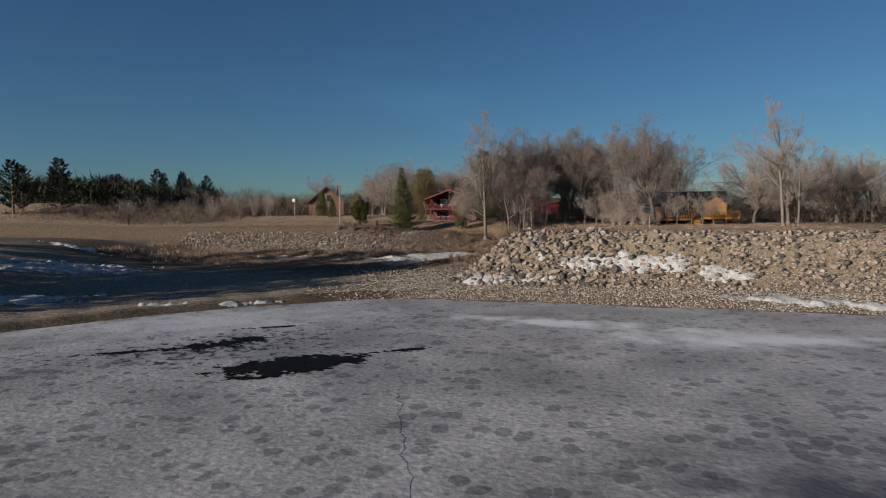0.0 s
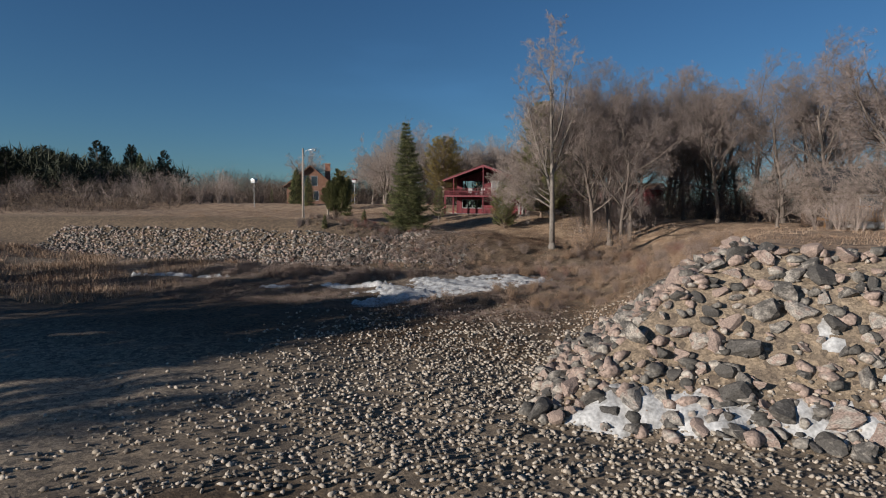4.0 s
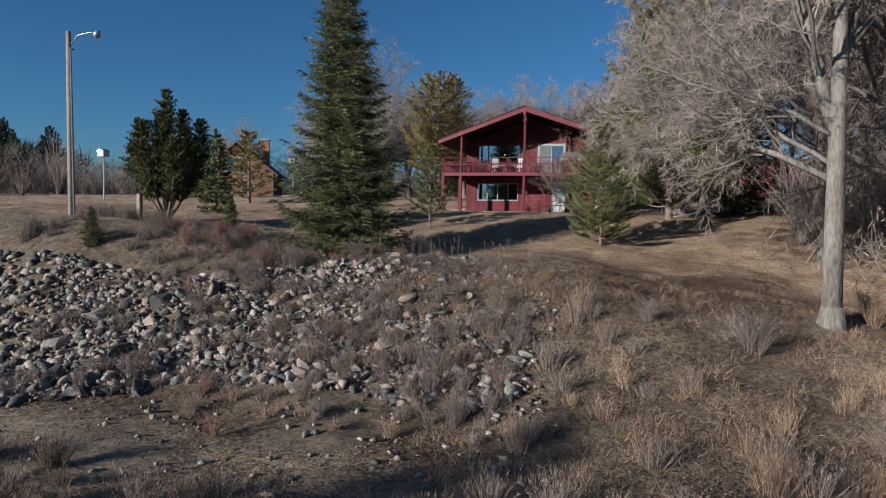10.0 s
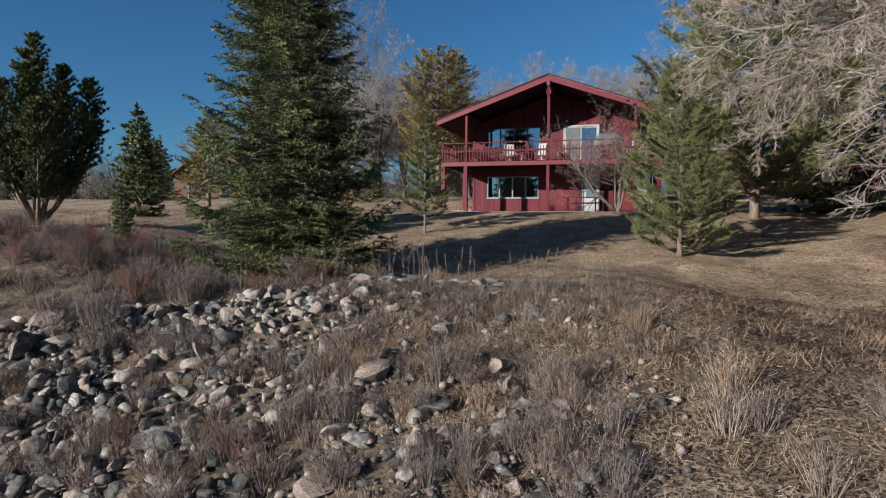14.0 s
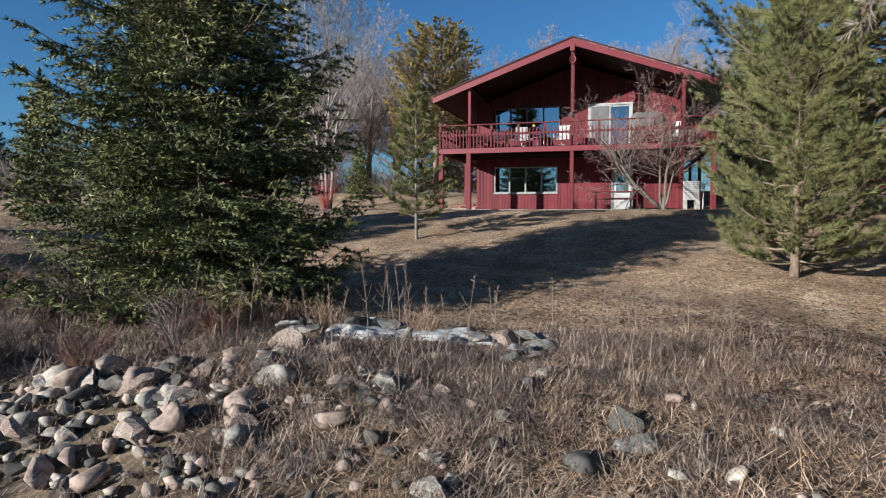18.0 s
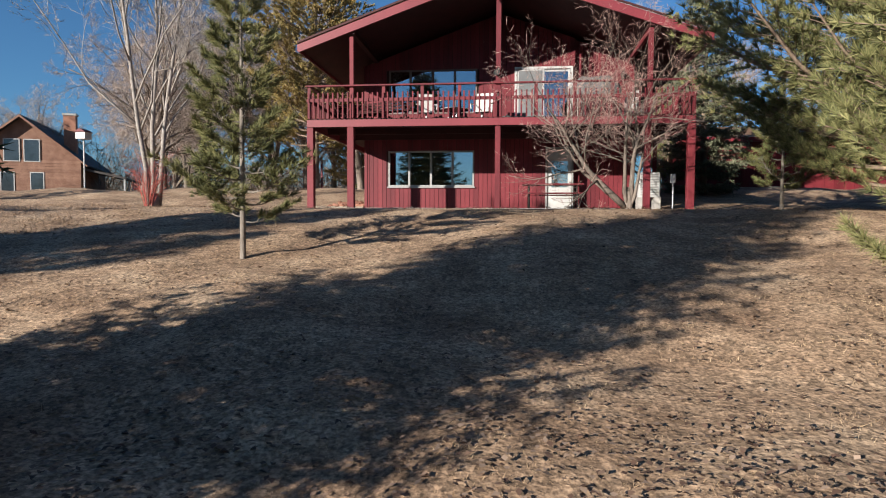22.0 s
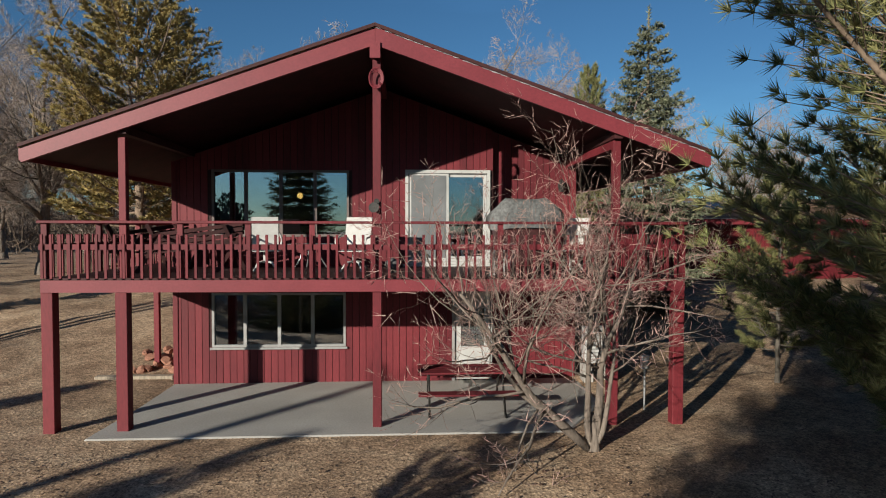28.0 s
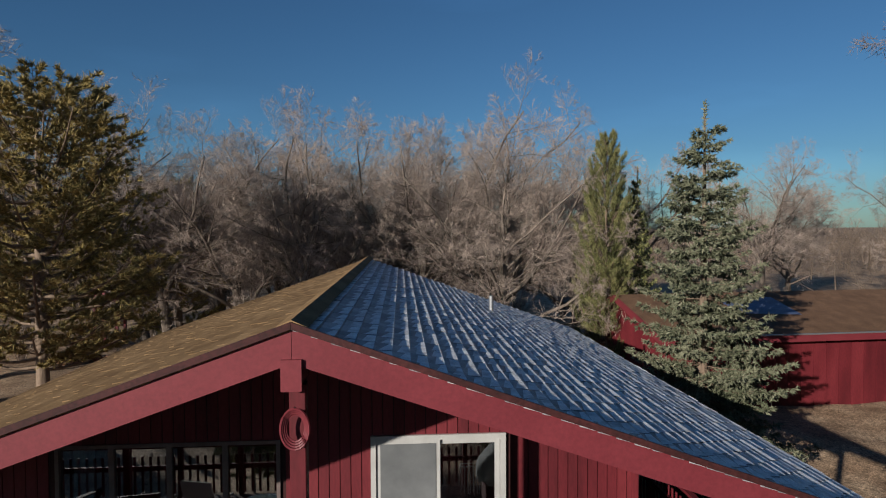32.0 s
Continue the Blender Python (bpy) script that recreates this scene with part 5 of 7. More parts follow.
# upturned bench and folded slatted seats, stored at the end of the deck
for k, (x, y, tz, tilt, label) in enumerate(((-3.55, 1.7, 0.15, 0.12, "weathered red slatted bench tipped on its side"), (-4.4, 2.2, 0.9, 0.5, "folded red slatted lounge seat leaning on the bench"))):
    b = thing("wooden_bench", (x, y, DECK), label, "bench", "stored deck benches")
    b.rotation_euler = (0, 0, tz)
    for i in range(5):
        part("slat", Geo().beam((-0.85, -0.25 + 0.11 * i, 0.35 + tilt * 0.12 * i), (0.85, -0.25 + 0.11 * i, 0.5 + tilt * 0.12 * i), 0.09, 0.03), RED_DARK, b, local=True)
    for i in range(4):
        part("back_slat", Geo().beam((-0.85, 0.28, 0.38 + 0.1 * i), (0.85, 0.34, 0.62 + 0.1 * i), 0.03, 0.075), RED_DARK, b, local=True)
    for sx in (-0.7, 0.7):
        part("leg", Geo().beam((sx - 0.25, -0.3, 0), (sx + 0.2, -0.26, 0.72), 0.07, 0.07), RED_DARK, b, local=True)
        part("leg", Geo().beam((sx + 0.2, 0.3, 0), (sx - 0.2, 0.24, 0.9), 0.07, 0.07), RED_DARK, b, local=True)
        part("arm", Geo().beam((sx, -0.35, 0.62), (sx, 0.3, 0.72), 0.09, 0.03), RED_DARK, b, local=True)
# a pot and a stack of white bottles by the door
solo("flower_pot", Geo().tube([(0.25, 1.3, DECK), (0.25, 1.3, DECK + 0.2), (0.25, 1.3, DECK + 0.28), (0.25, 1.3, DECK + 0.2)], [0.11, 0.15, 0.16, 0.13], 14), CANVAS, "small grey stone flower pot on the deck", "pot", smooth=True)
for k in range(3):
    x = 2.05 + 0.17 * k
    st = thing("plant_stand", (x, 0.45, DECK), "small white wire plant stand against the railing", "stand", "white wire stands")
    for j in range(4):
        a = j * 1.571
        part("wire", Geo().tube([(0.07 * math.cos(a), 0.07 * math.sin(a), 0), (0.05 * math.cos(a), 0.05 * math.sin(a), 0.3), (0.09 * math.cos(a), 0.09 * math.sin(a), 0.55)], [0.008] * 3, 5), WHITE, st, local=True)
    part("ring", Geo().tube([(0.09 * math.cos(a), 0.09 * math.sin(a), 0.55) for a in [i * 6.2832 / 14 for i in range(15)]], [0.009] * 15, 5), WHITE, st, local=True)

# picnic table on the patio
pt = thing("picnic_table", (1.6, 1.15, 7.0), "red wooden picnic table with attached benches on black iron legs", "table")
for i in range(5):
    part("top_board", Geo().box(-0.88, 0.88, -0.36 + 0.146 * i, -0.22 + 0.146 * i, 0.70, 0.735), RED, pt, bevel=0.006, local=True)
for s_ in (-1, 1):
    part("bench_board", Geo().box(-0.88, 0.88, s_ * 0.7 - 0.13, s_ * 0.7 + 0.13, 0.42, 0.455), RED, pt, bevel=0.006, local=True)
    for sx in (-0.68, 0.68):
        part("leg", Geo().tube([(sx, s_ * 0.25, 0.7), (sx, s_ * 0.35, 0.4), (sx, s_ * 0.62, 0.0), (sx, s_ * 0.72, 0.02)], [0.022] * 4, 7), IRON, pt, smooth=True, local=True)
        part("bench_bracket", Geo().tube([(sx, s_ * 0.36, 0.38), (sx, s_ * 0.72, 0.415)], [0.018] * 2, 6), IRON, pt, local=True)

# louvred air unit and a meter on a stake beside the basement wall
ac = thing("air_conditioner", (4.72, 3.0, 7.0), "white louvred outdoor air unit on blocks beside the wall", "air conditioner")
part("case", Geo().box(-0.32, 0.32, -0.14, 0.2, 0.42, 1.2), WHITE, ac, bevel=0.015, local=True)
for i in range(9):
    part("louvre", Geo().beam((-0.27, -0.155, 0.5 + 0.08 * i), (0.27, -0.155, 0.5 + 0.08 * i), 0.03, 0.02), FRAME_GREY, ac, local=True)
for sx in (-0.25, 0.25):
    part("block", Geo().box(sx - 0.1, sx + 0.1, -0.15, 0.2, -0.2, 0.42), CONCRETE, ac, local=True)
mt = thing("meter_stake", (4.95, 0.9, 6.9), "small grey meter box on a thin stake in the lawn", "meter")
part("stake", Geo().tube([(0, 0, -0.2), (0, 0, 0.85)], [0.02, 0.02], 8), METAL, mt, local=True)
part("box", Geo().box(-0.07, 0.07, -0.05, 0.05, 0.85, 1.1), METAL, mt, bevel=0.01, local=True)

# ---------------------------------------------------------------- poles and small markers
gz = lambda x, y: float(ground_at(x, y))
lp = thing("light_pole", (-17.35, -17.6, gz(-17.35, -17.6)), "tall weathered wooden yard light pole with a lamp arm", "pole")
part("pole", Geo().tube([(0, 0, -0.5), (0, 0, 4), (0, 0, 8.1)], [0.15, 0.13, 0.1], 12), POLEWOOD, lp, smooth=True, local=True)
part("arm", Geo().tube([(0.08, 0, 7.5), (0.5, 0, 7.9), (1.1, 0.02, 7.98), (1.5, 0.03, 7.95)], [0.025] * 4, 8), METAL, lp, smooth=True, local=True)
part("lamp_head", Geo().tube([(1.45, 0.03, 8.0), (1.52, 0.03, 7.96), (1.52, 0.03, 7.86), (1.52, 0.03, 7.74)], [0.05, 0.13, 0.16, 0.1], 12), METAL, lp, smooth=True, local=True)
part("conduit", Geo().tube([(0.16, -0.05, -0.3), (0.13, -0.04, 7.4)], [0.025, 0.025], 6), METAL, lp, local=True)
part("insulator", Geo().tube([(0.12, -0.05, 7.3), (0.3, -0.05, 7.3)], [0.04, 0.04], 8), BLACK, lp, local=True)
fp = thing("fence_post", (-14.8, -16.4, gz(-14.8, -16.4)), "short square wooden post in the dry grass", "post")
part("shaft", Geo().box(-0.1, 0.1, -0.1, 0.1, -0.3, 1.05), WOODGREY, fp, bevel=0.02, local=True)
for x, y, h, red in ((-41.0, 8.0, 4.6, 0), (-30.0, 23.8, 4.8, 1)):
    bh = thing("birdhouse_pole", (x, y, gz(x, y)), "white multi-room birdhouse on a white pole" + (" with a red roof" if red else ""), "birdhouse", "birdhouses on poles")
    part("pole", Geo().tube([(0, 0, -0.3), (0, 0, h - 0.6)], [0.06, 0.05], 8), WHITE, bh, local=True)
    part("box", Geo().box(-0.36, 0.36, -0.36, 0.36, h - 0.6, h - 0.12), WHITE, bh, local=True)
    part("roof", Geo().prism([(-0.45, h - 0.119), (0.45, h - 0.119), (0, h + 0.12)], -0.45, 0.45), RED if red else METAL, bh, local=True)
for x, y in ((38.0, -44.0),):
    mk = thing("marker_post", (x, y, gz(x, y)), "thin grey marker post on the grass slope", "post")
    part("shaft", Geo().box(-0.05, 0.05, -0.05, 0.05, -0.2, 1.5), METAL, mk, local=True)


# ---------------------------------------------------------------- other buildings
def simple_window(b, x0, x1, y, z0, z1, mat=WHITE):
    w = part("window", Geo().box(x0, x1, y - 0.04, y - 0.005, z0, z0 + 0.08).box(x0, x1, y - 0.04, y - 0.005, z1 - 0.08, z1).box(x0, x0 + 0.08, y - 0.04, y - 0.005, z0 + 0.08, z1 - 0.08).box(x1 - 0.08, x1, y - 0.04, y - 0.005, z0 + 0.08, z1 - 0.08), mat, b, local=True)
    part("pane", Geo().box(x0 + 0.08, x1 - 0.08, y - 0.02, y - 0.006, z0 + 0.08, z1 - 0.08), DARKGLASS, w, local=True)
    return w


DARKGLASS = surf("dark_glazing", [(0.02, 0.025, 0.03), (0.04, 0.05, 0.06)], 1, 10, 0.08, 0, spec=0.8, mottle=0.1)


def gable_house(name, at, turn, w, d, eave, ridge, wall, roof, label, over=0.5, category="house", clap=0.0, pitch_axis="y"):
    """A plain gabled building, gable towards its own -y; things are added on it by the caller."""
    b = thing(name, (at[0], at[1], gz(*at)), label, category)
    b.rotation_euler = (0, 0, radians(turn))
    part("wall", Geo().prism([(-w / 2, -0.8), (w / 2, -0.8), (w / 2, eave), (0, ridge), (-w / 2, eave)], 0, d), wall, b, local=True)
    k = (ridge - eave) / (w / 2)
    for s_ in (-1, 1):
        e = s_ * (w / 2 + over)
        part("roof", Geo().prism([(0, ridge + 0.2), (e, eave - k * over + 0.2), (e, eave - k * over + 0.04), (0, ridge + 0.04)], -over, d + over), roof, b, local=True)
        part("fascia", Geo().prism([(0.002 * s_, ridge + 0.16), (e, eave - k * over + 0.16), (e, eave - k * over - 0.06), (0.002 * s_, ridge - 0.06)], -over - 0.04, -over - 0.003), wall, b, local=True)
    if clap:
        z = 0.0
        while z < eave - clap:
            part("siding_board", Geo().box(-w / 2, w / 2, -0.035, -0.002, z, z + clap - 0.03), wall, b, local=True)
            z += clap
    return b


# brown log cabin across the lawn
cab = gable_house("log_cabin", (-47, 38), 24, 10, 11, 4.2, 8.3, BROWNLOG, DARKROOF, "dark brown log cabin with a steep gable and brick chimney", 0.7, clap=0.3)
for x0, x1, z0, z1 in ((-3.4, -2.2, 0.9, 3.0), (-1.9, -0.7, 0.9, 3.0), (0.6, 1.8, 0.9, 3.0), (-1.6, -0.2, 4.0, 6.2), (0.1, 1.5, 4.0, 6.2)):
    simple_window(cab, x0, x1, -0.04, z0, z1)
ch = part("chimney", Geo().box(3.0, 4.1, 2.2, 3.0, 4.5, 9.0), BRICK, cab, "red brick chimney", local=True)
part("cap", Geo().box(2.9, 4.2, 2.1, 3.1, 9.001, 9.2), CONCRETE, ch, local=True)
part("porch_roof", Geo().prism([(5.0, 3.6), (9.0, 2.7), (9.0, 2.5), (5.0, 3.4)], 0.5, 8.0), DARKROOF, cab, local=True)
for y in (0.7, 3.0, 5.4, 7.7):
    part("porch_post", Geo().box(8.7, 8.85, y, y + 0.15, -0.2, 2.55), WHITE, cab, local=True)
part("porch_floor", Geo().box(5.01, 8.9, 0.5, 8.0, -0.5, 0.1), WOODGREY, cab, local=True)
part("porch_rail", Geo().box(5.01, 8.9, 0.5, 0.56, 0.8, 0.9).box(8.8, 8.9, 0.57, 8.0, 0.8, 0.9), WHITE, cab, local=True)

# red garage behind the house
ga = thing("garage", (15.0, 15.2, gz(15, 15.2) + 0.4), "long low red garage with a brown shingle roof", "garage")
ga.rotation_euler = (0, 0, radians(4))
part("wall", Geo().prism([(0, -1.2), (6.8, -1.2), (6.8, 2.2), (3.4, 3.05), (0, 2.2)], -5.1, 9.0, "x"), RED, ga, local=True)
for i in range(29):
    x = -5.1 + i * 0.486
    part("board", Geo().box(x + 0.01, x + 0.476, -0.025, -0.002, -1.0, 2.15), RED, ga, local=True)
for y0, z0, y1, z1 in ((-0.45, 2.2, 3.4, 3.24), (3.401, 3.24, 7.25, 2.2)):
    part("roof", Geo().prism([(y0, z0), (y1, z1), (y1, z1 - 0.12), (y0, z0 - 0.12)], -5.55, 9.4, "x"), BROWNROOF, ga, local=True)
part("fascia", Geo().box(-5.55, 9.4, -0.5, -0.453, 1.95, 2.18), RED_FASCIA, ga, local=True)
for y0, z0, y1, z1 in ((-0.45, 2.19, 3.4, 3.23), (7.25, 2.19, 3.401, 3.23)):
    part("fascia", Geo().prism([(y0, z0), (y1, z1), (y1, z1 - 0.25), (y0, z0 - 0.25)], -5.6, -5.553, "x"), RED_FASCIA, ga, local=True)
part("metal_edge", Geo().box(-5.56, 9.42, -0.52, -0.44, 2.182, 2.22), METAL, ga, local=True)
solo("tarp", Geo().add([(13.2, 16.2, gz(15, 15.2) + 3.02), (15.6, 16.35, gz(15, 15.2) + 3.02), (15.4, 18.0, gz(15, 15.2) + 3.50), (13.1, 17.8, gz(15, 15.2) + 3.46), (13.2, 16.2, gz(15, 15.2) + 2.97), (15.6, 16.35, gz(15, 15.2) + 2.97), (15.4, 18.0, gz(15, 15.2) + 3.45), (13.1, 17.8, gz(15, 15.2) + 3.41)], [(0, 1, 2, 3), (7, 6, 5, 4), (0, 4, 5, 1), (1, 5, 6, 2), (2, 6, 7, 3), (3, 7, 4, 0)]), TARP, "dark blue tarp patch spread over the garage roof", "tarp")
# parked car beyond the garage
car = thing("parked_car", (22.5, 20.5, gz(22.5, 20.5)), "pale grey parked car beside the garage", "car")
part("body", Geo().prism([(-2.1, 0.35), (2.1, 0.35), (2.15, 0.75), (1.4, 0.9), (0.8, 1.4), (-1.0, 1.42), (-1.7, 0.95), (-2.15, 0.85)], -0.85, 0.85), CAR, car, bevel=0.06, local=True)
part("side_window", Geo().prism([(-1.4, 0.95), (1.2, 0.95), (0.7, 1.33), (-0.9, 1.35)], -0.856, -0.851), DARKGLASS, car, local=True)
for sx in (-1.35, 1.35):
    for sy in (-0.86, 0.7):
        wh = part("wheel", Geo().tube([(sx, sy - 0.02, 0.32), (sx, sy + 0.18, 0.32)], [0.32, 0.32], 18), BLACK, car, local=True)
        part("rim", Geo().tube([(sx, sy - 0.03, 0.32), (sx, sy - 0.021, 0.32)], [0.19, 0.19], 14), METAL, wh, local=True)

# red play frame and a heap of stones on the back lawn
pf = thing("play_frame", (-15.2, 30.0, gz(-15.2, 30.0)), "weathered red wooden play frame on the back lawn", "play frame")
for sx in (-0.55, 0.55):
    for sy in (-0.5, 0.5):
        part("post", Geo().box(sx - 0.07, sx + 0.07, sy - 0.07, sy + 0.07, -0.2, 3.1), RED_FASCIA, pf, local=True)
    part("cross_beam", Geo().box(sx - 0.06, sx + 0.06, -0.75, 0.75, 3.101, 3.25), RED_FASCIA, pf, local=True)
part("platform", Geo().box(-0.62, 0.62, -0.57, 0.57, 1.4, 1.5), RED_FASCIA, pf, local=True)
part("side_panel", Geo().box(-0.62, 0.62, -0.62, -0.575, 1.55, 2.2), RED_FASCIA, pf, local=True)
rb = random.Random(71)
back_pile = thing("stone_pile", (-14.6, 25.5, gz(-14.6, 25.5)), "low heap of reddish stones on the back lawn", "stones")
for k in range(22):
    ob = new("stone", PILE[k % 6])
    ob.parent = back_pile
    x, y, s_ = rb.gauss(0, 0.8), rb.gauss(0, 0.5), rb.uniform(0.15, 0.32)
    ob.location, ob.rotation_euler, ob.scale = (x, y, s_ * 0.4), (rb.random(), rb.random(), rb.uniform(0, 6)), (s_ * 1.3, s_, s_ * 0.8)

# neighbour's cabin with new cedar decks, on the rise above the riprap
nb = thing("cabin", (44.5, -20.5, gz(44.5, -20.5)), "low dark-roofed cabin with fresh orange cedar siding", "house")
part("wall", Geo().prism([(-9, -0.6), (6.5, -0.6), (6.5, 3.6), (-9, 3.6)], 0.0, 8.0), SHADED_WALL, nb, local=True)
for y0, z0, y1, z1 in ((-0.8, 3.4, 4.0, 5.4), (4.001, 5.4, 8.8, 3.4)):
    part("roof", Geo().prism([(y0, z0), (y1, z1), (y1, z1 - 0.2), (y0, z0 - 0.2)], -9.6, 7.1, "x"), DARKROOF, nb, local=True)
part("gable_wall", Geo().prism([(3.2, 1.2), (6.4, 1.2), (6.4, 3.2), (4.7, 4.5), (3.2, 3.5)], -1.2, -0.002), ORANGE, nb, local=True)
part("gable_roof", Geo().prism([(2.8, 3.3), (4.7, 4.65), (6.9, 3.0), (6.9, 2.85), (4.7, 4.5), (2.8, 3.15)], -1.5, 0.0), DARKROOF, nb, local=True)
simple_window(nb, -2.6, -1.2, -0.01, 1.3, 3.3, METAL)
simple_window(nb, -0.9, 0.9, -0.01, 1.3, 3.3, METAL)
simple_window(nb, -6.5, -4.8, -0.01, 1.6, 2.9, METAL)
for x0, x1, z in ((-10.0, 1.2, 0.9), (2.3, 8.0, 1.1)):
    dk = part("deck", Geo().box(x0, x1, -3.2, -1.25, z - 0.25, z), ORANGE, nb, "fresh orange cedar deck", local=True)
    x = x0 + 0.1
    while x < x1:
        part("baluster", Geo().box(x, x + 0.09, -3.24, -3.205, z - 0.15, z + 0.92), ORANGE, dk, local=True)
        x += 0.24
    part("top_rail", Geo().box(x0, x1, -3.3, -3.15, z + 0.921, z + 1.0), ORANGE, dk, local=True)
    n = 4
    for i in range(n):
        xx = x0 + 0.15 + (x1 - x0 - 0.3) * i / (n - 1)
        part("post", Geo().box(xx - 0.08, xx + 0.08, -3.1, -2.94, -0.6, z - 0.251), ORANGE, dk, local=True)
for i in range(5):
    part("step", Geo().box(1.25, 2.25, -3.2 - 0.28 * i, -2.93 - 0.28 * i, 0.75 - 0.2 * i, 0.9 - 0.2 * i), ORANGE, nb, local=True)
for x, y, w in ((46.5, -23.0, 1.6), (50.0, -23.2, 1.5), (38.5, -23.4, 2.4)):
    solo("covered_boat", Geo().tube([(x - w, y, gz(x, y) + 0.2), (x - w * 0.5, y, gz(x, y) + 0.3), (x + w * 0.5, y, gz(x, y) + 0.3), (x + w, y, gz(x, y) + 0.25)], [0.1, 0.38, 0.36, 0.15], 10), WHITE if w > 2 else BLACK, "small covered boat stored on the grass beside the deck", "boat", group="stored boats", smooth=True)


# ---------------------------------------------------------------- trees near the house
M_SPRUCE = conifer("big_spruce", 11, 13.0, 3.45, whorls=27, per=15, twigs=17, fine=10, needle=0.1, wide=0.0105, skirt=0.015, full=0.94, rough=0.15, droop=0.5, lean=-0.4, tuft=0.26, hang=0.32, gap=0.08, spread=0.5, inner=0.05)
place_tree(M_SPRUCE, "spruce_tree", (-4.98, -15.75), "tall dense dark green spruce at the lawn's edge")
M_SAPLING = pine("young_pine", 21, 4.4, 0.98, boughs=40, clear=0.14, tufts=11, fine=40, needle=0.15, wide=0.005, top=0.7, trunk_r=0.011, bark=PALEBARK)
place_tree(M_SAPLING, "pine_sapling", (-3.77, -7.9), "slender young pine with sparse needles on the lawn", 0.0)
M_PINE_R = pine("lawn_pine", 22, 5.7, 1.7, boughs=90, clear=0.04, tufts=16, fine=42, needle=0.16, wide=0.0048, top=0.62, trunk_r=0.016)
place_tree(M_PINE_R, "pine_tree", (5.2, -11.2), "bushy young pine with long yellow-green needles on the lawn", 1.0)
M_BLUE = conifer("blue_spruce", 12, 9.7, 2.55, BLUESPRUCE, whorls=23, per=9, twigs=12, fine=10, needle=0.12, wide=0.02, droop=0.12, full=0.7)
place_tree(M_BLUE, "blue_spruce_tree", (8.2, 9.2), "pale blue-green spruce standing beside the garage", 2.0)
M_PINE_BIG = pine("tall_pine", 23, 10.6, 3.1, OLIVE, boughs=84, clear=0.2, tufts=18, fine=34, needle=0.2, wide=0.016, flat=0.6, top=0.5, trunk_r=0.018)
M_PINE_DECK = pine("deck_pine", 26, 14.4, 4.5, boughs=165, clear=0.05, tufts=40, fine=34, needle=0.22, wide=0.008, top=0.62, trunk_r=0.013)
place_tree(M_PINE_DECK, "tall_pine_tree", (8.5, -4.2), "big dark long-needled pine beside the deck", 3.1)
place_tree(M_PINE_BIG, "tall_pine_tree", (-9.6, 13.5), "tall open-crowned pine with olive needles behind the house", 0.7, 0.99, wide=1.08)
M_CEDAR = juniper("juniper", 31, 5.9, 2.6)
place_tree(M_CEDAR, "juniper_tree", (-14.0, -15.6), "dark many-stemmed upright juniper above the riprap", 0.3)
M_RSPRUCE = conifer("far_spruce", 13, 13.0, 3.6, whorls=26, per=8, twigs=8, fine=6, needle=0.26, wide=0.045, gap=0.24)
place_tree(M_RSPRUCE, "spruce_tree", (12.2, -1.0), "large dark spruce behind the leaning bare tree", 1.3)
M_PINELIGHT = pine("light_pine", 24, 5.6, 1.7, OLIVE, boughs=46, clear=0.06, tufts=9, fine=18, needle=0.22, wide=0.014, top=0.6)
place_tree(M_PINELIGHT, "pine_tree", (-23.7, 5.6), "light green bushy pine by the drive", 2.2, 1.08, wide=1.2)
M_SPRUCE_S = conifer("small_spruce", 14, 5.0, 1.6, whorls=18, per=7, twigs=6, fine=6, needle=0.2, wide=0.035, gap=0.2)
SMALL = ((-16.2, -9.0, 0.95), (-36.5, 14.0, 1.25), (-40.0, 20.0, 1.3), (-32.0, 10.0, 1.0), (-12.8, -21.0, 0.3), (-10.3, -16.1, 0.33), (-13.0, 9.0, 0.7))
for i, (x, y, k) in enumerate(SMALL):
    place_tree(M_SPRUCE_S, "small_spruce_tree", (x, y), "small dark spruce in dry grass" if k > 0.5 else "knee-high spruce seedling on the bank", i * 1.1, k, "small spruces")
place_tree(M_PINE_R, "pine_tree", (9.3, 19.5), "narrow dark olive pine behind the garage", 0.2, 1.8, wide=0.5)
place_tree(M_RSPRUCE, "spruce_tree", (11.0, 20.5), "slim dark spruce behind the garage", 0.9, 0.68, wide=0.6)
place_tree(M_PINELIGHT, "cedar_tree", (-10.6, 27.5), "bronze-green cedar behind the roof", 0.5, 1.6)
place_tree(M_SAPLING, "pine_tree", (8.6, 2.66), "slim young pine on the grass beside the deck", 0.5, 1.08)

# bare trees
M_COTTON = bare_tree("shore_cottonwood", 40, 17.0, 0.3, PALEBARK, TWIGPALE, kids=(9, 8, 7, 7), spray=6, clear=0.3, lean=0.03, angle=((30, 55), (25, 55), (25, 60), (25, 60)))
M_SHORE = bare_tree("shore_tree", 41, 16.5, 0.29, PALEBARK, TWIGPALE, kids=(8, 8, 7, 7), spray=11, twig_w=0.0055, clear=0.42, forks=(((0, 0, 5.2), (-0.4, 0.05, 1), 9.5, 0.19), ((0, 0, 7.4), (0.3, 0.25, 1), 7.5, 0.13)), lean=0.0, wander=(0.012, 0.13, 0.16, 0.18, 0.2), limbs=(((0, 0, 4.0), (-0.85, 0.12, 0.42), 7.8, 0.11), ((0, 0, 4.4), (-0.78, 0.4, 0.6), 7.4, 0.085), ((0, 0, 5.2), (-0.85, -0.1, 0.65), 6.6, 0.075)))
place_tree(M_SHORE, "cottonwood_tree", (11.75, -19.9), "tall bare cottonwood with a long drooping side limb", 0.0, 1.0)
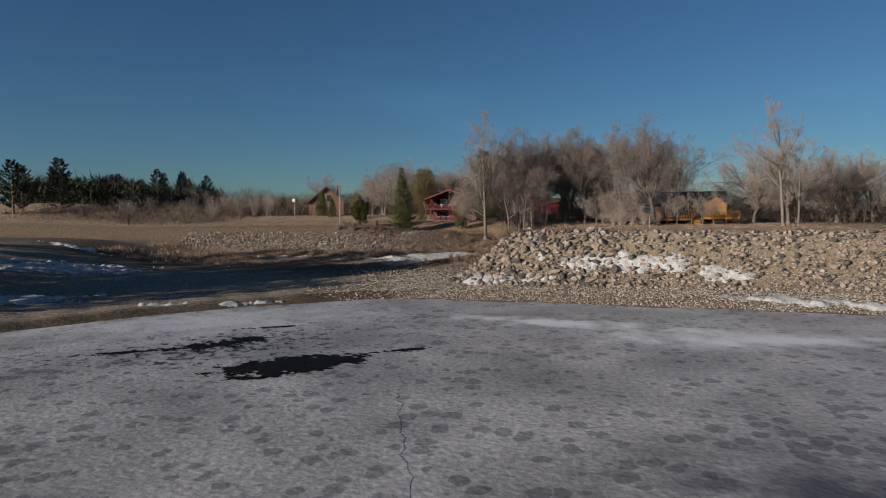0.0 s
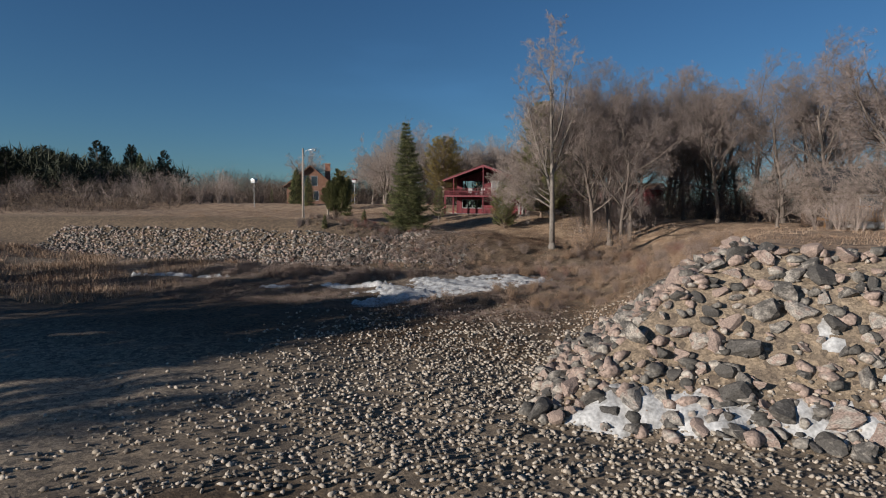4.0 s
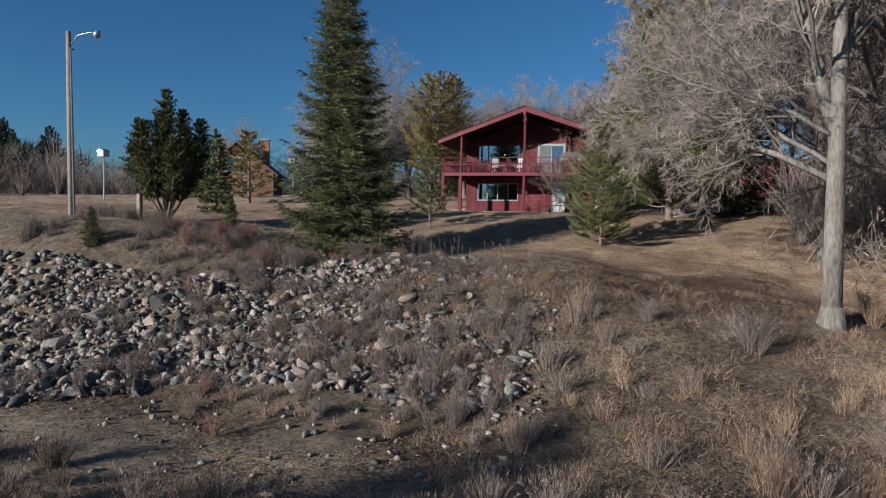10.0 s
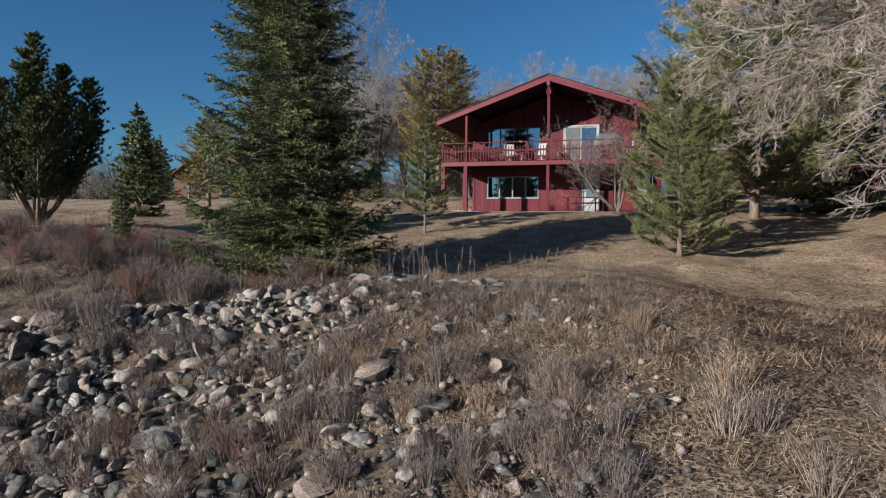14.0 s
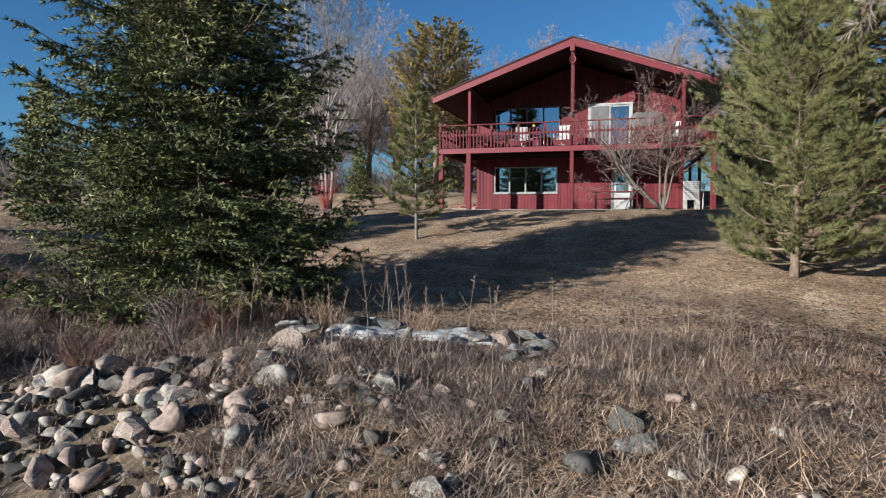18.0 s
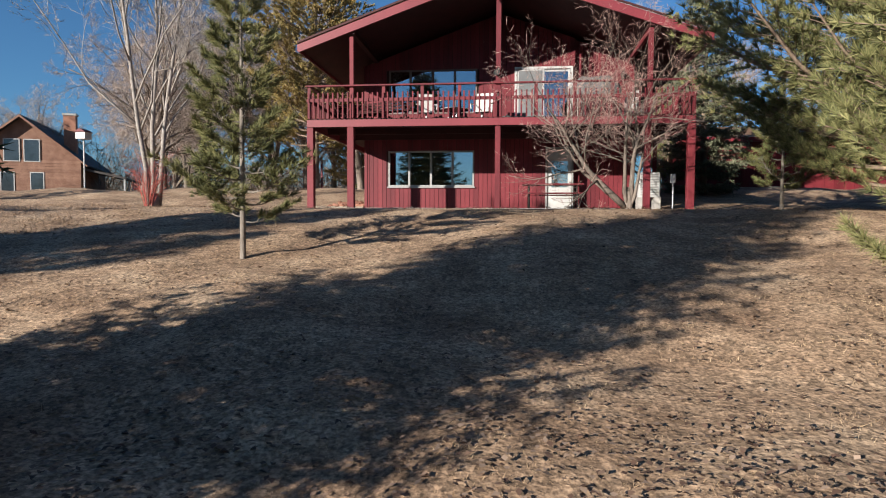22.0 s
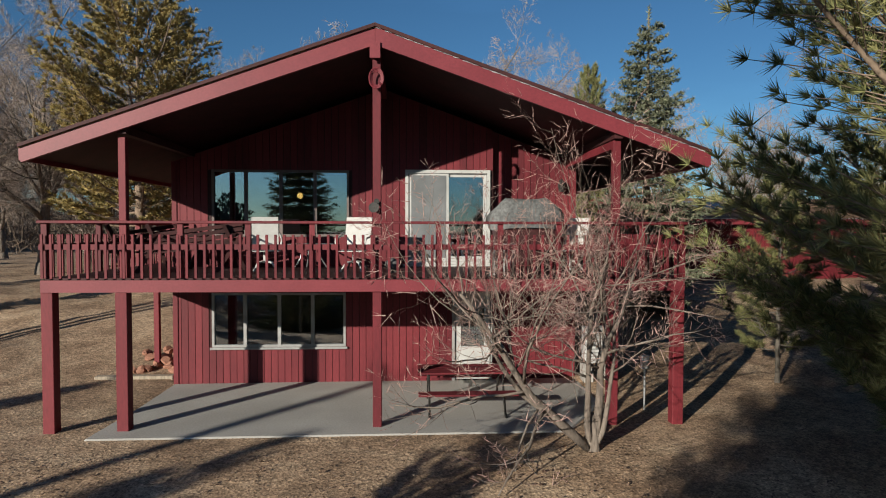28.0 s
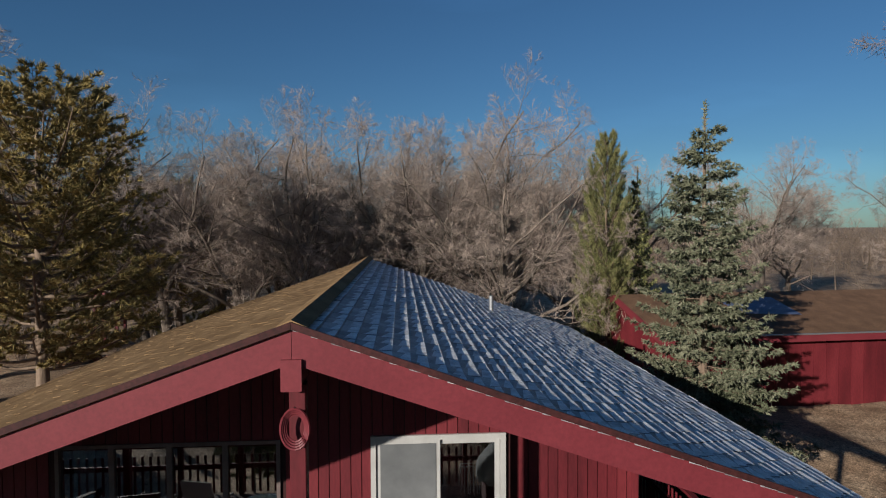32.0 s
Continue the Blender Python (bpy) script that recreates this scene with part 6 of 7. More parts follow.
M_ELM = [bare_tree("elm", 42 + i, 6.2, 0.27, BARK, TWIGPALE, kids=(12, 10, 8, 6), spray=8, twig_w=0.0055, crown=1.0, ratio=(1.15, 0.5, 0.52, 0.62), clear=0.22 + 0.06 * i, angle=((25, 75), (28, 62), (28, 65), (28, 65)), lift=(0.03, 0.06, 0.02, 0.01, 0.01), taper=(0.55, 0.3, 0.35, 0.4, 0.5)) for i in range(4)]
M_TALL = [bare_tree("tall_elm", 142 + i, 10.5, 0.24, BARK, TWIG, kids=(13, 10, 8, 6), spray=6, twig_w=0.006, crown=0.95, ratio=(0.68, 0.5, 0.52, 0.62), clear=0.34, angle=((22, 60), (25, 60), (28, 62), (28, 62)), lift=(0.03, 0.075, 0.03, 0.02, 0.02), taper=(0.45, 0.3, 0.35, 0.4, 0.5), lean=0.1) for i in range(2)]
M_BIRCH = bare_tree("birch", 52, 11.2, 0.17, WHITEBARK, WHITEBARK, twig_w=0.006, spray=6, stems=3, lean=0.14, kids=(11, 7, 5, 5), clear=0.2, angle=((20, 42), (20, 45), (25, 50), (25, 50)), lift=(0.04, 0.1, 0.08, 0.05, 0.03))
place_tree(M_BIRCH, "birch_tree", (-12.6, 4.0), "pale multi-stemmed birch on the lawn", 0.0)
M_CRAB = bare_tree("crabapple", 53, 3.0, 0.09, BARK, CRABTWIG, ways=(((-0.62, -0.1, 1), 3.3, 0.085), ((0.28, 0.1, 1), 3.0, 0.075), ((-0.22, -0.3, 1), 3.1, 0.06), ((-1.0, 0.05, 0.9), 3.3, 0.06), ((0.5, -0.25, 0.9), 2.4, 0.05)),
                   kids=(9, 7, 5, 2), twig_w=0.005, spray=2, clear=0.3, crown=0.95, angle=((30, 75), (25, 60), (25, 55), (30, 60)), ratio=(0.72, 0.55, 0.6, 0.7), lift=(0.02, 0.05, 0.17, 0.16, 0.1), wander=(0.13, 0.15, 0.1, 0.08, 0.08), thin=(0.5, 0.5, 0.5, 0.5))
place_tree(M_CRAB, "crabapple_tree", (3.36, -1.1), "small bare crabapple with pinkish upright twigs in front of the deck")
M_BIGELM = bare_tree("bank_tree", 54, 7.0, 0.4, BARK, TWIG, kids=(10, 9, 7, 6), spray=6, clear=0.45, lean=0.03, crown=1.0, ratio=(1.15, 0.5, 0.55, 0.8), angle=((20, 66), (28, 60), (25, 60), (25, 60)), lift=(0.03, 0.07, 0.03, 0.02, 0.02), taper=(0.55, 0.3, 0.35, 0.4, 0.5))
place_tree(M_BIGELM, "elm_tree", (39.5, -28.5), "large dark bare tree on the bank beside the cabin", 0.0)
place_tree(M_COTTON, "cottonwood_tree", (55.5, -36.0), "tall pale bare cottonwood on the bank", 2.1, 0.78)
place_tree(M_COTTON, "cottonwood_tree", (57.6, -35.0), "leaning pale bare cottonwood in a pair", 4.0, 0.52)

rw = random.Random(77)
WOODS = [(16 + 4.6 * i + rw.uniform(-2, 2), -14 + 6.5 * j + rw.uniform(-2.5, 2.5)) for i in range(7) for j in range(4)]
WOODS = [(x, y) for x, y in WOODS if not (34 < x < 54 and -26 < y < -10) and y > -22 + 0.5 * abs(x - 20) and not (x < 26 and y > 9)]
WOODS = [(x, y + 9 if 19.5 < x < 34 and y < -2.5 else y) for x, y in WOODS]
WOODS += [(15.3, -16.2), (18.2, -17.5), (23.5, 1.0), (17.0, -12.5), (28.5, 2.5), (15, -7), (18, -4), (16.5, 0), (20.5, 2), (14, -11), (25.5, 4.0)]
WOODS += [(34, -27.5), (37, -29.5), (43, -27), (46.5, -28.5), (31, -24)]
BACK = len(WOODS)
WOODS += [(-15 + 5.2 * i + rw.uniform(-1.5, 1.5), 25.5 + 6.5 * j + rw.uniform(-1.5, 1.5)) for i in range(6) for j in range(2)]
WOODS += [(-7.0, 25.5), (-3, 23), (1.5, 24), (5.5, 22.5), (-17, 27), (3.5, 29), (-9, 30)]
WOODS += [(56 + 6 * i + rw.uniform(-2, 2), -18 + 9 * j + rw.uniform(-3, 3)) for i in range(4) for j in range(2)]
WOODS += [(-21, 17), (-24, 24), (-17.5, 21)] + [(30 + 7 * i, 46 + rw.uniform(-4, 4)) for i in range(4)] + [(-52, 46), (-35, 44), (-29, 36)]
for i, (x, y) in enumerate(WOODS):
    place_tree((M_TALL if i < BACK - 5 else M_ELM)[i % 2 if i < BACK - 5 else i % 4], "bare_tree", (x, y), "tall bare grey-brown woodland tree", rw.uniform(0, 6.28), (rw.uniform(0.42, 0.6) if BACK - 5 <= i < BACK else rw.uniform(0.88, 1.0) if BACK <= i < BACK + 20 else rw.uniform(0.85, 1.1)), "bare woodland trees")

# conifers on the hill and in the far windbreak
HILLTREES = [(-112.6, -5.3, 1.3), (-105.8, 2.4, 1.35), (-118, 2, 1.15), (-101, 12, 0.8), (-120, -9, 1.2)]
HILLTREES += [(-33, -84.5, 1.1), (-31, -80.5, 1.0), (-28, -89, 1.0), (-31, -96, 0.84), (-34, -104, 0.92), (-37, -112, 1.05), (-35, -88, 1.12), (-43, -84.5, 1.4), (-38, -97, 1.35), (-48, -84, 1.2), (-55, -81, 1.2), (-43, -93, 1.08), (-49, -96, 1.12), (-43, -106, 1.36), (-62, -78, 1.2), (-30, -86, 0.85)]
M_HILL = pine("hill_pine", 25, 12.5, 3.6, boughs=52, clear=0.1, tufts=10, fine=6, needle=0.45, wide=0.08, top=0.6, foliage=DARKPINE)
for i, (x, y, k) in enumerate(HILLTREES):
    place_tree(M_HILL, "hill_conifer", (x, y), "dark conifer on the grassy hill above the inlet", i * 0.9, k * (0.85 if i < 5 else 1), "hill conifers", wide=0.6 if k > 1.38 and y < -60 else 1.0)
FAR = [(-136 + 1.7 * i + rw.uniform(-2, 2), 20 + 1.6 * i + rw.uniform(-4, 4)) for i in range(22)] + [(-70, 50), (-66, 47), (-61, 45)] + [(-150 + 24 * i, 250 + rw.uniform(-30, 30)) for i in range(10)]
M_FAR = conifer("windbreak_spruce", 15, 11.0, 2.6, whorls=11, per=5, twigs=1, fine=4, needle=0.8, wide=0.2, gap=0.4)
for i, (x, y) in enumerate(FAR):
    place_tree(M_HILL if i % 4 else M_FAR, "windbreak_tree", (x, y), "far dark conifer in a windbreak", i, rw.uniform(0.5, 0.95) * (1.0 if i < 22 else 0.55), "windbreak conifers", wide=rw.uniform(0.7, 1.0))


def off_snow(x, y):
    """1 away from the snow patch in the draw, 0 on it."""
    c, s_ = math.cos(radians(35)), math.sin(radians(35))
    u, v = (x - 5.4) * c + (y + 35.2) * s_, -(x - 5.4) * s_ + (y + 35.2) * c
    return np.hypot(u / 9.0, v / 4.4) > 0.9 - 0.2 * np.sin(3.1 * x) * np.sin(2.7 * y)


# ---------------------------------------------------------------- shrubs
M_BUSH = [shrub("bush", 60 + i, 1.0, 0.6, 40, (GREYGRASS, TWIG, TWIGRED)[i], fork=4)[0] for i in range(3)]
M_OSIER = shrub("red_osier", 64, 1.6, 0.7, 34, REDOSIER, fork=3)[0]
M_THICKET = [shrub("thicket", 65 + i, 3.6, 2.0, 26, (TWIG, TWIGPALE)[i], fork=4)[0] for i in range(2)]


def place_shrub(me, at, label, scale, turn, group, name="shrub"):
    x, y = at
    ob = tagged(new(name, me), label, "shrub", group)
    ob.location, ob.rotation_euler, ob.scale = (x, y, gz(x, y) - 0.02), (0, 0, turn), (scale, scale, scale)
    return ob


place_shrub(M_OSIER, (-12.3, 3.2), "red-stemmed osier shrub at the birch's foot", 1.3, 0, "red osiers", "red_osier")
place_shrub(M_OSIER, (-9.2, -18.2), "red-stemmed osier shrub above the riprap", 0.6, 1, "red osiers", "red_osier")
place_shrub(M_OSIER, (-8.5, -17.2), "red-stemmed osier shrub beside the juniper", 0.55, 2, "red osiers", "red_osier")


def feather(name, seed, H, foot, stems, mat, spread=0.3):
    """A dead weed clump: a sheaf of hair-thin stems with feathered tops."""
    r = np.random.default_rng(seed)
    P = np.concatenate([r.normal(0, foot, (stems, 2)), np.full((stems, 1), -0.04)], 1)
    D = np.concatenate([P[:, :2] / foot * spread * 0.6 + r.normal(0, spread * 0.7, (stems, 2)), np.ones((stems, 1))], 1)
    L = H * r.uniform(0.55, 1.05, (stems, 1))
    S = np.cross(D, r.normal(0, 1, (stems, 3)))
    S /= np.linalg.norm(S, axis=1, keepdims=True)
    V = np.stack([P - S * 0.0055, P + S * 0.0055, P + D * L], 1).reshape(-1, 3)
    k = 5
    u = r.uniform(0.35, 1.0, (stems, k, 1))
    Q = (P[:, None] + D[:, None] * L[:, None] * u).reshape(-1, 3)
    W = needles(Q, np.repeat(D, k, 0), 1, 0.16 * H, 0.004, 0.55, r)
    return tri_mesh(name, np.concatenate([V, W]), mat)


M_WEED = [feather("weed_clump", 160 + i, (0.75, 0.6, 0.85, 0.5)[i], (0.07, 0.08, 0.08, 0.09)[i], (90, 120, 110, 100)[i], (GREYGRASS, GREYGRASS, TWIG, DRYGRASS)[i]) for i in range(4)]


def leafy(name, seed):
    """A bush that keeps its curled dead leaves."""
    me, ends = shrub(name, seed, 1.7, 0.9, 30, TWIG, fork=5)
    r = np.random.default_rng(seed)
    P = np.repeat(np.array([e[:] for e in ends]), 7, 0) + r.normal(0, 0.07, (len(ends) * 7, 3))
    return me, tri_mesh(name + "_leaves", needles(P, r.normal(0, 1, P.shape), 1, 0.045, 0.014, 0.4, r), DEADLEAF)


M_LEAFY = leafy("leafy_bush", 171)
for x, y, k in ((14.6, -20.6, 1.4), (15.6, -19.6, 2.2), (17.5, -21.5, 0.9), (18.6, -19.4, 1.5), (22.0, -24.5, 0.8), (13.3, -18.3, 0.7)):
    place_tree(M_LEAFY, "leafy_bush", (x, y), "bush with pale curled dead leaves under the cottonwood", x, k, "dead-leaf bushes", "shrub", parts=("stems", "leaves"))
rs = random.Random(88)
rip_top = lambda x: -18.9 - 2.9 * min(1, max(0, (-2 - x) / 6))
rip_foot = lambda x: -25.8 - 2.5 * min(1, max(0, (-5 - x) / 3))
for i in range(225):
    x = rs.uniform(-11, 3.6) if i % 3 else rs.uniform(-4, 3.6)
    y = rs.uniform(rip_foot(x) - 0.6, rip_top(x) + 0.8)
    if -4.5 < x < 4.5 and y > -21.4:
        continue
    place_shrub(M_WEED[i % 3], (x, y), "feathery grey dead weed clump among the riprap stones", rs.uniform(0.5, 1.0), rs.uniform(0, 6), "riprap weeds", "weed_clump")
for i in range(55):
    x, y = rs.uniform(-17, -5), rs.uniform(-21.2, -17.0)
    place_shrub(M_WEED[i % 4], (x, y), "dead weed clump along the top of the riprap", rs.uniform(0.5, 1.0), rs.uniform(0, 6), "bank-top weeds", "weed_clump")
for i in range(26):
    x, y = rs.uniform(-14, 4.5), rs.uniform(-29, -21.5)
    place_shrub(M_BUSH[i % 3], (x, y), "bare twiggy bush among the riprap stones", rs.uniform(0.4, 0.8), rs.uniform(0, 6), "riprap bushes")


def spread_out(name, forms, spots, mat, label):
    """Many clumps joined into one mesh, each turned and scaled."""
    base = []
    for me in forms:
        co = np.zeros(len(me.vertices) * 3, np.float32)
        me.vertices.foreach_get("co", co)
        base.append(co.reshape(-1, 3))
    V = []
    for i, (x, y, k, a) in enumerate(spots):
        c, s_ = math.cos(a) * k, math.sin(a) * k
        V.append(base[i % len(base)] @ np.array(((c, s_, 0), (-s_, c, 0), (0, 0, k))) + (x, y, gz(x, y) - 0.02))
    solo(name, tri_mesh(name, np.concatenate(V), mat), mat, label, "weeds", kind="stuff")


spots = [(rs.uniform(3.8, 27), rs.uniform(-41, -18.5), rs.uniform(0.7, 1.3), rs.uniform(0, 6)) for i in range(420)]
spots = [q for q in spots if off_snow(q[0], q[1]) and math.hypot(q[0] - 9, q[1] + 20) > 4]
spread_out("slope_weeds", M_WEED[:2], spots[::2], GREYGRASS, "dense grey-brown weed clumps on the shore slope")
spread_out("slope_weeds", M_WEED[2:], spots[1::2], DRYGRASS, "dense tan weed clumps on the shore slope")
spots = [(rs.uniform(-9, 3.8), rs.uniform(-27.5, -19.5), rs.uniform(0.45, 0.85), rs.uniform(0, 6)) for i in range(140)]
spots = [q for q in spots if q[0] + 0.6 * (q[1] + 24) > -6 and q[1] < -21.0]
spread_out("riprap_weeds", M_WEED[:2], spots[::2], GREYGRASS, "grey feathery weeds between the riprap stones")
spread_out("riprap_weeds", M_WEED[2:], spots[1::2], DRYGRASS, "straw-coloured weeds between the riprap stones")
spots = [(rs.uniform(-17, 6), rs.uniform(-37, -30.6), rs.uniform(0.6, 1.15), rs.uniform(0, 6)) for i in range(200)]
spots = [q for q in spots if off_snow(q[0], q[1])]
spread_out("draw_weeds", M_WEED[:3], spots, GREYGRASS, "upright grey-brown weeds across the draw")
for i in range(34):
    x, y = rs.uniform(-12, -6.5) if i % 3 else rs.uniform(-7, -3), rs.uniform(-20.2, -17.2)
    place_shrub(M_BUSH[1 + i % 2], (x, y), "dark bare twiggy bush at the foot of the spruce", rs.uniform(0.5, 0.95), rs.uniform(0, 6), "bank-top bushes")
for i in range(30):
    x, y = rs.uniform(6, 25), rs.uniform(-36, -21)
    place_shrub(M_BUSH[i % 3], (x, y), "bare shoreline bush in tall dry grass", rs.uniform(0.8, 1.4), rs.uniform(0, 6), "shore bushes")
for i in range(16):
    x, y = rs.uniform(31, 40), rs.uniform(-32, -26)
    place_shrub(M_THICKET[1], (x, y), "tan bare brush in front of the cabin", rs.uniform(0.6, 0.95), rs.uniform(0, 6), "cabin brush", "thicket")
for i in range(56):
    x = rs.uniform(13, 46)
    y = -19 + 0.25 * (x - 13) + rs.uniform(-3, 12)
    if not (34 < x < 54 and y < -10) and not (x < 34 and y < -2):
        place_shrub(M_THICKET[i % 2], (x, y), "tangled bare thicket under the trees", rs.uniform(0.7, 1.5), rs.uniform(0, 6), "thickets", "thicket")
for x, y, k in ((14.2, -5.5, 1.2), (16.5, -7.5, 1.3), (18.8, -3, 1.4), (15.8, -1.5, 1.3), (19.0, -6.5, 1.2), (22.5, 0.5, 1.4), (17.8, 2.5, 1.3), (13.6, -9.5, 0.9), (17.8, -10.5, 1.2)):
    place_shrub(M_THICKET[0], (x, y), "tangled bare undergrowth beneath the trees", k, x * 2, "thickets", "thicket")
for i in range(30):
    x, y = rs.uniform(-95, -50), rs.uniform(-14, 50)
    place_shrub(M_THICKET[i % 2], (x, y), "distant bare brush in the valley", rs.uniform(1.2, 2.0), rs.uniform(0, 6), "valley brush", "thicket")
for i in range(12):
    x, y = rs.uniform(-22, 14), rs.uniform(25, 40)
    place_shrub(M_THICKET[i % 2], (x, y), "tangled bare brush behind the house", rs.uniform(1.0, 1.7), rs.uniform(0, 6), "back brush", "thicket")

# ---------------------------------------------------------------- snow and open water
on_ice = lambda x, y: 0.045
on_ground = lambda x, y: gz(x, y)


def snow(cx, cy, rx, ry, turn, seed, thick=0.09, step=0.22, ragged=0.75):
    """A crusted patch of snow with a ragged rim and holes."""
    c, s_ = math.cos(radians(turn)), math.sin(radians(turn))
    us = np.arange(-1.45 * rx, 1.45 * rx, step)
    vs = np.arange(-1.6 * ry, 1.6 * ry, step)
    U, W = np.meshgrid(us, vs)
    X, Y = cx + U * c - W * s_, cy + U * s_ + W * c
    N = np.array([[noise.noise((x * 0.45, y * 0.45, seed)) + 0.55 * noise.noise((x * 1.5, y * 1.5, seed + 9)) + 0.45 * noise.noise((x * 3.2, y * 3.2, seed)) + 0.3 * noise.noise((x * 7, y * 7, seed + 4)) for x, y in zip(a, e)] for a, e in zip(X, Y)])
    f = 1 - np.hypot(U / rx, W / ry) + ragged * N
    lump = np.clip(f * 3.0, 0, 1)
    Z = ground_at(X, Y) - 0.03 + lump * thick * (1 + 1.1 * N) + 0.02 * lump
    nx_ = len(us)
    ii_, jj_ = np.meshgrid(np.arange(nx_ - 1), np.arange(len(vs) - 1))
    k = (jj_ * nx_ + ii_).ravel()
    F = np.stack([k, k + 1, k + nx_ + 1, k + nx_], 1)
    keep = (f.ravel()[F] > 0).any(1)
    F = F[keep]
    used, inv = np.unique(F, return_inverse=True)
    return arrays("snow_patch", np.stack([X, Y, Z], -1).reshape(-1, 3)[used], inv.reshape(F.shape), SNOW, True)


solo("snow_patch", snow(6.6, -35.4, 7.8, 2.9, 40, 3, step=0.11, ragged=0.5), SNOW, "old crusted snow patch lying in the draw", "snow", kind="structure")
for x, y, rx, ry, tr, sd in ((3.0, -40.6, 3.0, 1.5, 62, 23), (-2.2, -37.6, 2.6, 0.5, 12, 24), (35, -58.5, 7.5, 0.8, 0, 4), (22, -60.4, 5, 0.7, 3, 5), (44, -59.5, 3, 0.7, -4, 6), (49, -67.3, 6.5, 1.2, -14, 7), (-33, -66, 9, 3.5, 60, 9), (-20, -85, 6, 2.5, 40, 10), (-45, -52, 5, 1.0, 0, 11), (-8, -39, 2.0, 0.3, 10, 12), (-18, -37, 4, 0.4, 5, 13), (0.2, -77.2, 3.0, 0.4, 40, 14), (-5.5, -81.0, 2.0, 0.3, 38, 15)):
    solo("snow_patch", snow(x, y, rx, ry, tr, sd, 0.18), SNOW, "thin drift of old snow on the stony shore", "snow", kind="structure")
solo("snow_patch", snow(-0.85, -16.95, 1.5, 0.66, -12, 21, 0.07, 0.035, 0.5), SNOW, "thawing snow crust over the topmost riprap stones", "snow", kind="structure")
WATER = surf("dark_open_water", [(0.006, 0.006, 0.006), (0.016, 0.014, 0.013)], 1, 8, 0.6, 0.05, 0.01, mottle=0.2, spec=0.03)


def melt(cx, cy, rx, ry, turn, seed, ragged=0.9, step=0.09):
    """Open water in the ice: a flat sheet with a broken, pitted rim."""
    c, s_ = math.cos(radians(turn)), math.sin(radians(turn))
    us, vs = np.arange(-1.6 * rx, 1.6 * rx, step), np.arange(-1.8 * ry, 1.8 * ry, step)
    U, W = np.meshgrid(us, vs)
    X, Y = cx + U * c - W * s_, cy + U * s_ + W * c
    N = np.array([[0.8 * noise.noise((x * 0.7, y * 0.7, seed)) + 0.7 * noise.noise((x * 2.0, y * 3.0, seed + 9)) + 0.55 * noise.noise((x * 5, y * 7, seed)) for x, y in zip(a, e)] for a, e in zip(X, Y)])
    f = 1 - np.hypot(U / rx, W / ry) + ragged * N
    n_ = len(us)
    i_, j_ = np.meshgrid(np.arange(n_ - 1), np.arange(len(vs) - 1))
    k = (j_ * n_ + i_).ravel()
    F = np.stack([k, k + 1, k + n_ + 1, k + n_], 1)
    F = F[(f.ravel()[F] > 0).sum(1) > 2]
    used, inv = np.unique(F, return_inverse=True)
    return arrays("melt_hole", np.stack([X, Y, 0.062 + 0 * X], -1).reshape(-1, 3)[used], inv.reshape(F.shape), WATER)


for x, y, rx, ry, tr, sd, rg in ((15.9, -96.5, 4.2, 1.9, 40, 31, 0.75), (8.8, -92.4, 2.9, 1.1, 48, 32, 1.1), (8.6, -86.6, 1.8, 0.4, 30, 38, 1.2), (14.7, -99.9, 1.3, 0.35, 15, 35, 1.0), (4.2, -96.2, 2.2, 0.4, 35, 36, 1.2), (21.0, -91.6, 1.6, 0.4, 35, 37, 1.3)):
    solo("melt_hole", melt(x, y, rx, ry, tr, sd, rg), WATER, "dark open melt water in the ice", "water", kind="structure")

rc = random.Random(303)
for ax, ay, bx, by, n_ in ((22.4, -97.5, 25.7, -106.4, 18), (25.7, -106.4, 28.6, -113.0, 12), (30.5, -104.5, 33.5, -102.2, 8)):
    pts = [(ax + (bx - ax) * k / n_ + rc.gauss(0, 0.13) * (0 < k < n_), ay + (by - ay) * k / n_, 0.047) for k in range(n_ + 1)]
    solo("ice_crack", Geo().tube(pts, [rc.uniform(0.002, 0.005) for _ in pts], 4), WATER, "thin dark crack running across the lake ice", "crack", kind="structure")

# ---------------------------------------------------------------- tall dry grass and turf
rng = np.random.default_rng(9)


def grass(name, X, Y, h, w, lean, mat, label):
    V, T = blades(X, Y, h, w, lean, rng)
    solo(name, arrays(name, V, T, mat), mat, label, "grass", kind="stuff")


def tufts(name, X, Y, k, h, w, spread, mat, label, foot=0.09):
    """Tufts of dead grass: blades that lean out of one foot."""
    P = np.stack([X, Y, ground_at(X, Y) - 0.03], 1)
    P = np.repeat(P, k, 0) + rng.normal(0, foot, (len(X) * k, 3)) * (1, 1, 0)
    D = np.tile((0.0, 0.0, 1.0), (len(P), 1))
    V = needles(P, D, 1, h, w, spread, rng, 0.15)
    solo(name, tri_mesh(name, V, mat), mat, label, "grass", kind="stuff")


off_crust = lambda x, y: np.hypot((x + 0.85) / 1.9, (y + 17.1) / 1.0) > 1.0


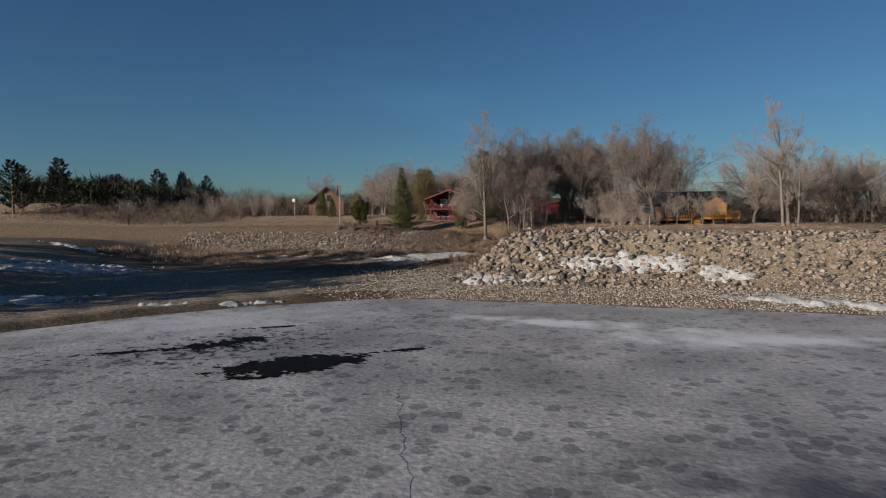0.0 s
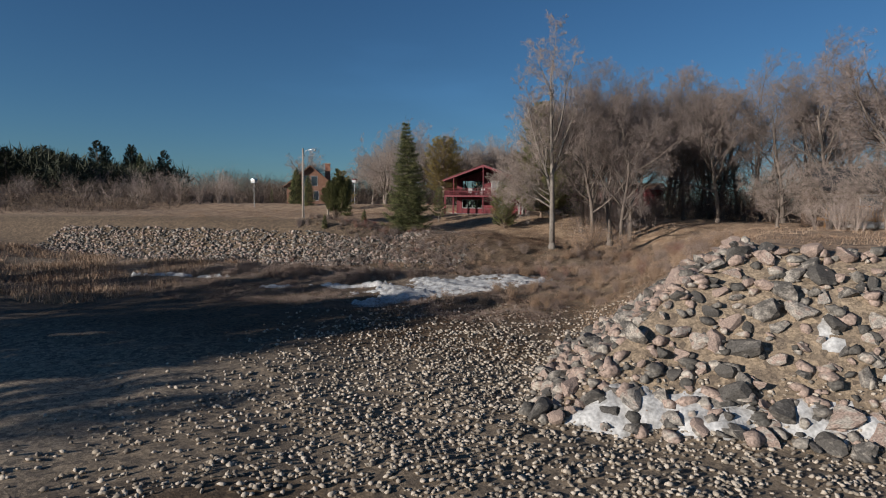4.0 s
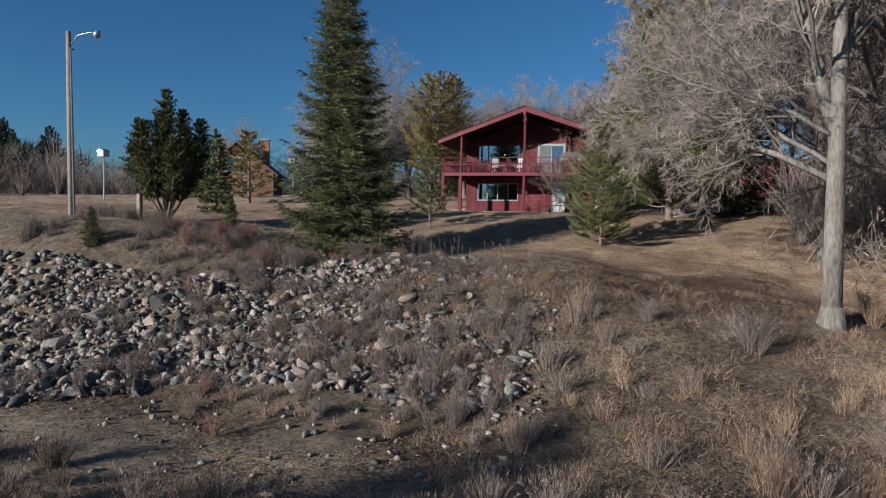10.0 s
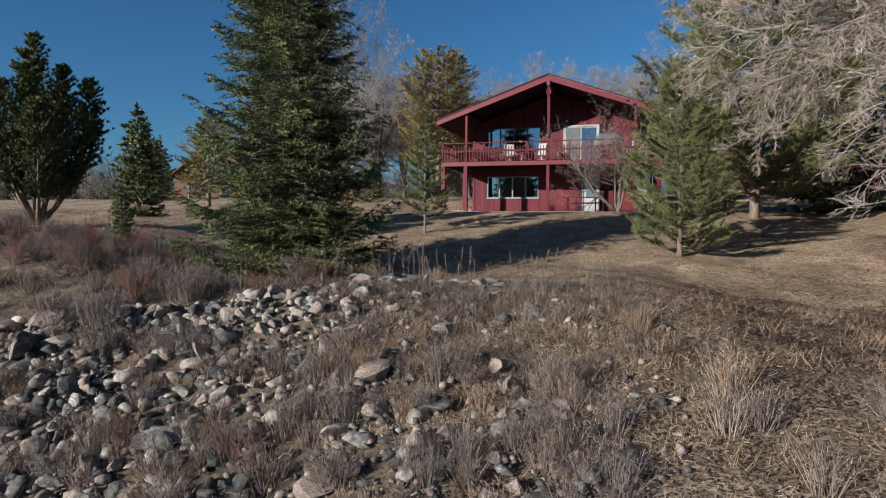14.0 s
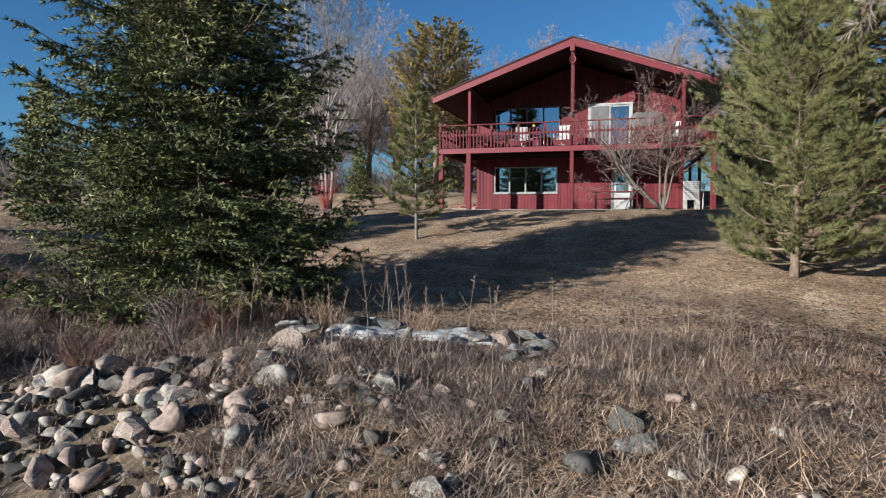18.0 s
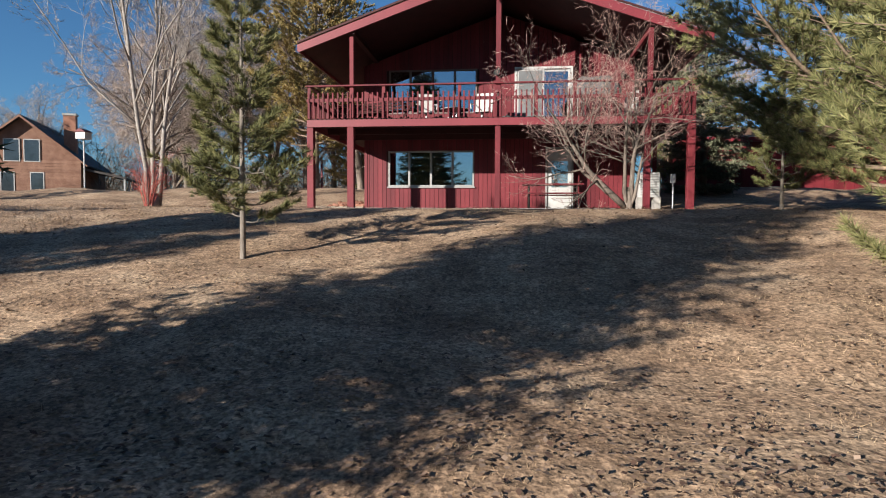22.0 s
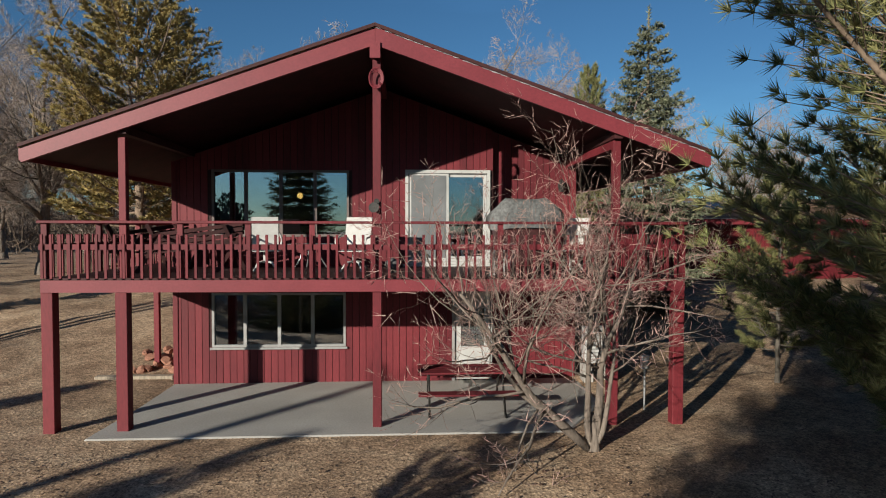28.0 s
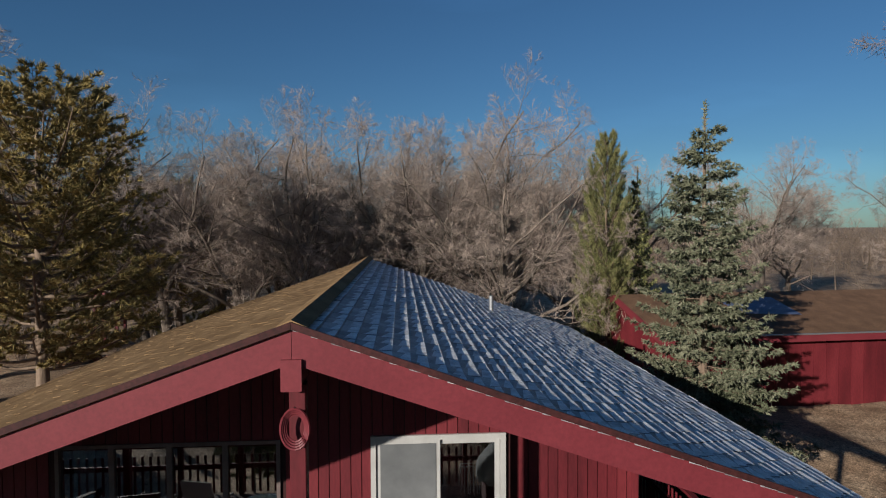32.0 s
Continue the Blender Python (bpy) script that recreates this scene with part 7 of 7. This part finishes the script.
def straw(name, X, Y, k, reach, w, mat, label):
    """Long dead grass that arches over and lies flat, in sheaves."""
    n = len(X) * k
    P = np.repeat(np.stack([X, Y, ground_at(X, Y)], 1), k, 0) + rng.normal(0, 0.07, (n, 3)) * (1, 1, 0)
    a = np.repeat(rng.uniform(0, 6.283, len(X)), k) + rng.normal(0, 0.7, n)
    L = reach * rng.uniform(0.5, 1.25, n)
    top = L * rng.uniform(0.12, 0.5, n)
    d, side = np.stack([np.cos(a), np.sin(a), 0 * a], 1), np.stack([-np.sin(a), np.cos(a), 0 * a], 1) * (w * rng.uniform(0.7, 1.3, n))[:, None]
    up = np.array([0, 0, 1.0])
    A, B, C = P, P + d * (0.35 * L)[:, None] + up * top[:, None], P + d * (0.85 * L)[:, None] + up * (top * rng.uniform(0.1, 0.9, n))[:, None]
    V = np.stack([A - side, A + side, B + side, B - side, C + side * 0.4, C - side * 0.4], 1).reshape(-1, 3)
    f = np.arange(n)[:, None] * 6
    solo(name, arrays(name, V, np.concatenate([f + [0, 1, 2, 3], f + [3, 2, 4, 5]]), mat), mat, label, "grass", kind="stuff")


X, Y = scatter(2600, -4, 6, -22.5, -16.4, rng, lambda x, y: off_crust(x, y) * (0.1 + 0.9 * clumpy(x, y, 1.1, 5) ** 1.5) * sm(-3.4, -0.6, x + 0.35 * (y + 20)) * (1 - sm(2.6, 5, x)) * sm(-22.4, -20.6, y))
straw("matted_straw", X, Y, 34, 0.34, 0.0027, STRAW, "long straw-coloured grass flattened over the stones")
X, Y = scatter(700, -10, 0, -19.6, -16.6, rng, lambda x, y: off_crust(x, y) * clumpy(x, y, 1.3, 8))
straw("matted_straw", X, Y, 22, 0.42, 0.0036, STRAW, "arching dead grass along the top of the riprap")
X, Y = scatter(56000, -10, 11, -19, -1.2, rng, lambda x, y: (0.4 + 0.6 * clumpy(x, y, 1.3, 2)) * 1.0)
tufts("lawn_grass", X, Y, 9, 0.05, 0.0034, 0.9, TURF, "short dormant golden-brown lawn grass", 0.07)
X, Y = scatter(9000, 2, 27, -42, -17, rng, lambda x, y: off_snow(x, y) * (0.05 + 0.95 * clumpy(x, y, 0.9, 1) ** 2.2) * (y < -17 + 0.1 * x) * (1 - 0.8 * np.exp(-((x - 5) / 2.6) ** 2 - ((y + 22) / 3.5) ** 2)))
tufts("tall_grass", X, Y, 34, 0.32, 0.0042, 0.8, DRYGRASS, "matted tufts of tall dry tan grass on the bank", 0.16)
X, Y = scatter(13000, -30, 15, -46, -30.3, rng, lambda x, y: off_snow(x, y) * (0.1 + 0.9 * clumpy(x, y, 0.8, 4) ** 1.6))
tufts("shore_weeds", X, Y, 34, 0.36, 0.0038, 0.4, GREYGRASS, "grey-brown dead weeds along the draw", 0.15)
X, Y = scatter(16000, -42, -8, -21, 4, rng, lambda x, y: 0.15 + 0.85 * clumpy(x, y, 0.6, 7) ** 1.5)
tufts("meadow_grass", X, Y, 14, 0.16, 0.006, 0.9, DRYGRASS, "rough dry meadow grass beyond the lawn", 0.2)
X, Y = scatter(1700, -12, 5, -20.5, -15.4, rng, lambda x, y: clumpy(x, y, 1.1, 6) * off_crust(x, y))
tufts("edge_weeds", X, Y, 30, 0.2, 0.0034, 1.1, GREYGRASS, "dead weeds at the top of the riprap", 0.14)
X, Y = scatter(10500, -6, 9, -22.8, -15.8, rng, lambda x, y: off_crust(x, y) * (0.2 + 0.8 * clumpy(x, y, 1.5, 9)) * sm(-3, 1.5, x + 0.3 * (y + 18)) * (1 - 0.85 * sm(3, 5.5, x)))
tufts("thatch_grass", X, Y, 30, 0.17, 0.003, 1.9, DRYGRASS, "flattened straw-coloured grass among the stones", 0.18)
X, Y = scatter(5200, -7, 4.5, -25, -16.8, rng, lambda x, y: off_crust(x, y) * clumpy(x, y, 1.9, 12) ** 2 * (0.35 + 0.65 * sm(-24, -19, y)))
tufts("stone_thatch", X, Y, 26, 0.2, 0.0034, 1.5, STRAW, "pale straw grass growing between the riprap stones", 0.12)
X, Y = scatter(5200, -80, -16, -50, -28, rng, lambda x, y: clumpy(x, y, 0.25, 3) * (height(x, y) < 3.4))
tufts("reed_grass", X, Y, 9, 0.8, 0.025, 0.3, DRYGRASS, "pale reedy grass round the inlet", 0.3)
X, Y = scatter(3800, 14, 60, -52, -18, rng, lambda x, y: clumpy(x, y, 0.4, 8) * (bank_right(x, y) > 0.05))
tufts("slope_grass", X, Y, 14, 0.3, 0.012, 0.6, DRYGRASS, "dry grass on the slope above the riprap", 0.3)


def leaves(n, x0, x1, y0, y1, size, keep, seed, mat):
    r = np.random.default_rng(seed)
    X, Y = scatter(n, x0, x1, y0, y1, r, keep)
    n = len(X)
    Z = ground_at(X, Y) + r.uniform(0.012, 0.045, n)
    a = r.uniform(0, 6.283, n)
    L, W = size * r.uniform(0.6, 1.1, n), size * r.uniform(0.45, 0.85, n)
    t1, t2 = r.normal(0, 0.4, n), r.normal(0, 0.4, n)
    c, s_ = np.cos(a), np.sin(a)
    V = np.zeros((n, 4, 3))
    V[:, 0] = np.stack([X - c * L, Y - s_ * L, Z - t1 * L * 0.5], 1)
    V[:, 1] = np.stack([X + s_ * W, Y - c * W, Z + np.abs(t2) * W], 1)
    V[:, 2] = np.stack([X + c * L, Y + s_ * L, Z + t1 * L * 0.5], 1)
    V[:, 3] = np.stack([X - s_ * W, Y + c * W, Z + np.abs(t2) * W], 1)
    return arrays("leaf_litter", V.reshape(-1, 3), np.arange(4 * n).reshape(-1, 4), mat)


solo("leaf_litter", leaves(40000, 4, 23, -54, -33, 0.05, lambda x, y: (0.2 + 0.8 * clumpy(x, y, 0.5, 11)) * off_snow(x, y) * (bank_right(x, y) < 0.5), 9, RUST), RUST, "rust-brown leaf litter over the pebbly draw", "leaves", kind="stuff")
solo("leaf_litter", leaves(34000, -13, 9, -32.5, -26, 0.035, lambda x, y: clumpy(x, y, 0.6, 8) * off_snow(x, y), 8, RUST), RUST, "rust-brown leaf litter at the foot of the riprap", "leaves", kind="stuff")
solo("leaf_litter", leaves(60000, 1, 17, -34, -16, 0.036, lambda x, y: (0.25 + 0.75 * clumpy(x, y, 0.7, 3)) * off_snow(x, y), 6, LEAF), LEAF, "fallen brown leaves blown over the bank", "leaves", kind="stuff")
solo("leaf_litter", leaves(120000, 1.5, 11, -26, -15, 0.027, lambda x, y: (0.35 + 0.65 * clumpy(x, y, 0.9, 13)) * off_snow(x, y) * sm(1.6, 4, x - 0.25 * (y + 20)), 16, LEAF), LEAF, "curled brown and grey leaves lying thick on the bank", "leaves", kind="stuff")
solo("leaf_litter", leaves(110000, -9, 12, -20, -1, 0.031, lambda x, y: (0.4 + 0.6 * clumpy(x, y, 0.8, 5)) * (1 - 0.82 * sm(-15.5, -10.5, y)), 4, LEAF), LEAF, "scattered fallen brown leaves over the lawn", "leaves", kind="stuff")


def stalk(name, seed):
    """A dry weed: a thin bent stem with a feathered seed head."""
    r = random.Random(seed)
    g = Geo()
    h, a = r.uniform(0.7, 1.05), r.uniform(0, 6)
    pts = [(0.12 * h * v * v * math.cos(a), 0.12 * h * v * v * math.sin(a), h * v) for v in (-0.05, 0.3, 0.6, 1)]
    g.tube(pts, [0.005, 0.004, 0.003, 0.002], 4, False)
    for k in range(26):
        v = 0.72 + 0.28 * k / 25
        q = Vector((0.12 * h * v * v * math.cos(a), 0.12 * h * v * v * math.sin(a), h * v))
        d_ = Vector((r.gauss(0, 1), r.gauss(0, 1), 1.2)).normalized()
        g.tube([q, q + d_ * 0.045], [0.003, 0.001], 3, False)
    for k in range(4):
        q = Vector(pts[1]).lerp(Vector(pts[2]), r.random())
        d_ = Vector((r.gauss(0, 1), r.gauss(0, 1), 0.9)).normalized()
        g.tube([q, q + d_ * 0.1, q + d_ * 0.2 + Vector((0, 0, 0.05))], [0.003, 0.002, 0.001], 3, False)
    return g.mesh(name, GREYGRASS)


for i in range(7):
    place_shrub(M_WEED[3], (rs.uniform(-3.5, 0.8), rs.uniform(-17.4, -16.5)), "feathery straw weed clump at the edge of the lawn", rs.uniform(0.7, 1.1), rs.uniform(0, 6), "lawn-edge weeds", "weed_clump")
STALKS = [stalk("dry_weed", 400 + i) for i in range(6)]
for i in range(70):
    x, y = rs.uniform(-8, 3.5), rs.uniform(-19.5, -15.3)
    ob = place_shrub(STALKS[i % 6], (x, y), "thin dry weed stalk with a feathery seed head", rs.uniform(0.7, 1.2), rs.uniform(0, 6), "dry weed stalks", "dry_weed")
    tagged(ob, category="weed")


def far_belt(name, n, x0, x1, y0, y1, h, seed, label, mat, w=0.035):
    """A distant belt of bare woods: spikes of many heights, thick at the foot."""
    r = np.random.default_rng(seed)
    X, Y = r.uniform(x0, x1, n), r.uniform(y0, y1, n)
    P = np.stack([X, Y, ground_at(X, Y) - 0.2], 1)
    top = h * (0.55 + 0.45 * clumpy(X, Y, 0.09, seed))
    k = 34
    P = np.repeat(P, k, 0)
    P[:, 2] += np.repeat(top, k) * r.random(n * k) ** 1.2 * 0.8
    P[:, :2] += r.normal(0, 1.4, (n * k, 2))
    V = needles(P, np.tile((0.0, 0.0, 1.0), (len(P), 1)), 1, h * 0.3, w, 0.85, r)
    solo(name, tri_mesh(name, V, mat), mat, label, "woods", kind="stuff")


far_belt("far_woods", 900, -130, 170, 75, 130, 9, 91, "distant belt of bare brown woods", BRUSH)
far_belt("far_woods", 420, -78, -14, 42, 72, 8, 97, "bare brown woods beyond the lawn", BRUSH)
far_belt("far_woods", 80, 15, 20, -13, 2, 4.5, 98, "tangled bare undergrowth below the elms", TWIG, 0.02)
far_belt("far_woods", 170, 20, 42, 0, 12, 4.5, 99, "tangled bare undergrowth along the edge of the lawn", TWIG, 0.02)
far_belt("far_woods", 500, -110, -55, -12, 45, 4, 92, "bare brush filling the valley", BRUSH)
far_belt("far_woods", 420, -150, -95, 18, 62, 10, 96, "dark windbreak of conifers on the rise", DARKPINE, 0.16)
far_belt("far_woods", 420, -330, -60, 210, 300, 9, 93, "distant dark tree line on the rise", CEDAR)
far_belt("far_woods", 380, 24, 80, -6, 26, 7, 94, "bare undergrowth of the woods", BRUSH)
far_belt("far_woods", 240, 60, 120, -30, 10, 8, 95, "bare woods on the rise beyond the cabin", BRUSH)


# ---------------------------------------------------------------- stones
def pick(n, x0, x1, y0, y1, keep, seed):
    r = np.random.default_rng(seed)
    return scatter(n, x0, x1, y0, y1, r, keep)


# left riprap: the near stones one by one
FORMS = [stone_mesh("stone", 200 + i, ROCK, 2) for i in range(8)]
rip = thing("riprap", (-4, -23.5, gz(-4, -23.5)), "bank of loose grey and pink field stones", "riprap")
rr = random.Random(12)
placed = []
tries = 0
BIG = [(-5.6, -21.2, 0.36), (-4.3, -21.0, 0.3), (-3.4, -21.6, 0.27), (-2.2, -20.4, 0.24), (-6.6, -22.3, 0.42), (0.6, -20.6, 0.25), (-1.2, -21.3, 0.28), (1.9, -19.4, 0.2), (-4.9, -22.8, 0.34), (-8.0, -23.0, 0.4), (0.2, -22.6, 0.3), (-2.8, -23.4, 0.34)]
while len(placed) < 300 and tries < 9000:
    tries += 1
    x = rr.uniform(-10.5, 3.8)
    y = rr.uniform(rip_foot(x), rip_top(x)) if tries % 7 else rr.uniform(-19.6, -16.9)
    if tries % 7 == 0 and not -2.4 < x < 1.2:
        continue
    if x > -2.0 and y > -23.0 and tries % 7 and rr.random() < (0.97 if x > 0.3 and y > -21.3 else 0.75):
        continue
    s_ = rr.choice((0.14, 0.17, 0.2, 0.24, 0.3)) * rr.uniform(0.8, 1.15) * (1.15 if x < -5 else 0.9)
    if len(placed) < len(BIG):
        x, y, s_ = BIG[len(placed)]
    elif any((x - a) ** 2 + (y - b) ** 2 < (0.6 * (s_ + c)) ** 2 for a, b, c in placed):
        continue
    placed.append((x, y, s_))
    ob = new("stone", FORMS[tries % 8])
    ob.parent = rip
    ob.location = Vector((x, y, gz(x, y) + s_ * 0.25)) - rip.location
    ob.rotation_euler = (rr.uniform(-0.5, 0.5), rr.uniform(-0.5, 0.5), rr.uniform(0, 6.28))
    ob.scale = (s_ * rr.uniform(0.9, 1.4), s_ * rr.uniform(0.8, 1.1), s_ * rr.uniform(0.5, 0.85))
SLABS = [stone_mesh("slab", 260 + i, PALEROCK, 3) for i in range(4)]
for i in range(12):
    a_, q_ = rr.uniform(0, 6.28), rr.random() ** 0.5
    x, y, s_ = -0.8 + 1.8 * q_ * math.cos(a_), -17.5 + 1.1 * q_ * math.sin(a_), rr.uniform(0.1, 0.19)
    ob = new("slab", SLABS[i % 4])
    ob.parent = rip
    ob.location = Vector((x, y, gz(x, y) + 0.05 + 0.08 * rr.random())) - rip.location
    ob.rotation_euler = (rr.uniform(-0.25, 0.25), rr.uniform(-0.25, 0.25), rr.uniform(0, 6.28))
    ob.scale = (s_ * 1.35, s_ * 1.05, s_ * 0.5)
TOP = lambda x: -18.9 - 2.9 * np.clip((-2 - x) / 6, 0, 1)
FOOT = lambda x: -25.8 - 2.5 * np.clip((-5 - x) / 3, 0, 1)
inside = lambda x, y: (y < TOP(x)) * (y > FOOT(x)) * (1 - 0.88 * sm(-0.4, 0.9, x) * sm(-21.8, -20.8, y))
for name, n, x0, x1, sizes, sub, seed, lift, keep in (
        ("stone_heap", 4200, -13, 3.9, (0.12, 0.14, 0.17, 0.21), 2, 14, 0.3, lambda x, y: inside(x, y) * (1 - 0.55 * sm(-5, 3, x)) * (1 - 0.8 * sm(-3, -0.5, x) * sm(-24, -22, y))),
        ("stone_chips", 9000, -13, 4.4, (0.05, 0.065, 0.085, 0.11), 1, 24, 0.5, lambda x, y: inside(x, y) * (0.35 + 0.65 * clumpy(x, y, 1.2, 3))),
        ("stone_heap", 7000, -48, -12.5, (0.14, 0.18, 0.23, 0.3), 1, 34, 0.25, inside),
        ("stone_chips", 2600, -30, 5, (0.06, 0.08, 0.12), 1, 44, 0.3, lambda x, y: (y > -31) * (y < FOOT(x)) * (0.15 + 0.5 * sm(-31, -26, y)))):
    X, Y = pick(n, x0, x1, -31, -18.5, keep, seed)
    S = np.random.default_rng(seed + 1).choice(sizes, len(X)) * np.random.default_rng(seed + 2).uniform(0.8, 1.2, len(X))
    tagged(part(name, heap(name, X, Y, S, S * lift, ROCK_J, seed + 3, sub=sub), None, rip), kind="stuff")

# right riprap point
rip2 = thing("riprap", (30, -57, gz(30, -57)), "steep point of pale tumbled boulders above the shore", "riprap")
placed = []
tries = 0
while len(placed) < 280 and tries < 6000:
    tries += 1
    x, y = rr.uniform(15.5, 34), rr.uniform(-61.5, -50)
    w = float(bank_right(x, y))
    if not 0.02 < w < 0.97:
        continue
    s_ = rr.choice((0.3, 0.4, 0.5, 0.62)) * rr.uniform(0.8, 1.2)
    if any((x - a) ** 2 + (y - b) ** 2 < (0.6 * (s_ + c)) ** 2 for a, b, c in placed):
        continue
    placed.append((x, y, s_))
    ob = new("stone", FORMS[tries % 8])
    ob.parent = rip2
    ob.location = Vector((x, y, gz(x, y) + s_ * (0.22 + 0.9 * max(0.0, w - 0.6) * rr.random()))) - rip2.location
    ob.rotation_euler = (rr.uniform(-0.6, 0.6), rr.uniform(-0.6, 0.6), rr.uniform(0, 6.28))
    ob.scale = (s_ * rr.uniform(0.9, 1.4), s_ * rr.uniform(0.8, 1.1), s_ * rr.uniform(0.55, 0.9))
X, Y = pick(5200, 15, 75, -63, -48, lambda x, y: (bank_right(x, y) > 0.01) * (bank_right(x, y) < 0.98) * 1.0, 17)
r = np.random.default_rng(18)
S = r.choice([0.18, 0.25, 0.33, 0.45], len(X)) * r.uniform(0.8, 1.2, len(X))
tagged(part("stone_heap", heap("stone_heap", X, Y, S, S * 0.25, ROCK_J, 19), None, rip2), kind="stuff")

# cobble beach
X, Y = pick(46000, -2, 60, -72, -40, lambda x, y: (y > shore(x) + 0.4) * (bank_right(x, y) < 0.3) * sm(-2, 14, x + 0.15 * (y + 60)) * (1 - 0.85 * sm(-56, -41, y)), 20)
r = np.random.default_rng(21)
S = r.uniform(0.06, 0.145, len(X))
solo("cobble_beach", heap("cobble_beach", X, Y, S, S * 0.3, PEBBLE, 22, sub=1), PEBBLE, "pale rounded cobbles along the shore", "cobbles", kind="stuff")
